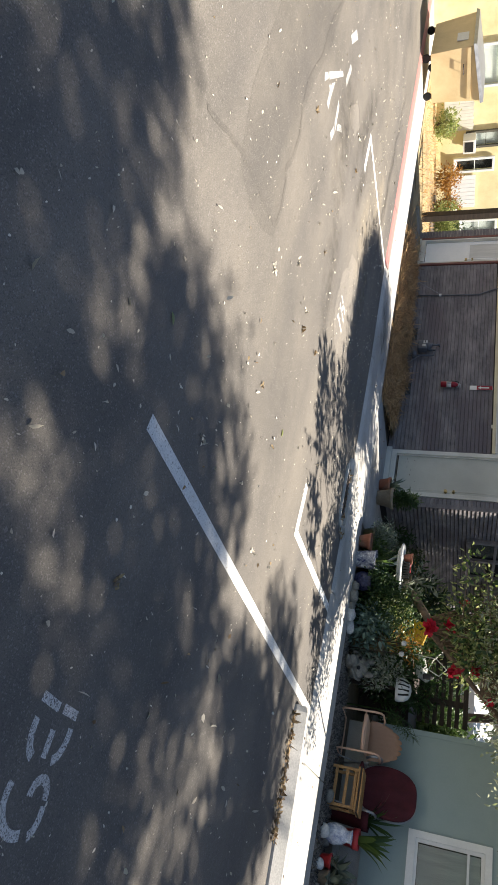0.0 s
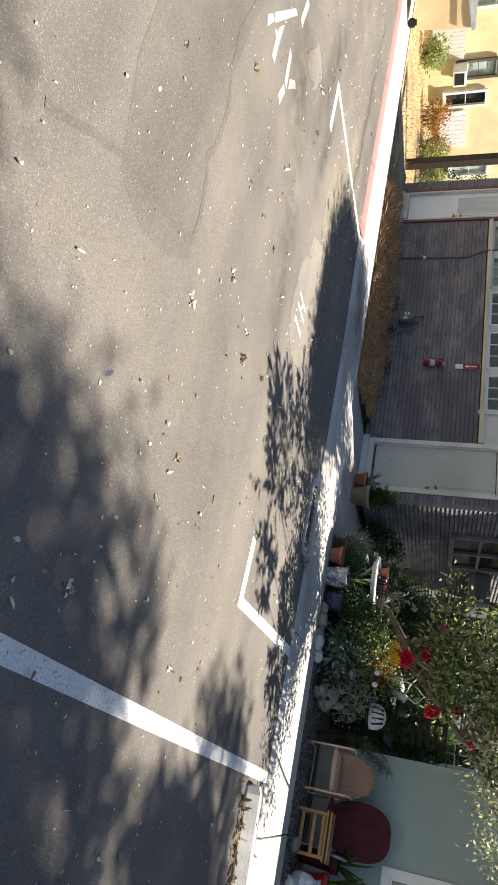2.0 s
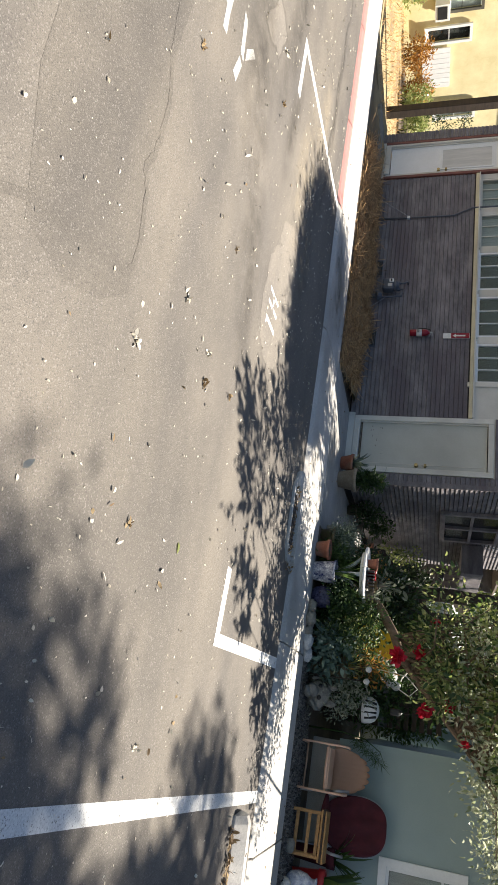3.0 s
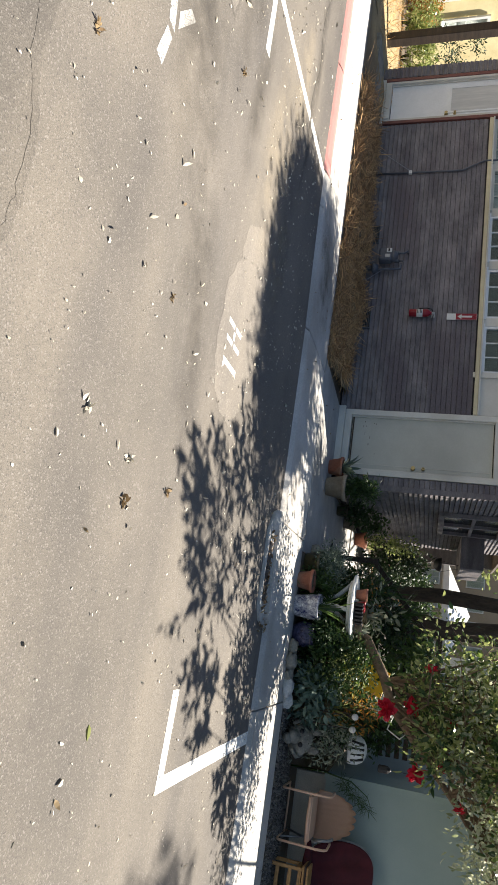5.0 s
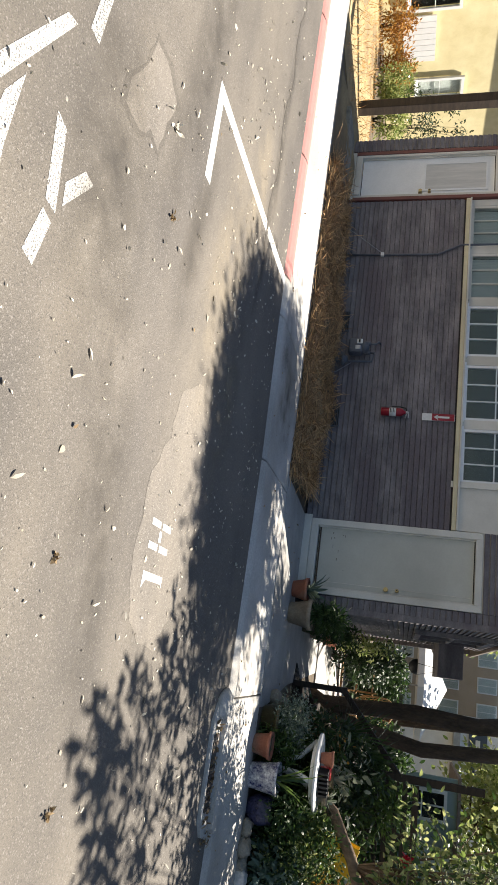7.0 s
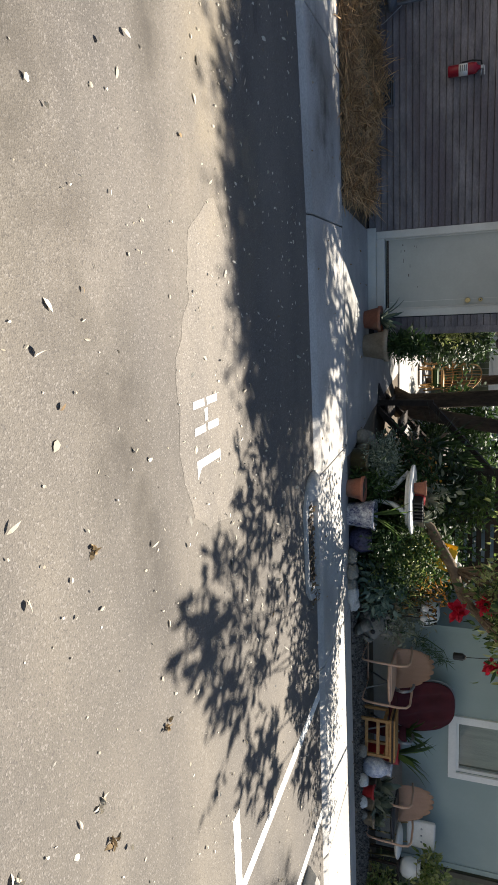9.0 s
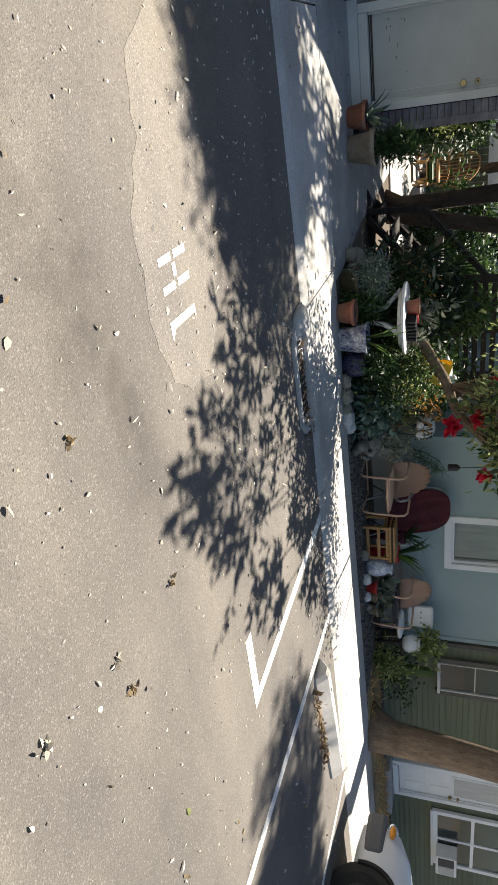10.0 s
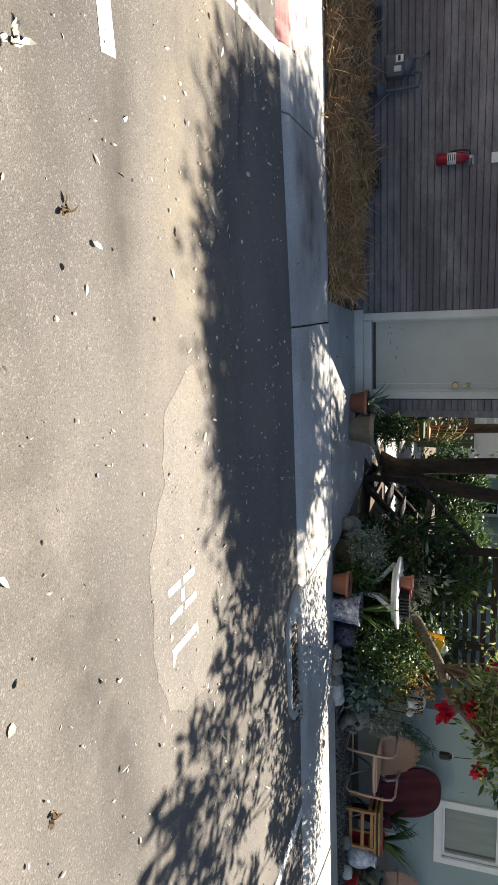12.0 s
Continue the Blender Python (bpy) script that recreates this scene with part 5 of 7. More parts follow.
# pots between the chairs
vase = thing("ceramic_vase", (-0.41, 9.6, BED), "white vase with faint blue pattern beside the chairs", "vase")
part("body", lathe([(0.07, 0), (0.11, 0.05), (0.13, 0.14), (0.11, 0.24), (0.07, 0.3), (0.075, 0.34), (0.09, 0.36), (0.08, 0.36), (0.06, 0.32), (0.01, 0.3)], 24), BLUE_FAINT, vase)
potted("red_pot", (-0.42, 9.9, BED), 0.12, 0.42, RED_POT, "tall red glazed pot with long green blades", ("rosette", 14, 0.5, 0.1, (58, 88)), LEAF_MID, 41)
potted("red_pot", (-0.1, 9.52, BED), 0.085, 0.16, RED_POT, "small red glazed pot near the gravel", ("rosette", 18, 0.14, 0.04, (10, 70)), LEAF_GREY, 42)
potted("maroon_pot", (-0.66, 10.05, BED), 0.12, 0.5, MAROON, "dark red pot behind the saucer chair", ("rosette", 24, 0.5, 0.055, (35, 85)), LEAF_DARK, 43)
for i, (x, y, s) in enumerate(((-0.02, 9.74, 0.3), (0.2, 9.66, 0.27), (0.08, 9.56, 0.22), (0.34, 9.56, 0.15))):
    potted("potted_succulent", (x, y, BED), 0.1, 0.16, STONE_POT, "stone pot of grey-green fleshy rosettes", ("rosette", 46, s, 0.11, (5, 85)), LEAF_GREY, 44 + i)
for i, (x, y, r) in enumerate(((-0.8, 9.36, 0.08), (-0.4, 9.34, 0.09), (-0.3, 9.6, 0.07), (-0.05, 9.38, 0.075), (0.2, 9.45, 0.06))):
    t = thing("garden_stone", (x, y, BED - 0.01), "pale stone among the pots", "rock", rz=i * 40, group="stones among the pots")
    part("stone", lump((r, r * 0.9, r * 0.8), 101 + i, 0.35, 2, (0, 0, r * 0.6)), (GREY_STONE, WHITE_ROCK)[i % 2], t)
jug = potted("white_jug", (1.32, 9.92, 0.03), 0.13, 0.26, WHITE_PAINT, "white round pot with bright green leaves", ("bush", (0.4, 0.4, 0.3), (0.08, 0.04), 24, 18), LEAF_BRIGHT, 51, profile=[(0.07, 0), (0.12, 0.05), (0.14, 0.13), (0.12, 0.21), (0.09, 0.24), (0.1, 0.27), (0.085, 0.27), (0.07, 0.23), (0.01, 0.22)])
jug.location.z = 0.45
stand = thing("plant_stand", (1.32, 9.92, BED), "low wooden plant stand", "plant stand")
part("top", box(-0.14, 0.14, -0.14, 0.14, 0.39, 0.419, 0.004), DARK_WOOD, stand)
for x in (-0.13, 0.1):
    for y in (-0.13, 0.1):
        part("leg", box(x, x + 0.03, y, y + 0.03, 0, 0.39), DARK_WOOD, stand)
cactus = thing("cactus", (1.82, 9.85, BED), "green columnar cactus in the dry bed", "cactus")
part("stem", lathe([(0.06, -0.02), (0.08, 0.15), (0.09, 0.6), (0.075, 0.8), (0.04, 0.89), (0.005, 0.91)], 9, smooth=False), LEAF_MID, cactus)
part("arm", tube([(0.05, 0, 0.25), (0.13, -0.02, 0.3), (0.15, -0.02, 0.45)], [0.035, 0.04, 0.02], 7), LEAF_MID, cactus)
shrub("weedy_plant", (1.49, 9.65, BED), (0.55, 0.4, 0.4), (0.08, 0.03), LEAF_BRIGHT, "bright green weedy plant by the corner", 52, 28, 22, "plant")
shrub("dark_ivy", (2.34, 10.15, 0.03), (1.2, 0.25, 0.55), (0.06, 0.045), LEAF_DARK, "dark ivy against the olive wall", 53, 26, 14, "plant")

# ---- flowering shrub that leans over the bed ----
rng = np.random.default_rng(5)
hib = thing("flowering_shrub", (-3.95, 9.75, BED), "leaning flowering shrub with red blooms and yellow-green leaves", "shrub")
P = lambda x, y, z: (x + 3.95, y - 9.75, z - BED)
trunk = tube([P(-3.95, 9.75, 0.0), P(-3.9, 9.65, 0.5), P(-3.7, 9.45, 0.85), P(-3.35, 9.3, 1.08), P(-3.05, 9.2, 1.2), P(-2.7, 9.15, 1.5), P(-2.3, 9.1, 1.85), P(-1.8, 9.0, 2.3)], [0.075, 0.07, 0.06, 0.055, 0.05, 0.04, 0.03, 0.018], 10)
part("trunk", trunk, BARK_LIGHT, hib)
tips, high, bm = [], [], bmesh.new()
starts = [(-3.1, 9.2, 1.15), (-2.9, 9.18, 1.3), (-2.6, 9.14, 1.55), (-2.3, 9.1, 1.85), (-3.3, 9.3, 1.1), (-2.0, 9.05, 2.1)]
for i in range(38):
    s = starts[i % len(starts)]
    e = (rng.uniform(-3.9, -1.95), rng.uniform(8.2, 9.7), rng.uniform(1.6, 3.4))
    if e[0] > -2.1 and e[2] < 2.0:
        e = (e[0], e[1], e[2] + 0.5)
    m = ((s[0] * 0.55 + e[0] * 0.45) + rng.normal() * 0.1, (s[1] + e[1]) / 2 + rng.normal() * 0.08, (s[2] + e[2]) / 2 + 0.12)
    tube([P(*s), P(*m), P(*e)], [0.016, 0.01, 0.003], 5, bm)
    for f in (0.35, 0.5, 0.65, 0.8, 0.92, 1.0):
        q = [(1 - f) ** 2 * a + 2 * f * (1 - f) * b + f * f * c for a, b, c in zip(s, m, e)]
        tips.append(P(*(np.array(q) + rng.normal(size=3) * 0.05)))
def leafed(s0, m, e, reach, n, leaf=2):
    """Leaves in pairs along the outer length of a bowed stem."""
    whole = np.linalg.norm(e - s0)
    for f in np.linspace(max(0.1, 1 - reach / whole), 1.0, n):
        q = (1 - f) ** 2 * s0 + 2 * f * (1 - f) * m + f * f * e
        for _ in range(leaf):
            high.append(P(*(q + rng.normal(size=3) * 0.02)))
            along.append(e - m)


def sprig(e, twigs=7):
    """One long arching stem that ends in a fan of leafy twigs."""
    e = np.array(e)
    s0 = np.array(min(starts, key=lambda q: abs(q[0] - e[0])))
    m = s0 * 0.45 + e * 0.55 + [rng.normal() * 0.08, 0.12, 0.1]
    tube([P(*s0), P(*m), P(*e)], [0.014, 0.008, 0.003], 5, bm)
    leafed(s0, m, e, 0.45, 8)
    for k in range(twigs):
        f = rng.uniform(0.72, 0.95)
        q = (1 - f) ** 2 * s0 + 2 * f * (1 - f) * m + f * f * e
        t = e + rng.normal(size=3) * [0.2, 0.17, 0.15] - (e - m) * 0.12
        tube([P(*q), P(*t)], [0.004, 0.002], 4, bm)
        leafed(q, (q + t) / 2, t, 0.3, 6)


along = []
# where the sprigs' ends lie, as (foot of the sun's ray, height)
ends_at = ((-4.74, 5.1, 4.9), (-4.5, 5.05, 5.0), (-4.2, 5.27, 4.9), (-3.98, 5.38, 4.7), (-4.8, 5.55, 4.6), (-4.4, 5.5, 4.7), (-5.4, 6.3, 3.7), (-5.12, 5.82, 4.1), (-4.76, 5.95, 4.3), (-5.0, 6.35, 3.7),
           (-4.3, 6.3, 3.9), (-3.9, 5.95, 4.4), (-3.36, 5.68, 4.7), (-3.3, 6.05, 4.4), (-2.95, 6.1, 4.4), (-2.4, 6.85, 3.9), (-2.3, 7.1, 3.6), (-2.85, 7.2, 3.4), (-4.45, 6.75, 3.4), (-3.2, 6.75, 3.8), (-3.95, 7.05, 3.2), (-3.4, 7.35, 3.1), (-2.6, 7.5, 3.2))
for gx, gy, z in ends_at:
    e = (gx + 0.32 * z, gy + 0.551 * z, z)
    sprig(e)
for k in range(6):
    a = tips[rng.integers(len(tips))]
    b = (a[0] - abs(rng.normal()) * 0.15, a[1] + rng.normal() * 0.1, a[2] - rng.uniform(0.05, 0.2))
    tube([a, b], [0.006, 0.002], 4, bm)
    tips.append(b)
part("branchwork", bm, BARK_LIGHT, hib)
pick = np.array(tips)
lit = np.array([P(rng.uniform(-3.5, -1.0), rng.uniform(8.7, 9.4), 0) for _ in range(168)])
lit[:, 2] = 1.8 + 0.25 * np.maximum(0, lit[:, 0] - P(-2.9, 0, 0)[0]) * rng.uniform(0.6, 1.2, 168) + np.abs(rng.normal(size=168)) * 0.4
bough = bmesh.new()
for k in range(14):
    q = lit[k * 12]
    tube([P(-2.3, 9.1, 1.85), ((q + np.array(P(-2.3, 9.1, 2.3))) / 2), q], [0.016, 0.011, 0.004], 5, bough)
for k in range(0, 168, 2):
    q = min(lit[::12], key=lambda w: np.linalg.norm(w - lit[k]) + (9 if w is lit[k] else 0))
    tube([q, lit[k]], [0.005, 0.002], 4, bough)
part("boughs", bough, BARK_LIGHT, hib)
part("outer_leaves", foliage_mesh("outer_leaves", lit, rng, 22, 0.09, 0.07, 0.03, 0.3, 0.3), LEAF_SUN, hib, "outer leaves with sunlight put into their pale colour")
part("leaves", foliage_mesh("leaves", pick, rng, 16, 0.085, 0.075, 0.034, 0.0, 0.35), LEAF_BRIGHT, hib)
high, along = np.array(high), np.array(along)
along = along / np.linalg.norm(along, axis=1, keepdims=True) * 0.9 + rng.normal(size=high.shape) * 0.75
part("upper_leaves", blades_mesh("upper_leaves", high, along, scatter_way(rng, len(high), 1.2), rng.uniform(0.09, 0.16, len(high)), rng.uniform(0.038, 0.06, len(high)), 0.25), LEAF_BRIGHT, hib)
# Dark leaves in the same clumps, the shrub's inner shade given by colour.
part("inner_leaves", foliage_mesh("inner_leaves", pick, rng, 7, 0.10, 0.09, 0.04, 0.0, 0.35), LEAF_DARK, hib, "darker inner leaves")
for i, (x, y, z, r) in enumerate(((-3.03, 8.9, 1.17, 0.115), (-3.1, 8.92, 1.43, 0.1), (-2.48, 8.85, 1.51, 0.1), (-2.58, 9.0, 1.79, 0.08), (-3.5, 9.05, 1.6, 0.07), (-2.95, 9.1, 1.85, 0.06), (-2.2, 9.0, 1.95, 0.05))):
    n = 34
    base = np.tile(np.array(P(x, y, z)), (n, 1)) + rng.normal(size=(n, 3)) * 0.012
    way = rng.normal(size=(n, 3)) * [1, 0.7, 1] + [0, -0.5, 0]
    part("bloom", blades_mesh("bloom", base, way, scatter_way(rng, n), r * rng.uniform(0.8, 1.15, n), r * 0.75, -0.15), PETAL_RED, hib, "red bloom")
spray = thing("flowering_spray", (-0.75, 9.0, 0.0), "pale leafy spray hanging from above", "branch")
sp = [(rng.normal() * 0.3, rng.normal() * 0.15, 2.25 + abs(rng.normal()) * 0.35) for _ in range(40)]
sb = bmesh.new()
for p in sp[::2]:
    tube([(0.1, 0.3, 3.4), (p[0] * 0.5, p[1] + 0.1, 2.9), p], [0.01, 0.006, 0.002], 4, sb)
tube([(0.1, 0.3, 3.4), (0.2, 0.9, 2.9), (0.25, 1.2, 2.73)], [0.02, 0.02, 0.02], 6, sb)
part("twigs", sb, BARK_LIGHT, spray)
part("leaves", foliage_mesh("leaves", sp, rng, 16, 0.06, 0.07, 0.025, 0.0, 0.3), LEAF_GREY, spray)
lantern = thing("hanging_lantern", (-2.42, 9.05, 1.12), "small dark lantern hung from a branch", "lantern")
part("body", lathe([(0.025, 0.0), (0.04, 0.01), (0.04, 0.1), (0.02, 0.13), (0.005, 0.14)], 8, smooth=False), BLACK_PLASTIC, lantern)
part("hook", tube([(0, 0, 0.13), (0.0, 0.02, 0.3), (-0.02, 0.05, 0.6)], 0.004, 4), BLACK_PLASTIC, lantern)

# ---- fixtures on the grey wall ----
ext = thing("fire_extinguisher", (-8.52, 10.40, 0.93), "red fire extinguisher with a white label on grey siding", "fire extinguisher")
part("cylinder", lathe([(0.05, 0), (0.058, 0.01), (0.058, 0.25), (0.05, 0.285), (0.025, 0.31), (0.018, 0.33)], 20), RED_METAL, ext)
part("label_band", lathe([(0.0588, 0.11), (0.0592, 0.11), (0.0592, 0.2), (0.0588, 0.2)], 20), PLASTIC_WHITE, ext, "white label band with dark bars")
for i in range(4):
    part("label_bar", box(-0.03, 0.03, -0.0615, -0.0596, 0.122 + i * 0.02, 0.13 + i * 0.02), BLACK_PLASTIC, ext)
part("valve", box(-0.016, 0.016, -0.016, 0.016, 0.33, 0.36, 0.003), METAL_GREY, ext)
part("lever", box(-0.012, 0.075, -0.01, 0.01, 0.362, 0.374, 0.002), METAL_GREY, ext, "steel squeeze lever")
part("grip", tube([(0.0, 0, 0.345), (0.08, 0, 0.33)], 0.008, 6), METAL_GREY, ext)
part("hose", tube([(-0.015, 0, 0.345), (-0.06, -0.01, 0.33), (-0.075, -0.015, 0.25), (-0.066, -0.02, 0.14)], 0.008, 7), BLACK_PLASTIC, ext, "black hose")
part("bracket", box(-0.03, 0.03, 0.05, 0.078, 0.08, 0.3), METAL_GREY, ext)

notice = thing("extinguisher_sign", (-8.5, 10.462, 1.48), "white and red arrow sign above the extinguisher", "sign")
part("plate", box(-0.052, 0.052, 0, 0.006, 0, 0.43, 0.002), PLASTIC_WHITE, notice)
part("red_field", box(-0.05, 0.05, -0.003, -0.0005, 0.13, 0.425), RED_METAL, notice, "red printed field")
arrow_bm = slab([(-0.014, 0.2), (0.014, 0.2), (0.014, 0.36), (-0.014, 0.36)], 0, 0.002)
slab([(-0.038, 0.21), (0.0, 0.155), (0.038, 0.21)], 0, 0.002, arrow_bm)
bmesh.ops.transform(arrow_bm, matrix=pose(0, -0.0035, 0, 90, 0, 0), verts=arrow_bm.verts[:])
part("arrow", arrow_bm, PLASTIC_WHITE, notice, "white arrow")

meter = thing("gas_meter", (-9.46, 10.33, -0.1), "dark grey gas meter with dials and pipes against the wall", "gas meter")
part("body", box(-0.11, 0.11, -0.085, 0.075, 0.5, 0.7, 0.03), METER_GREY, meter)
part("dome", lump((0.1, 0.075, 0.075), 120, 0.04, 3, (0, 0, 0.72)), METER_GREY, meter)
part("face", box(-0.085, -0.015, -0.1, -0.083, 0.62, 0.7, 0.006), PLASTIC_WHITE, meter, "white dial face")
part("dial_bar", box(-0.075, -0.025, -0.104, -0.1005, 0.645, 0.67), BLACK_PLASTIC, meter)
part("index_box", box(0.015, 0.075, -0.098, -0.083, 0.6, 0.68, 0.006), METAL_GREY, meter, "paler index box")
part("regulator", lathe([(0.06, 0.4), (0.085, 0.42), (0.085, 0.45), (0.04, 0.5)], 18, centre=(0.19, 0.02)), METER_GREY, meter)
for bx in (-0.07, 0.07):
    part("union", lathe([(0.028, 0.74), (0.032, 0.75), (0.032, 0.8), (0.02, 0.81)], 12, centre=(bx, 0.02)), METER_GREY, meter)
part("riser", tube([(0.2, 0.05, 0.1), (0.2, 0.05, 0.5), (0.2, 0.04, 0.84), (0.07, 0.03, 0.87), (0.07, 0.02, 0.76)], 0.017, 8), METER_GREY, meter)
part("outlet", tube([(-0.07, 0.02, 0.76), (-0.07, 0.03, 0.88), (-0.12, 0.06, 0.92), (-0.14, 0.14, 0.93)], 0.017, 8), METER_GREY, meter)
part("cable", tube([(0.22, 0.05, 0.55), (0.35, 0.08, 0.35), (0.42, 0.05, 0.1), (0.45, -0.05, 0.05)], 0.005, 5), METAL_GREY, meter, "thin grey cable")

pipe = thing("conduit", (-11.1, 10.455, 0.1), "grey conduit rising along the siding", "conduit")
part("pipe", tube([(0, 0, 0), (0, 0, 0.9), (0, 0, 1.45), (-0.12, 0, 1.7), (-0.16, 0, 1.78), (-0.16, -0.015, 2.78)], 0.016, 8), METER_GREY, pipe)
part("clip", box(-0.03, 0.03, -0.024, 0.02, 0.62, 0.67, 0.004), PLASTIC_WHITE, pipe, "white cable clip")
part("cable", tube([(0.0, -0.02, 0.66), (-0.2, -0.015, 0.42), (-0.42, -0.01, 0.16), (-0.5, -0.02, 0.02)], 0.005, 5), METAL_GREY, pipe, "thin grey cable")

for x in (-9.95, -8.45):
    vent = thing("foundation_vent", (x, 10.47, 0.24), "dark metal foundation vent at the foot of the siding", "vent", group="foundation vents")
    part("frame", box(-0.17, 0.17, -0.012, 0.006, 0.0, 0.12, 0.003), METER_GREY, vent)
    for i in range(4):
        part("slat", box(-0.15, 0.15, -0.02, -0.0125, 0.016 + i * 0.025, 0.03 + i * 0.025), BLACK_PLASTIC, vent)

# ---- straw, gravel, grass, litter ----


def litter(name, n, area, length, width, material, label, seed, z=0.0, lift=0.15, category="leaf litter", keep=None, tilt=0.35):
    rng = np.random.default_rng(seed)
    x0, x1, y0, y1 = area
    base = np.stack([rng.uniform(x0, x1, n), rng.uniform(y0, y1, n), z + rng.uniform(0.002, 0.012, n)], 1)
    if keep is not None:
        base = base[[keep(b, rng) for b in base]]
    n = len(base)
    way = rng.normal(size=(n, 3)) * [1, 1, tilt] + [0, 0, lift]
    up = rng.normal(size=(n, 3)) * 0.5 + [0, 0, 1.0]
    ob = part(name, blades_mesh(name, base, way, up, length * rng.uniform(0.4, 1.5, n), width * rng.uniform(0.5, 1.4, n), 0.1), material, None)
    return tagged(ob, label, category, kind="stuff")


def mound(x, y):
    return 0.03 + 0.17 * max(0.0, min(1.0, (y - 9.02) / 1.2)) * (0.8 + 0.7 * noise.noise(Vector((x * 1.5, y * 1.5, 0))) + 0.3 * noise.noise(Vector((x * 4, y * 4, 0))))


rng = np.random.default_rng(77)
n = 30000
sx, sy = rng.uniform(-12.05, -7.12, n), 8.94 + 1.5 * rng.beta(1.2, 1.3, n)
lumps = np.array([noise.noise(Vector((a * 2.6, b * 2.6, 3))) for a, b in zip(sx, sy)])
keep = (sx < -7.15 - 0.05 * (sy - 8.9)) & (sx > -11.9 - 0.15 * (sy - 9)) & (lumps > -0.28) & (sy > 8.98 + 0.12 * lumps)
sx, sy = sx[keep], sy[keep]
sz = np.array([mound(a, b) for a, b in zip(sx, sy)])
m = len(sx)
straw = part("straw", blades_mesh("straw", np.stack([sx, sy, sz + rng.uniform(-0.02, 0.05, m)], 1), rng.normal(size=(m, 3)) * [1, 0.8, 0.33] + [0.2, 0, 0.12], rng.normal(size=(m, 3)) + [0, 0, 1], 0.06 + 0.3 * rng.beta(1.3, 2.5, m), rng.uniform(0.005, 0.011, m), 0.3), HAY, None)
tagged(straw, "heaped brown straw along the grey wall", "straw", kind="stuff")
bed = bmesh.new()
nx, ny = 60, 12
vs = [[bed.verts.new((-13.4 + 6.28 * i / nx, 9.0 + 1.45 * j / ny, mound(-13.4 + 6.28 * i / nx, 9.0 + 1.45 * j / ny) - 0.015)) for j in range(ny + 1)] for i in range(nx + 1)]
for i in range(nx):
    for j in range(ny):
        bed.faces.new((vs[i][j], vs[i + 1][j], vs[i + 1][j + 1], vs[i][j + 1]))
tagged(part("straw_bed", bed, DRY_GRASS_GROUND, None), "low soil bank under the straw", "soil", kind="structure")

n = 6600
gx, gy = rng.uniform(-3.0, 1.7, n), rng.uniform(9.0, 9.9, n)
r = rng.uniform(0.008, 0.02, n)
oct_v = np.array([(1, 0, 0), (-1, 0, 0), (0, 1, 0), (0, -1, 0), (0, 0, 1), (0, 0, -1)], float)
oct_f = np.array([(0, 2, 4), (2, 1, 4), (1, 3, 4), (3, 0, 4), (2, 0, 5), (1, 2, 5), (3, 1, 5), (0, 3, 5)])
v = (oct_v[None] * r[:, None, None] * rng.uniform(0.6, 1.3, (n, 6, 1)) + np.stack([gx, gy, 0.03 + r * 0.5], 1)[:, None]).reshape(-1, 3)
f = (oct_f[None] + 6 * np.arange(n)[:, None, None]).reshape(-1, 3)
me = bpy.data.meshes.new("gravel")
me.from_pydata(v.tolist(), [], f.tolist())
tagged(part("gravel", me, GRAVEL, None), "mixed grey gravel in front of the chairs", "gravel", kind="stuff")

litter("dry_grass", 7000, (-30, -13.6, 9.02, 12.7), 0.14, 0.009, STRAW, "sunlit dry yellow grass", 201, 0.05, 0.9, "dry grass")
litter("dry_grass", 2600, (1.4, 9.0, 9.02, 10.0), 0.12, 0.01, STRAW, "dry yellow grass and fallen straw", 202, 0.05, 0.5, "dry grass")
litter("fallen_bits", 2400, (-13, 3, 0.5, 7.6), 0.018, 0.010, LEAF_PALE, "tiny pale bits of litter scattered on asphalt", 203, 0.0, 0.05, tilt=0.2)
litter("fallen_bits", 420, (-10, -4, 5.6, 7.68), 0.026, 0.014, LEAF_PALE, "small pale bits scattered along the kerb", 204, 0.0, 0.05, tilt=0.3)
litter("fallen_leaves", 560, (-13, 3, 0.8, 7.6), 0.042, 0.024, LEAF_PALE, "pale dry leaves scattered on asphalt", 205, 0.0, 0.2)
litter("fallen_leaves", 90, (-13, 3, 0.8, 7.6), 0.04, 0.02, LEAF_DEAD, "brown dry leaves scattered on asphalt", 206, 0.0, 0.25)
litter("pavement_bits", 260, (-12, 2, 7.8, 10.3), 0.03, 0.014, LEAF_DEAD, "brown leaf bits on the concrete", 207, 0.036, 0.2, keep=lambda b, r: b[1] < 8.95 or (-6.9 < b[0] < -4.7))
litter("heaped_leaves", 420, (-1.25, -0.1, 6.7, 6.93), 0.055, 0.026, LEAF_DEAD, "brown leaves heaped along the parking stop", 208, 0.01, 0.5, keep=lambda b, r: r.random() < 0.7)
litter("heaped_leaves", 160, (-4.6, -3.6, 7.4, 7.7), 0.05, 0.025, LEAF_DEAD, "brown leaves gathered round the drain", 209, 0.01, 0.4)
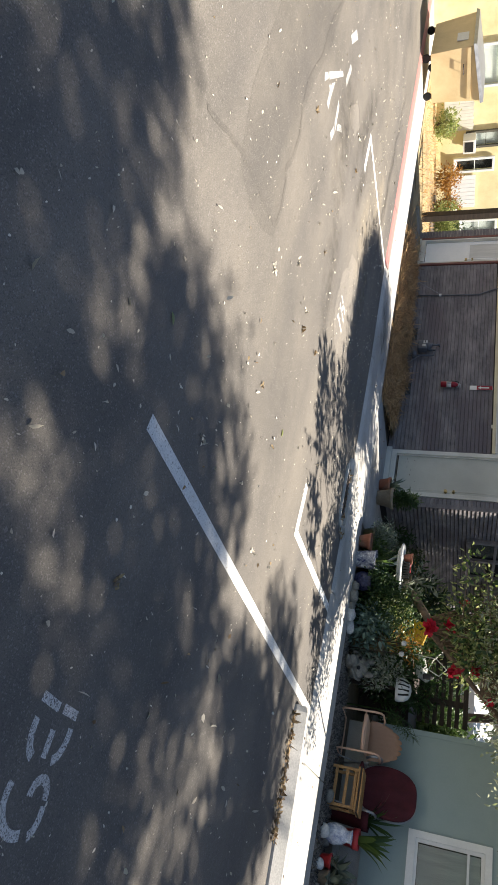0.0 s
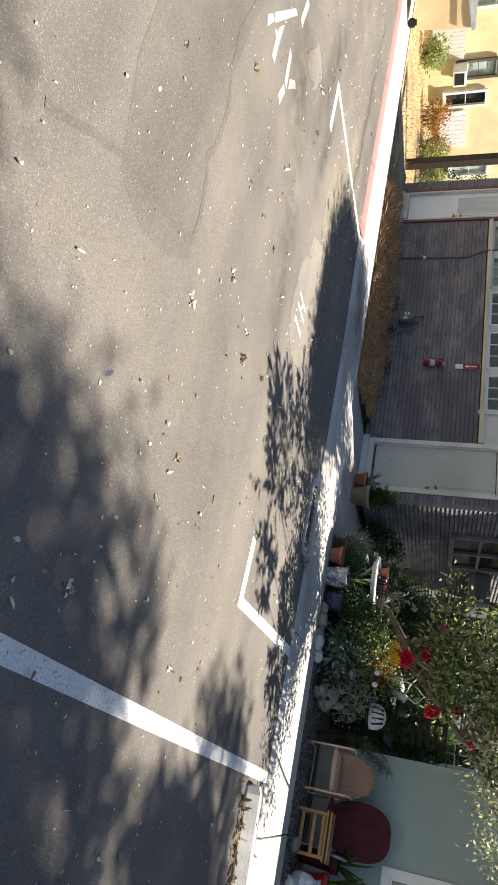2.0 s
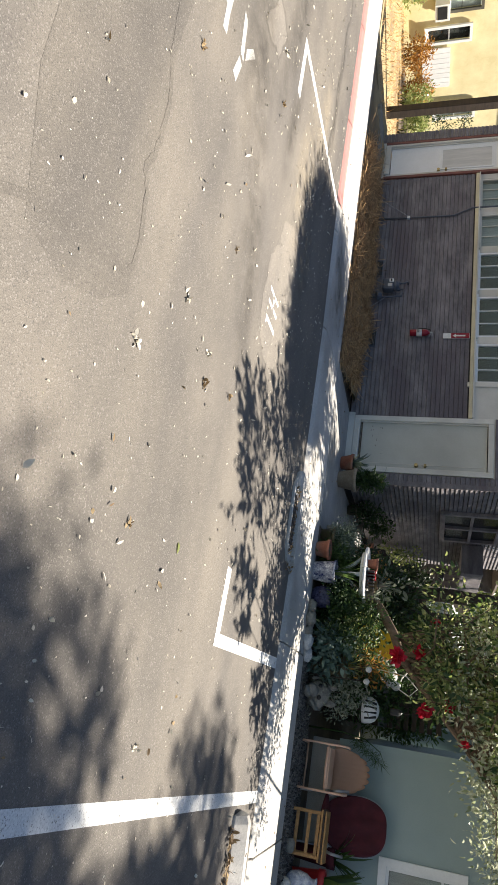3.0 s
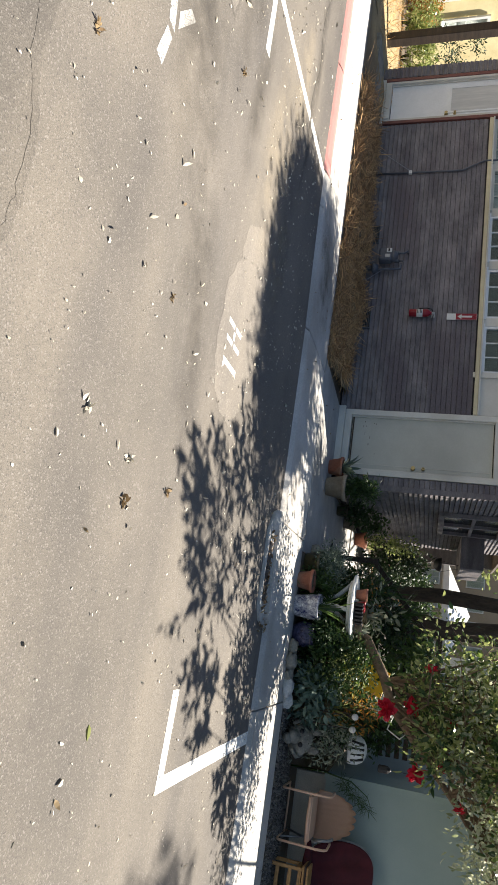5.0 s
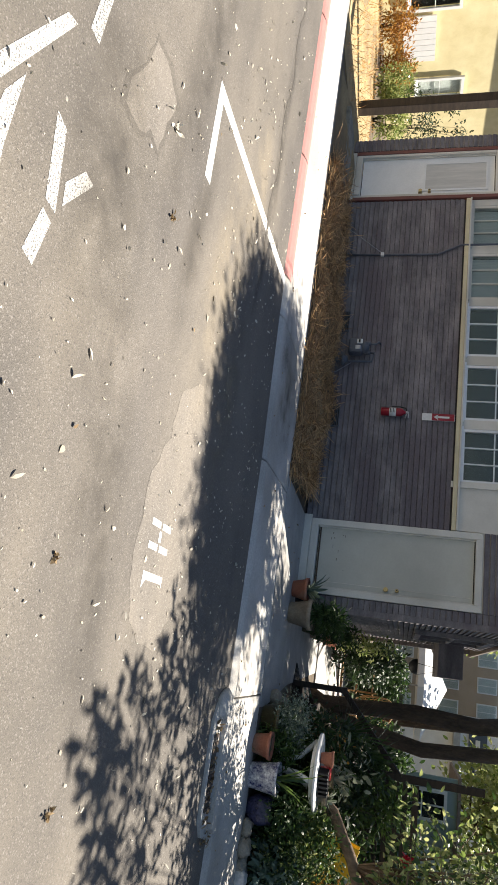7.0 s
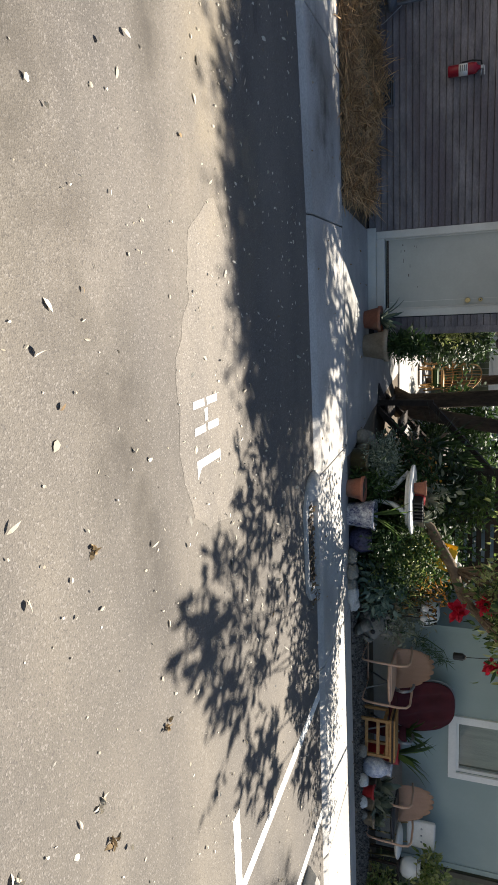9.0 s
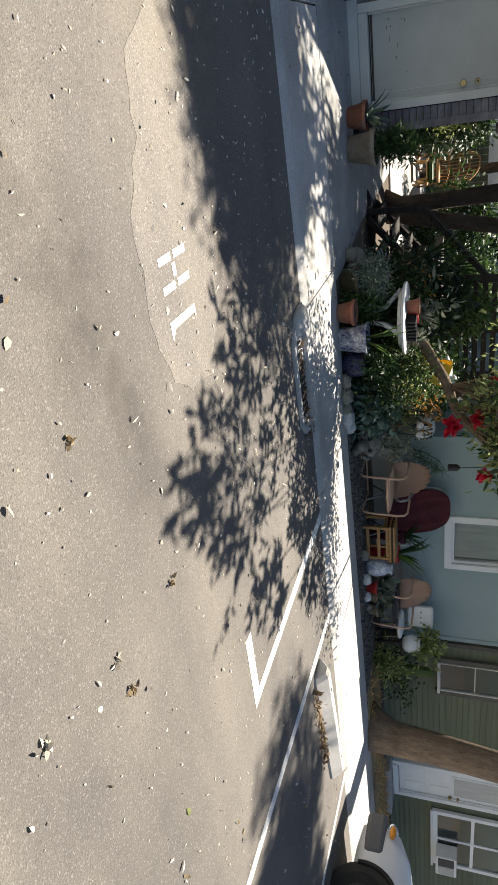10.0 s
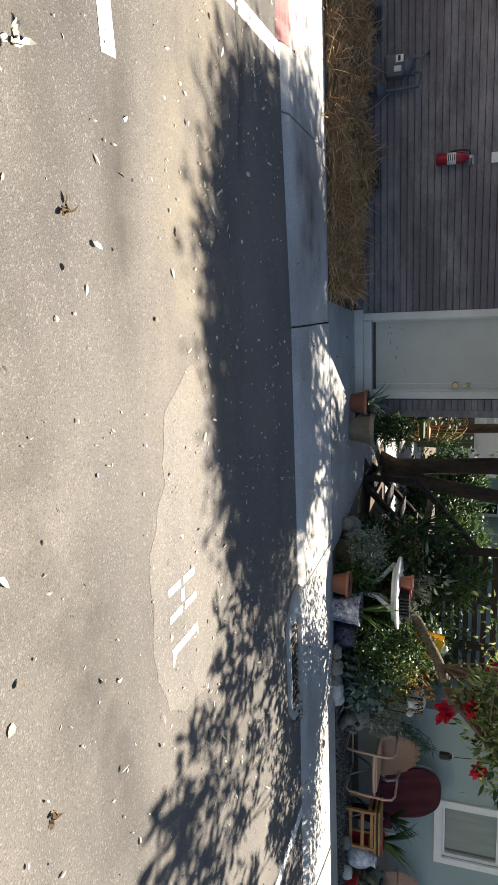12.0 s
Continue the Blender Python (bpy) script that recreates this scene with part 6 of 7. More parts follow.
for i, (x, y, s) in enumerate(((-7.4, 4.81, 1.0), (-7.85, 4.62, 1.1), (-5.38, 4.39, 0.9), (-4.49, 3.78, 1.0), (-4.17, 4.3, 1.0), (-4.39, 4.27, 0.9), (-4.34, 4.8, 0.9), (-3.9, 3.3, 1.0), (-6.0, 3.2, 0.9), (-2.0, 3.0, 1.0), (-3.0, 3.7, 0.8), (0.1, 1.9, 1.1), (-0.9, 2.6, 0.9), (-1.9, 4.4, 0.8))):
    r2 = np.random.default_rng(300 + i)
    t = thing("leaf_cluster", (x, y, 0.0), "curled dry leaf cluster lying on the asphalt", "dead leaves", group="curled leaves on the asphalt")
    k = 9
    part("leaves", blades_mesh("leaves", r2.normal(size=(k, 3)) * [0.014, 0.014, 0.0] * s + [0, 0, 0.006], r2.normal(size=(k, 3)) * [1, 1, 0.3] + [0, 0, 0.35], r2.normal(size=(k, 3)) + [0, 0, 0.6], 0.042 * s * r2.uniform(0.6, 1.2, k), 0.022 * s, 0.4), (LEAF_DEAD, LEAF_PALE)[i % 2], t)
for i, (x, y) in enumerate(((-3.1, 4.42), (-2.3, 2.2))):
    t = thing("fallen_leaf", (x, y, 0.003), "single yellow-green fallen leaf on asphalt", "leaf", rz=40 * i)
    part("blade", blades_mesh("blade", np.array([[0, 0, 0.0]]), np.array([[1, 0.2, 0.08]]), np.array([[0, 0, 1.0]]), 0.08, 0.035, 0.1), LEAF_BRIGHT, t)

# ---- kerb drain and parking stop ----
drain = thing("storm_drain", (-4.2, 7.70, 0.0), "concrete storm drain with a rusted iron grate", "drain")
part("apron", slab([(-0.6, 0.0), (-0.5, -0.28), (-0.36, -0.38), (0.36, -0.38), (0.48, -0.28), (0.56, 0.0)], -0.03, 0.022), CONCRETE, drain)
part("hood", slab([(-0.5, -0.005), (-0.44, -0.12), (0.44, -0.12), (0.5, -0.005)], 0.01, 0.06), CONCRETE, drain)
part("cheek", lump((0.13, 0.2, 0.06), 7, 0.12, 2, (-0.48, -0.1, 0.02)), CONCRETE, drain, "worn concrete cheek")
# No hole is cut: a black slab gives the shaded depth under the bars.
part("pit", box(-0.26, 0.3, -0.31, -0.17, 0.0, 0.0245), BLACK_PLASTIC, drain, "black slab for the shade in the pit")
for i in range(10):
    part("grate_bar", box(-0.26 + i * 0.0595, -0.237 + i * 0.0595, -0.31, -0.17, 0.024, 0.031), GRATE_IRON, drain)
stop = thing("parking_stop", (-0.45, 7.02, 0.0), "grey concrete parking stop in the stall", "parking stop", rz=5)
bm = bmesh.new()
prof = [(-0.15, 0.0), (-0.145, 0.025), (-0.045, 0.12), (0.045, 0.12), (0.145, 0.025), (0.15, 0.0)]
ends = [[bm.verts.new((x, y, z if z == 0 else z)) for y, z in prof] for x in (-0.9, -0.84, 0.84, 0.9)]
for v in ends[0] + ends[3]:
    v.co.y *= 0.8
    v.co.z *= 0.82
for a, b in zip(ends, ends[1:]):
    for k in range(6):
        bm.faces.new((a[k], a[(k + 1) % 6], b[(k + 1) % 6], b[k]))
bm.faces.new(ends[0][::-1])
bm.faces.new(ends[3])
bmesh.ops.recalc_face_normals(bm, faces=bm.faces[:])
part("block", bm, CONCRETE, stop)
for x in (-0.6, 0.6):
    part("anchor_pin", lathe([(0.018, 0.1), (0.018, 0.122), (0.005, 0.124)], 10, centre=(x, 0)), GRATE_IRON, stop)

# ---- parked car ----
car = thing("car", (1.62, 6.35, 0.0), "white parked car with grey bumper and black tyres", "car")


def car_body():
    """Sections along the length (y), front at the positive end; the left flank is x = 0."""
    secs = [(0.98, 0.36, 0.60, 0.10, 1.55), (0.9, 0.26, 0.70, 0.03, 1.63), (0.6, 0.22, 0.84, 0.0, 1.66), (0.0, 0.2, 0.95, -0.01, 1.67), (-0.5, 0.2, 1.0, -0.01, 1.67), (-1.0, 0.2, 1.02, -0.01, 1.67), (-2.6, 0.2, 1.04, -0.01, 1.67), (-3.3, 0.3, 1.0, 0.04, 1.62)]
    bm = bmesh.new()
    rings = []
    for y, z0, z1, x0, x1 in secs:
        w = x1 - x0
        rings.append([bm.verts.new(p) for p in ((x0 + 0.04, y, z0), (x0, y, z0 + 0.12), (x0, y, z1 - 0.2), (x0 + 0.05, y, z1 - 0.08), (x0 + 0.16, y, z1), (x0 + w / 2, y, z1 + 0.03), (x1 - 0.16, y, z1), (x1 - 0.05, y, z1 - 0.08), (x1, y, z1 - 0.2), (x1, y, z0 + 0.12), (x1 - 0.04, y, z0))])
    for a, b in zip(rings, rings[1:]):
        for k in range(11):
            bm.faces.new((a[k], a[(k + 1) % 11], b[(k + 1) % 11], b[k])).smooth = True
    bm.faces.new(rings[0][::-1])
    bm.faces.new(rings[-1])
    bmesh.ops.recalc_face_normals(bm, faces=bm.faces[:])
    return bm


part("body", car_body(), CAR_PAINT, car)
cabin = bmesh.new()
rows = [[cabin.verts.new((x, y, z)) for x, y in o] for z, o in ((0.98, [(0.06, -0.55), (1.6, -0.55), (1.6, -3.1), (0.06, -3.1)]), (1.42, [(0.22, -1.25), (1.44, -1.25), (1.44, -2.8), (0.22, -2.8)]))]
for k in range(4):
    cabin.faces.new((rows[0][k], rows[0][(k + 1) % 4], rows[1][(k + 1) % 4], rows[1][k]))
cabin.faces.new(rows[1])
bmesh.ops.recalc_face_normals(cabin, faces=cabin.faces[:])
part("cabin", cabin, BLACK_PLASTIC, car, "dark glazed cabin")
part("bumper", box(-0.015, 1.68, 0.55, 1.05, 0.3, 0.54, 0.05), BUMPER_GREY, car, "grey bumper")
part("side_marker", lump((0.025, 0.085, 0.04), 130, 0.05, 2, (-0.01, 0.83, 0.62)), AMBER, car, "amber side marker lens")
part("headlight", lump((0.2, 0.05, 0.07), 131, 0.05, 2, (0.25, 0.97, 0.6)), GLASS, car)
part("wheel_well", tube([(-0.014, 0.0, 0.345), (0.03, 0.0, 0.345)], [0.42, 0.42], 32), BLACK_PLASTIC, car, "dark wheel well")
part("arch", tube([(-0.012, 0.42 * math.cos(radians(a)) + 0.0, 0.34 + 0.42 * math.sin(radians(a))) for a in range(-10, 191, 12)], 0.03, 6), BLACK_PLASTIC, car, "dark wheel arch lip")
for wy in (0.0, -2.55):
    for wx in (0.08, 1.58):
        wheel = part("wheel", tube([(wx - 0.1, wy, 0.335), (wx - 0.085, wy, 0.335), (wx + 0.085, wy, 0.335), (wx + 0.1, wy, 0.335)], [0.31, 0.335, 0.335, 0.31], 32), RUBBER, car, "black tyre")
        part("rim", tube([(wx - 0.108, wy, 0.335), (wx - 0.095, wy, 0.335)], [0.17, 0.2], 24), RIM_DARK, wheel, "dark steel rim")
        for k in range(8):
            a = 2 * math.pi * k / 8
            part("rim_hole", tube([(wx - 0.113, wy + 0.12 * math.cos(a), 0.335 + 0.12 * math.sin(a)), (wx - 0.107, wy + 0.12 * math.cos(a), 0.335 + 0.12 * math.sin(a))], 0.022, 8), BLACK_PLASTIC, wheel)

# ---- trees ----


def tree(name, loc, trunks, lobes, label, seed, per, leaf, bark, leaf_mat, limbs=40, spread=0.2, gap=-0.12, grain=2.1, slant=(0.0, 0.0)):
    rng = np.random.default_rng(seed)
    t = thing(name, loc, label, "tree")
    for pts, rad in trunks:
        part("trunk", tube([(p[0] - loc[0], p[1] - loc[1], p[2] - loc[2]) for p in pts], rad, 12), bark, t)
    pts = []
    for centre, radius, clumps in lobes:
        c, want = np.array(centre) - np.array(loc), len(pts) + clumps
        while len(pts) < want:
            p = rng.uniform(-1, 1, 3)
            d = np.linalg.norm(p)
            q = p * np.array(radius)
            if 0.2 < d < 1.0 and noise.noise(Vector(((q[0] - slant[0] * q[2]) * grain, (q[1] - slant[1] * q[2]) * grain, q[2] * grain * 0.15)) + Vector((seed, 0, 0))) > gap:
                pts.append(c + q)
    tops = [np.array(q[0][-1]) - np.array(loc) for q in trunks]
    bm = bmesh.new()
    near = sorted(pts, key=lambda p: min(np.linalg.norm(p - s) for s in tops))
    for i in range(limbs):
        e = near[i * len(near) // (limbs * 2)]
        s = min(tops, key=lambda q: np.linalg.norm(e - q))
        tube([s, s * 0.6 + e * 0.4 + rng.normal(size=3) * 0.2, s * 0.25 + e * 0.75 + rng.normal(size=3) * 0.15, e], [0.045, 0.03, 0.018, 0.008], 5, bm)
    part("limbs", bm, bark, t)
    part("crown", foliage_mesh("crown", pts, rng, per, spread, leaf[0], leaf[1]), leaf_mat, t)
    return t


tree("garden_tree", (-4.6, 13.0, 0.03), [
    ([(-4.6, 13.0, -0.05), (-4.52, 13.0, 0.25), (-4.55, 13.0, 0.8), (-4.6, 12.95, 1.7), (-4.55, 12.9, 2.6), (-4.9, 12.4, 4.2)], [0.2, 0.14, 0.12, 0.125, 0.12, 0.1]),
    ([(-4.45, 13.0, -0.05), (-4.38, 13.0, 0.3), (-4.25, 13.0, 0.9), (-4.1, 13.0, 1.8), (-4.2, 12.9, 3.0), (-4.0, 12.2, 4.3)], [0.17, 0.13, 0.11, 0.11, 0.1, 0.08]),
    ([(-4.05, 18.7, -0.05), (-4.08, 18.7, 0.8), (-4.12, 18.7, 1.8), (-4.2, 18.4, 3.0), (-4.3, 17.4, 4.6)], [0.13, 0.12, 0.11, 0.1, 0.07]),
], [((-4.45, 10.92, 6.8), (1.85, 0.76, 1.0), 640), ((-5.62, 12.05, 6.8), (0.95, 0.75, 0.6), 150), ((-4.3, 12.2, 6.6), (1.3, 0.8, 0.8), 24), ((-2.7, 13.75, 6.8), (1.05, 1.2, 0.7), 170), ((-3.9, 15.0, 6.8), (1.4, 1.3, 0.8), 240)], "dark multi-trunked garden tree beside the path", 401, 60, (0.11, 0.045), BARK, LEAF_MID, 44, 0.17, -0.2, 1.2)
tree("street_tree", (2.4, 9.15, 0.03), [
    ([(2.4, 9.15, -0.05), (2.44, 9.13, 0.12), (2.48, 9.08, 0.4), (2.5, 9.05, 1.0), (2.58, 8.95, 2.2), (2.75, 8.9, 4.0), (3.2, 9.0, 7.0), (4.0, 9.1, 10.0), (4.6, 9.2, 12.3)], [0.42, 0.31, 0.25, 0.23, 0.21, 0.2, 0.18, 0.14, 0.09]),
], [((5.0, 9.14, 13.0), (3.7, 2.4, 0.9), 900), ((4.57, 12.5, 13.0), (2.3, 1.05, 0.8), 240), ((1.59, 7.84, 13.0), (1.5, 1.0, 0.8), 130), ((0.19, 6.99, 13.0), (0.9, 0.7, 0.6), 40), ((8.5, 11.0, 12.6), (2.6, 2.2, 1.0), 240), ((2.7, 10.1, 12.6), (1.6, 1.0, 0.4), 100), ((3.5, 12.9, 12.9), (1.5, 0.9, 0.4), 110)], "brown-barked tall tree leaning over the parking stalls", 402, 30, (0.14, 0.06), BARK_LIGHT, LEAF_MID, 40, 0.11, 0.0, 2.4, (0.32, 0.55))

# yucca and spiky plants behind the table
for i, (x, y, z, L, n) in enumerate(((-4.35, 10.7, 0.75, 0.65, 44), (-4.1, 11.0, 1.0, 0.6, 40), (-3.75, 10.9, 0.55, 0.55, 36))):
    t = thing("yucca", (x, y, 0.02), "spiky dark green yucca on a bare stem", "yucca", rz=i * 70)
    part("stem", tube([(0, 0, -0.02), (0.03, 0, z * 0.5), (0, 0, z)], [0.05, 0.045, 0.04], 8), BARK, t)
    ob = part("leaves", rosette_mesh("leaves", np.random.default_rng(500 + i), n, L, 0.035, (-20, 85), 4, 0.35), LEAF_DARK, t)
    ob.location.z = z

# ---- deck with railing and stairs beside the teal house ----
deck = thing("wooden_deck", (-3.1, 11.1, 0.0), "dark brown wooden deck with slatted railing and stairs", "deck")
part("platform", box(-0.82, 0.85, 0.05, 2.4, 0.74, 0.84), DARK_WOOD, deck)
part("skirt_board", box(-0.82, 0.85, 0.055, 0.09, 0.0, 0.735), DARK_WOOD, deck)
for x, top in ((-0.86, 2.5), (-0.2, 1.72), (0.45, 1.72)):
    part("post", box(x, x + 0.085, -0.04, 0.045, -0.02, top, 0.006), DARK_WOOD, deck)
for z in (0.98, 1.66):
    part("rail", box(-0.77, 0.85, -0.06, -0.042, z, z + 0.075, 0.004), DARK_WOOD, deck)
for i in range(5):
    part("slat", box(-0.77, 0.85, -0.038, -0.02, 1.1 + i * 0.11, 1.165 + i * 0.11), DARK_WOOD, deck)
for y in (0.0, 0.9):
    part("stringer", tube([(-1.7, y, 0.0), (-0.84, y, 0.76)], 0.05, 4, smooth=False), DARK_WOOD, deck)
part("handrail", tube([(-1.72, 0.0, 0.72), (-0.82, 0.0, 1.5)], 0.045, 4, smooth=False), DARK_WOOD, deck)
part("newel", box(-1.76, -1.69, -0.035, 0.035, -0.02, 0.76), DARK_WOOD, deck)
for i in range(4):
    part("tread", box(-1.7 + i * 0.22, -1.45 + i * 0.22, 0.04, 0.86, 0.13 + i * 0.17, 0.165 + i * 0.17), DARK_WOOD, deck)
mat = thing("door_mat", (-4.78, 11.45, 0.04), "dark rubber mat on the path", "mat", rz=62)
part("mat", box(-0.38, 0.38, -0.14, 0.14, 0.001, 0.014, 0.004), BLACK_PLASTIC, mat)
for i in range(8):
    part("rib", box(-0.36 + i * 0.095, -0.33 + i * 0.095, -0.125, 0.125, 0.0145, 0.021), RUBBER, mat)

# ---- rattan chair, pot and clutter in the yard ----
rat = thing("rattan_chair", (-4.22, 18.0, 0.06), "honey-coloured rattan barrel chair in the sunlit yard", "chair", rz=15)
part("seat", lathe([(0.27, 0.4), (0.29, 0.42), (0.29, 0.45), (0.01, 0.46)], 20), RATTAN, rat)
for k in range(4):
    a = radians(45 + 90 * k)
    part("leg", tube([(0.27 * math.cos(a), 0.27 * math.sin(a), 0.0), (0.22 * math.cos(a), 0.22 * math.sin(a), 0.41)], 0.018, 7), RATTAN, rat)
for k in range(15):
    a = radians(0 + 180 * k / 14)
    top = 0.72 + 0.55 * math.sin(a) ** 0.8
    part("rib", tube([(0.28 * math.cos(a), 0.28 * math.sin(a) * 0.9, 0.43), (0.36 * math.cos(a), 0.34 * math.sin(a), 0.43 + (top - 0.43) * 0.5), (0.34 * math.cos(a), 0.36 * math.sin(a), top)], 0.009, 5), RATTAN, rat)
for q in (0.25, 0.5, 0.75, 1.0):
    part("hoop", tube([((0.28 + 0.08 * math.sin(q * 2)) * math.cos(radians(b)), (0.28 + 0.08 * math.sin(q * 2)) * math.sin(radians(b)), 0.43 + (0.72 + 0.55 * math.sin(radians(b)) ** 0.8 - 0.43) * q) for b in range(0, 181, 12)], 0.011 if q < 1 else 0.018, 5), RATTAN, rat)
ott = thing("rattan_stool", (-4.42, 16.9, 0.06), "low rattan stool with a green cushion in the yard", "stool")
part("cushion", box(-0.2, 0.2, -0.2, 0.2, 0.3, 0.4, 0.04), LEAF_DARK, ott, "green cushion")
part("top", box(-0.23, 0.23, -0.23, 0.23, 0.27, 0.3, 0.01), RATTAN, ott)
for x in (-0.2, 0.2):
    for y in (-0.2, 0.2):
        part("leg", tube([(x, y, 0.0), (x * 0.9, y * 0.9, 0.28)], 0.018, 6), RATTAN, ott)
    part("hoop", tube([(x, -0.2, 0.06), (x, 0.0, 0.2), (x, 0.2, 0.06)], 0.012, 5), RATTAN, ott)
potted("yard_plant", (-5.55, 12.3, 0.04), 0.12, 0.2, STONE_POT, "potted leafy plant along the house wall", ("bush", (0.3, 0.4, 0.5), (0.08, 0.03), 26, 18), LEAF_DARK, 62)
potted("yard_plant", (-5.58, 11.4, 0.04), 0.11, 0.18, GREEN_GLAZE, "potted leafy plant along the house wall", ("bush", (0.25, 0.4, 0.35), (0.09, 0.025), 24, 18), LEAF_DARK, 63)
potted("yard_plant", (-5.55, 14.0, 0.06), 0.16, 0.22, TERRACOTTA, "potted bright green plant in the yard", ("bush", (0.3, 0.5, 0.9), (0.08, 0.04), 26, 14), LEAF_BRIGHT, 64)
basket = thing("hanging_basket", (-5.3, 14.4, 1.55), "dark hanging basket on thin wires", "hanging basket")
part("bowl", lathe([(0.05, 0.0), (0.11, 0.05), (0.14, 0.14), (0.13, 0.15), (0.01, 0.12)], 14), BLACK_PLASTIC, basket)
for k in range(3):
    a = 2 * math.pi * k / 3
    part("wire", tube([(0.13 * math.cos(a), 0.13 * math.sin(a), 0.14), (0, 0, 0.6)], 0.004, 4), BLACK_PLASTIC, basket)
part("hook", tube([(0, 0, 0.6), (-0.1, 0, 0.75), (-0.25, 0, 0.6)], 0.005, 4), BLACK_PLASTIC, basket)
screen = thing("garden_screen", (-5.4, 20.2, 0.0), "grey-green board fence across the back of the yard", "fence")
for i in range(14):
    part("board", box(i * 0.15, i * 0.15 + 0.142, 0, 0.03, 0, 1.5), OLIVE, screen)
part("cap_rail", box(-0.02, 2.1, -0.03, 0.06, 1.551, 1.6), WHITE_PAINT, screen)
shelf = thing("yard_shelf", (-5.05, 17.6, 0.06), "low wooden shelf with odd pots in the yard", "shelf")
for z in (0.05, 0.4, 0.75):
    part("board", box(-0.45, 0.45, -0.15, 0.15, z, z + 0.03), CHAIR_WOOD, shelf)
for x in (-0.45, 0.42):
    part("side", box(x - 0.03, x, -0.15, 0.15, 0, 0.9), CHAIR_WOOD, shelf)

# ---- beyond the yard ----
umb = thing("patio_umbrella", (-4.9, 23.0, 0.0), "white patio umbrella, open, behind the yard", "umbrella")
cv = bmesh.new()
apex = cv.verts.new((0, 0, 2.75))
ring = [cv.verts.new((1.5 * math.cos(a), 1.5 * math.sin(a), 2.05)) for a in (2 * math.pi * k / 8 for k in range(8))]
low = [cv.verts.new((1.5 * math.cos(a), 1.5 * math.sin(a), 1.88)) for a in (2 * math.pi * k / 8 for k in range(8))]
for k in range(8):
    cv.faces.new((apex, ring[k], ring[(k + 1) % 8]))
    cv.faces.new((ring[k], low[k], low[(k + 1) % 8], ring[(k + 1) % 8]))
part("canopy", cv, PLASTIC_WHITE, umb)
part("pole", tube([(0, 0, 0), (0, 0, 2.74)], 0.025, 8), METAL_GREY, umb)
far = thing("apartment_building", (0, 0, 0), "tan apartment block with rows of windows far behind", "building")
fw = part("wall", box(-14, -3.0, 40, 50, -0.06, 7.0), surface("tan_stucco", (0.36, 0.3, 0.22), (0.42, 0.35, 0.27), 1, 0.85, 0.1), far)
for i in range(8):
    for z in (1.0, 3.4, 5.3):
        w = part("window", box(-13.4 + i * 1.3, -12.6 + i * 1.3, 39.93, 39.99, z, z + 1.0), WHITE_PAINT, far)
        part("pane", box(-13.34 + i * 1.3, -13.02 + i * 1.3, 39.9, 39.925, z + 0.06, z + 0.94), GLASS, w)
        part("pane", box(-12.98 + i * 1.3, -12.66 + i * 1.3, 39.9, 39.925, z + 0.06, z + 0.94), GLASS, w)
store = thing("white_storefront", (0, 0, 0), "bright white commercial building with a blue-grey sign", "building")
part("wall", box(-3.6, 14, 36, 46, -0.06, 6.2), WHITE_PAINT, store)
part("awning", box(-3.6, 4, 35.5, 35.98, 3.9, 4.2), METAL_GREY, store)
part("sign_board", box(-3.2, -1.0, 35.9, 35.98, 4.6, 5.4), surface("slate_sign", (0.05, 0.07, 0.1), (0.07, 0.09, 0.12), 3, 0.5, 0), store, "dark slate sign board")
part("sign_mark", box(-2.8, -1.4, 35.86, 35.895, 4.9, 5.1), PLASTIC_WHITE, store)
for i, (x, y, s) in enumerate(((-8.5, 26, 1.0), (-1.5, 24, 1.2), (1.5, 22, 1.1), (-11.5, 30, 1.3), (5, 28, 1.3))):
    tree("far_tree", (x, y, 0.0), [([(x, y, -0.05), (x + 0.1, y, 1.5), (x, y, 3.0 * s)], [0.16, 0.13, 0.1])], [((x, y, 4.2 * s), (1.9 * s, 1.7 * s, 1.9 * s), 150)], "sunlit green tree beyond the yard", 420 + i, 40, (0.22, 0.12), BARK, LEAF_BRIGHT, 16, 0.32)
shrub("back_shrub", (-3.2, 16.0, 0.02), (2.2, 1.0, 1.6), (0.12, 0.05), LEAF_DARK, "tall dark shrub behind the deck", 71, 130, 34, spread=0.12)
shrub("back_shrub", (-2.7, 14.2, 0.02), (1.1, 0.9, 1.8), (0.12, 0.04), LEAF_MID, "tall green shrub behind the railing", 72, 110, 30, spread=0.12)

cot = thing("pale_cottage", (0, 0, 0), "pale blue-grey cottage with a white sash window behind the garden", "house")
part("wall", box(-3.25, -1.9, 17.4, 17.5, -0.05, 2.7), TEAL, cot)
window(cot, -3.0, -2.4, 1.5, 2.5, 17.33, WHITE_PAINT, 0.06, 2, 2, back=DARK_ROOM, muntin=0.03, behind=0.045)
part("roof", slab([(-3.3, 17.25), (-1.7, 17.25), (-1.7, 20), (-3.3, 20)], 2.7, 2.76), ROOF, cot)

shrub("back_shrub", (-5.3, 15.6, 0.05), (0.7, 1.6, 1.3), (0.11, 0.04), LEAF_SHADED, "dark shrub along the side of the grey house", 73, 90, 26, spread=0.1)
shrub("back_shrub", (-5.0, 19.6, 0.0), (1.6, 0.7, 1.5), (0.12, 0.05), LEAF_DARK, "dark shrub before the board fence", 74, 90, 26, spread=0.1)

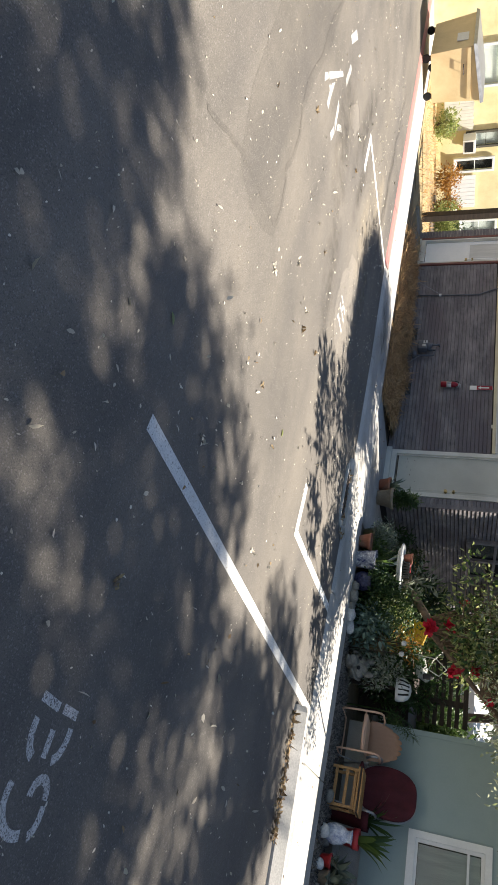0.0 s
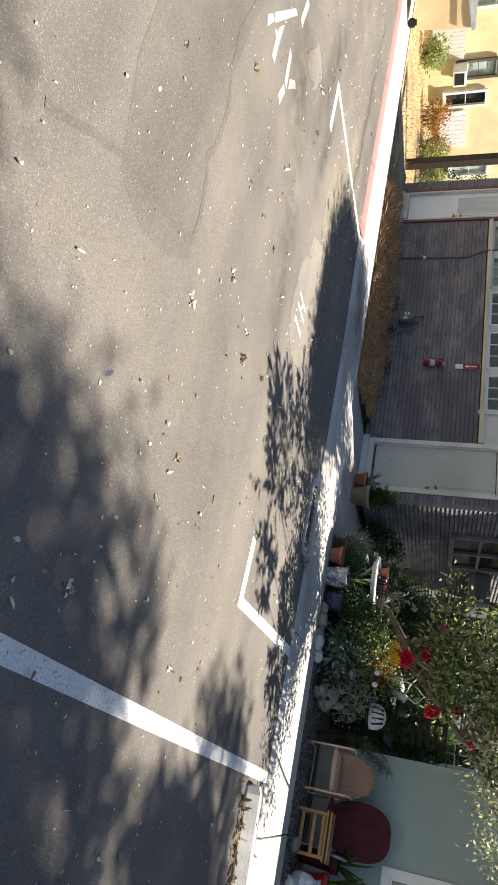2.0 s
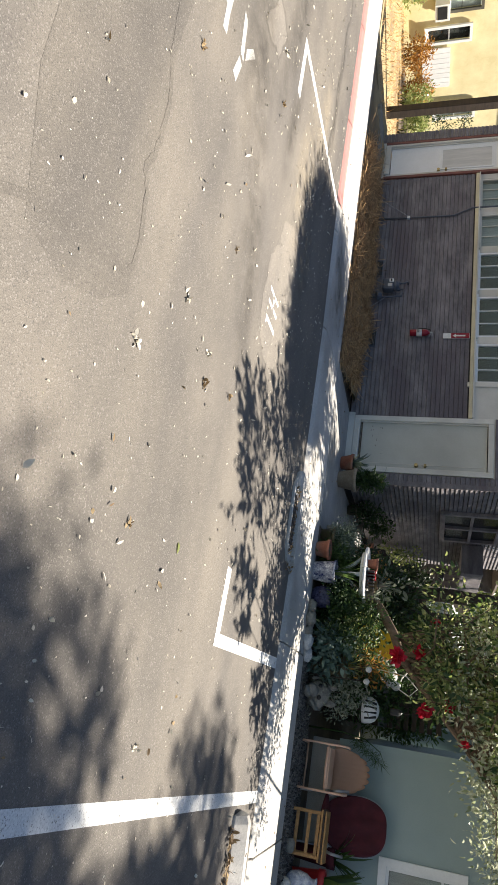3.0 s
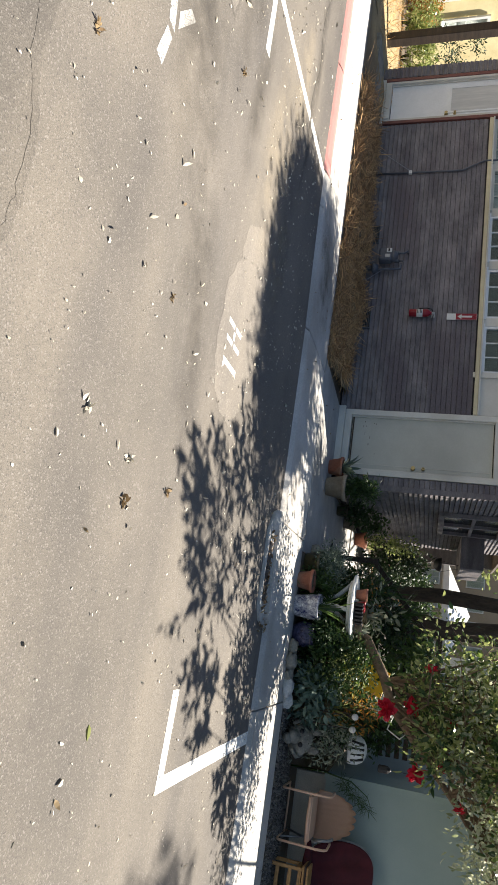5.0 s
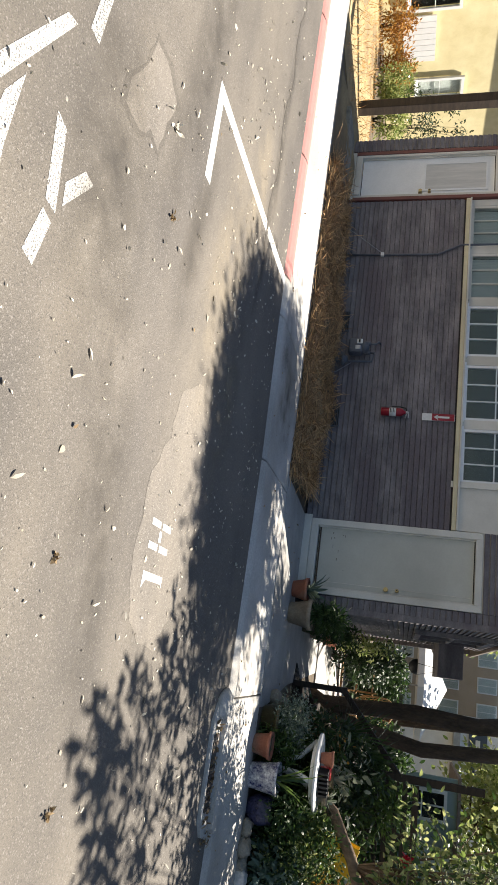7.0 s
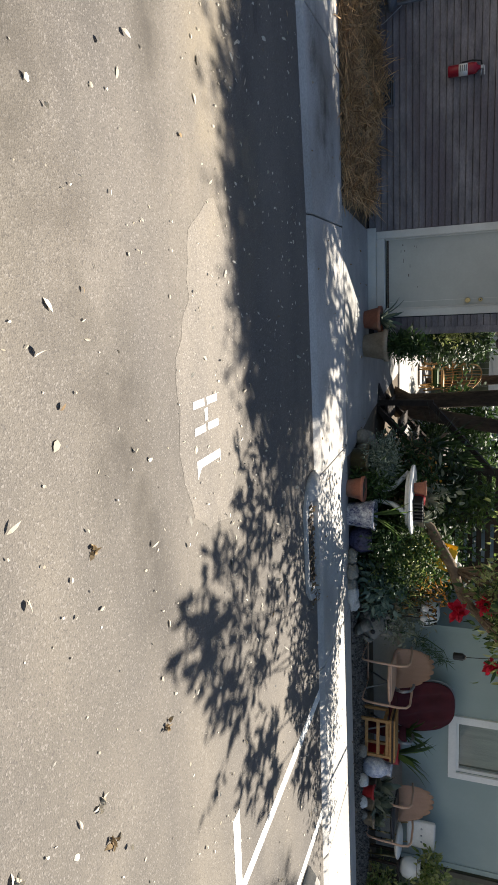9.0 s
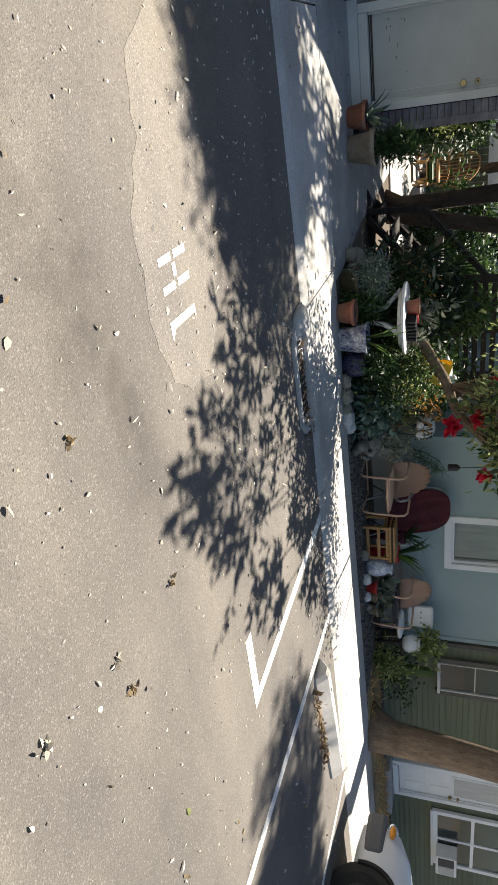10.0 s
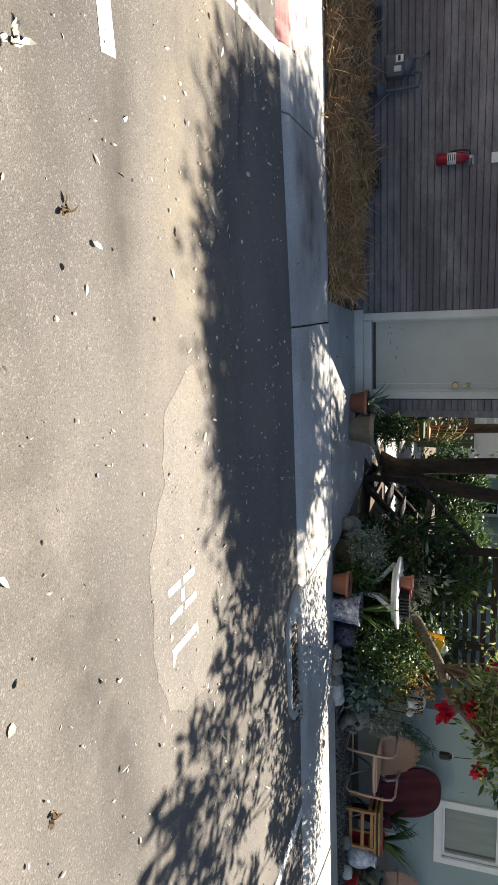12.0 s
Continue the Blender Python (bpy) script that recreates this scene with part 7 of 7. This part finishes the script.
# ---- yellow house, its long side to the sun ----
yellow_house = thing("yellow_house", (-19.5, 0, 0), "sunlit pale yellow house with white window frames", "house", rz=90)
part("wall", box(3, 30, 0.0, 0.2, -0.05, 4.2), YELLOW, yellow_house)
part("end_wall", box(2.8, 2.998, 0.0, 8, -0.05, 4.2), YELLOW, yellow_house)
for a, b, e, f in ((11.7, 12.25, 0.95, 2.05), (12.58, 13.08, 0.6, 1.8), (9.2, 10.4, 1.25, 2.4), (14.9, 15.5, 0.8, 2.0)):
    window(yellow_house, a, b, e, f, -0.09, DARK_TRIM if a == 11.7 else WHITE_PAINT, 0.07, 1, 2, back=DARK_ROOM if a == 12.58 else CURTAIN)
part("roof", slab([(2.5, -0.5), (30.4, -0.5), (30.4, 9), (2.5, 9)], 4.2, 4.35), ROOF, yellow_house)
for i in range(9):
    part("panel_board", box(10.7 + i * 0.105, 10.8 + i * 0.105, -0.07, -0.032, 0.3, 1.12 + 0.02 * (i % 2)), TRIM_WHITE, yellow_house)
for i in range(8):
    part("panel_board", box(13.2 + i * 0.15, 13.34 + i * 0.15, -0.07, -0.032, 0.5, 1.25), WHITE_PAINT, yellow_house)
yac = thing("window_air_conditioner", (-19.0, 11.72, 0.86), "white window air conditioner on the yellow house", "air conditioner", rz=90)
part("case", box(0, 0.44, 0, 0.4, 0, 0.36, 0.01), PLASTIC_WHITE, yac)
part("grille", box(0.06, 0.38, -0.01, -0.001, 0.06, 0.3), BLACK_PLASTIC, yac, "dark vent grille")
post = thing("porch_post", (-14.5, 10.95, 0.0), "dark brown wooden porch post", "post")
part("post", box(-0.09, 0.09, -0.09, 0.09, -0.04, 3.0, 0.01), DARK_WOOD, post)
part("cross_beam", box(-0.06, 1.1, -0.07, 0.07, 3.0, 3.2), DARK_WOOD, post)
landing = thing("door_landing", (-12.6, 10.05, 0.0), "weathered wooden landing before the white door", "landing")
for i in range(5):
    part("plank", box(-0.62, 0.7, -0.38 + i * 0.15, -0.24 + i * 0.15, 0.1, 0.135, 0.004), GREY_STONE, landing)
part("riser", box(-0.62, 0.7, -0.4, -0.385, -0.02, 0.13), GREY_STONE, landing)
for i, (x, y, s, m) in enumerate(((-17.2, 12.9, 0.8, LEAF_BRIGHT), (-16.6, 13.3, 0.8, LEAF_BRIGHT), (-18.6, 10.9, 0.7, LEAF_BRIGHT), (-18.6, 12.7, 0.8, LEAF_ORANGE), (-18.4, 13.6, 0.8, LEAF_ORANGE), (-18.8, 14.6, 0.8, LEAF_MID), (-17.0, 15.5, 1.6, LEAF_MID), (-18.0, 14.9, 2.2, LEAF_SHADED))):
    shrub("yard_shrub", (x, y, 0.03), (1.1 * s, 0.7, 0.95 * s), (0.09, 0.035), m, {LEAF_ORANGE: "dry reddish shrub by the yellow house", LEAF_SHADED: "tall dark shrub by the yellow house"}.get(m, "sunlit green shrub by the yellow house"), 80 + i, 44, 26, group="shrubs by the yellow house")

# ---- dumpster ----
dump = thing("dumpster", (-15.9, 7.6, 0.037), "tan steel dumpster on casters with a grey lid", "dumpster", rz=-3)
db = bmesh.new()
lo = [db.verts.new(p) for p in ((-1.7, 0.03, 0.2), (0, 0.0, 0.2), (0, 1.1, 0.2), (-1.7, 1.1, 0.2))]
hi = [db.verts.new(p) for p in ((-1.75, -0.08, 1.12), (0.03, -0.08, 1.12), (0.03, 1.15, 1.3), (-1.75, 1.15, 1.3))]
for k in range(4):
    db.faces.new((lo[k], lo[(k + 1) % 4], hi[(k + 1) % 4], hi[k]))
db.faces.new(lo[::-1])
db.faces.new(hi)
bmesh.ops.recalc_face_normals(db, faces=db.faces[:])
part("bin", db, TAN_STEEL, dump)
lid = bmesh.new()
lv = [lid.verts.new(p) for p in ((-1.8, -0.14, 1.125), (0.08, -0.14, 1.125), (0.08, 1.2, 1.305), (-1.8, 1.2, 1.305), (-1.78, -0.12, 1.2), (0.06, -0.12, 1.2), (0.06, 1.18, 1.38), (-1.78, 1.18, 1.38))]
for q in ((0, 1, 5, 4), (1, 2, 6, 5), (2, 3, 7, 6), (3, 0, 4, 7), (4, 5, 6, 7), (3, 2, 1, 0)):
    lid.faces.new([lv[k] for k in q])
part("lid", lid, METAL_GREY, dump, "grey lid")
part("rim_bar", box(0.032, 0.06, -0.06, 1.1, 1.0, 1.08), TAN_STEEL, dump)
part("notice", box(-0.75, -0.35, -0.075, -0.06, 0.75, 1.0), PLASTIC_WHITE, dump, "pale label with bars")
part("side_handle", tube([(0.02, 0.3, 0.92), (0.09, 0.3, 0.92), (0.09, 0.5, 0.92), (0.02, 0.5, 0.92)], 0.012, 6), GRATE_IRON, dump)
for x in (-1.6, -0.1):
    for y in (0.12, 0.98):
        part("caster", tube([(x - 0.03, y, 0.09), (x + 0.03, y, 0.09)], 0.09, 14), RUBBER, dump, "black caster wheel")
        part("fork", box(x - 0.05, x + 0.05, y - 0.04, y + 0.04, 0.17, 0.21), GRATE_IRON, dump)
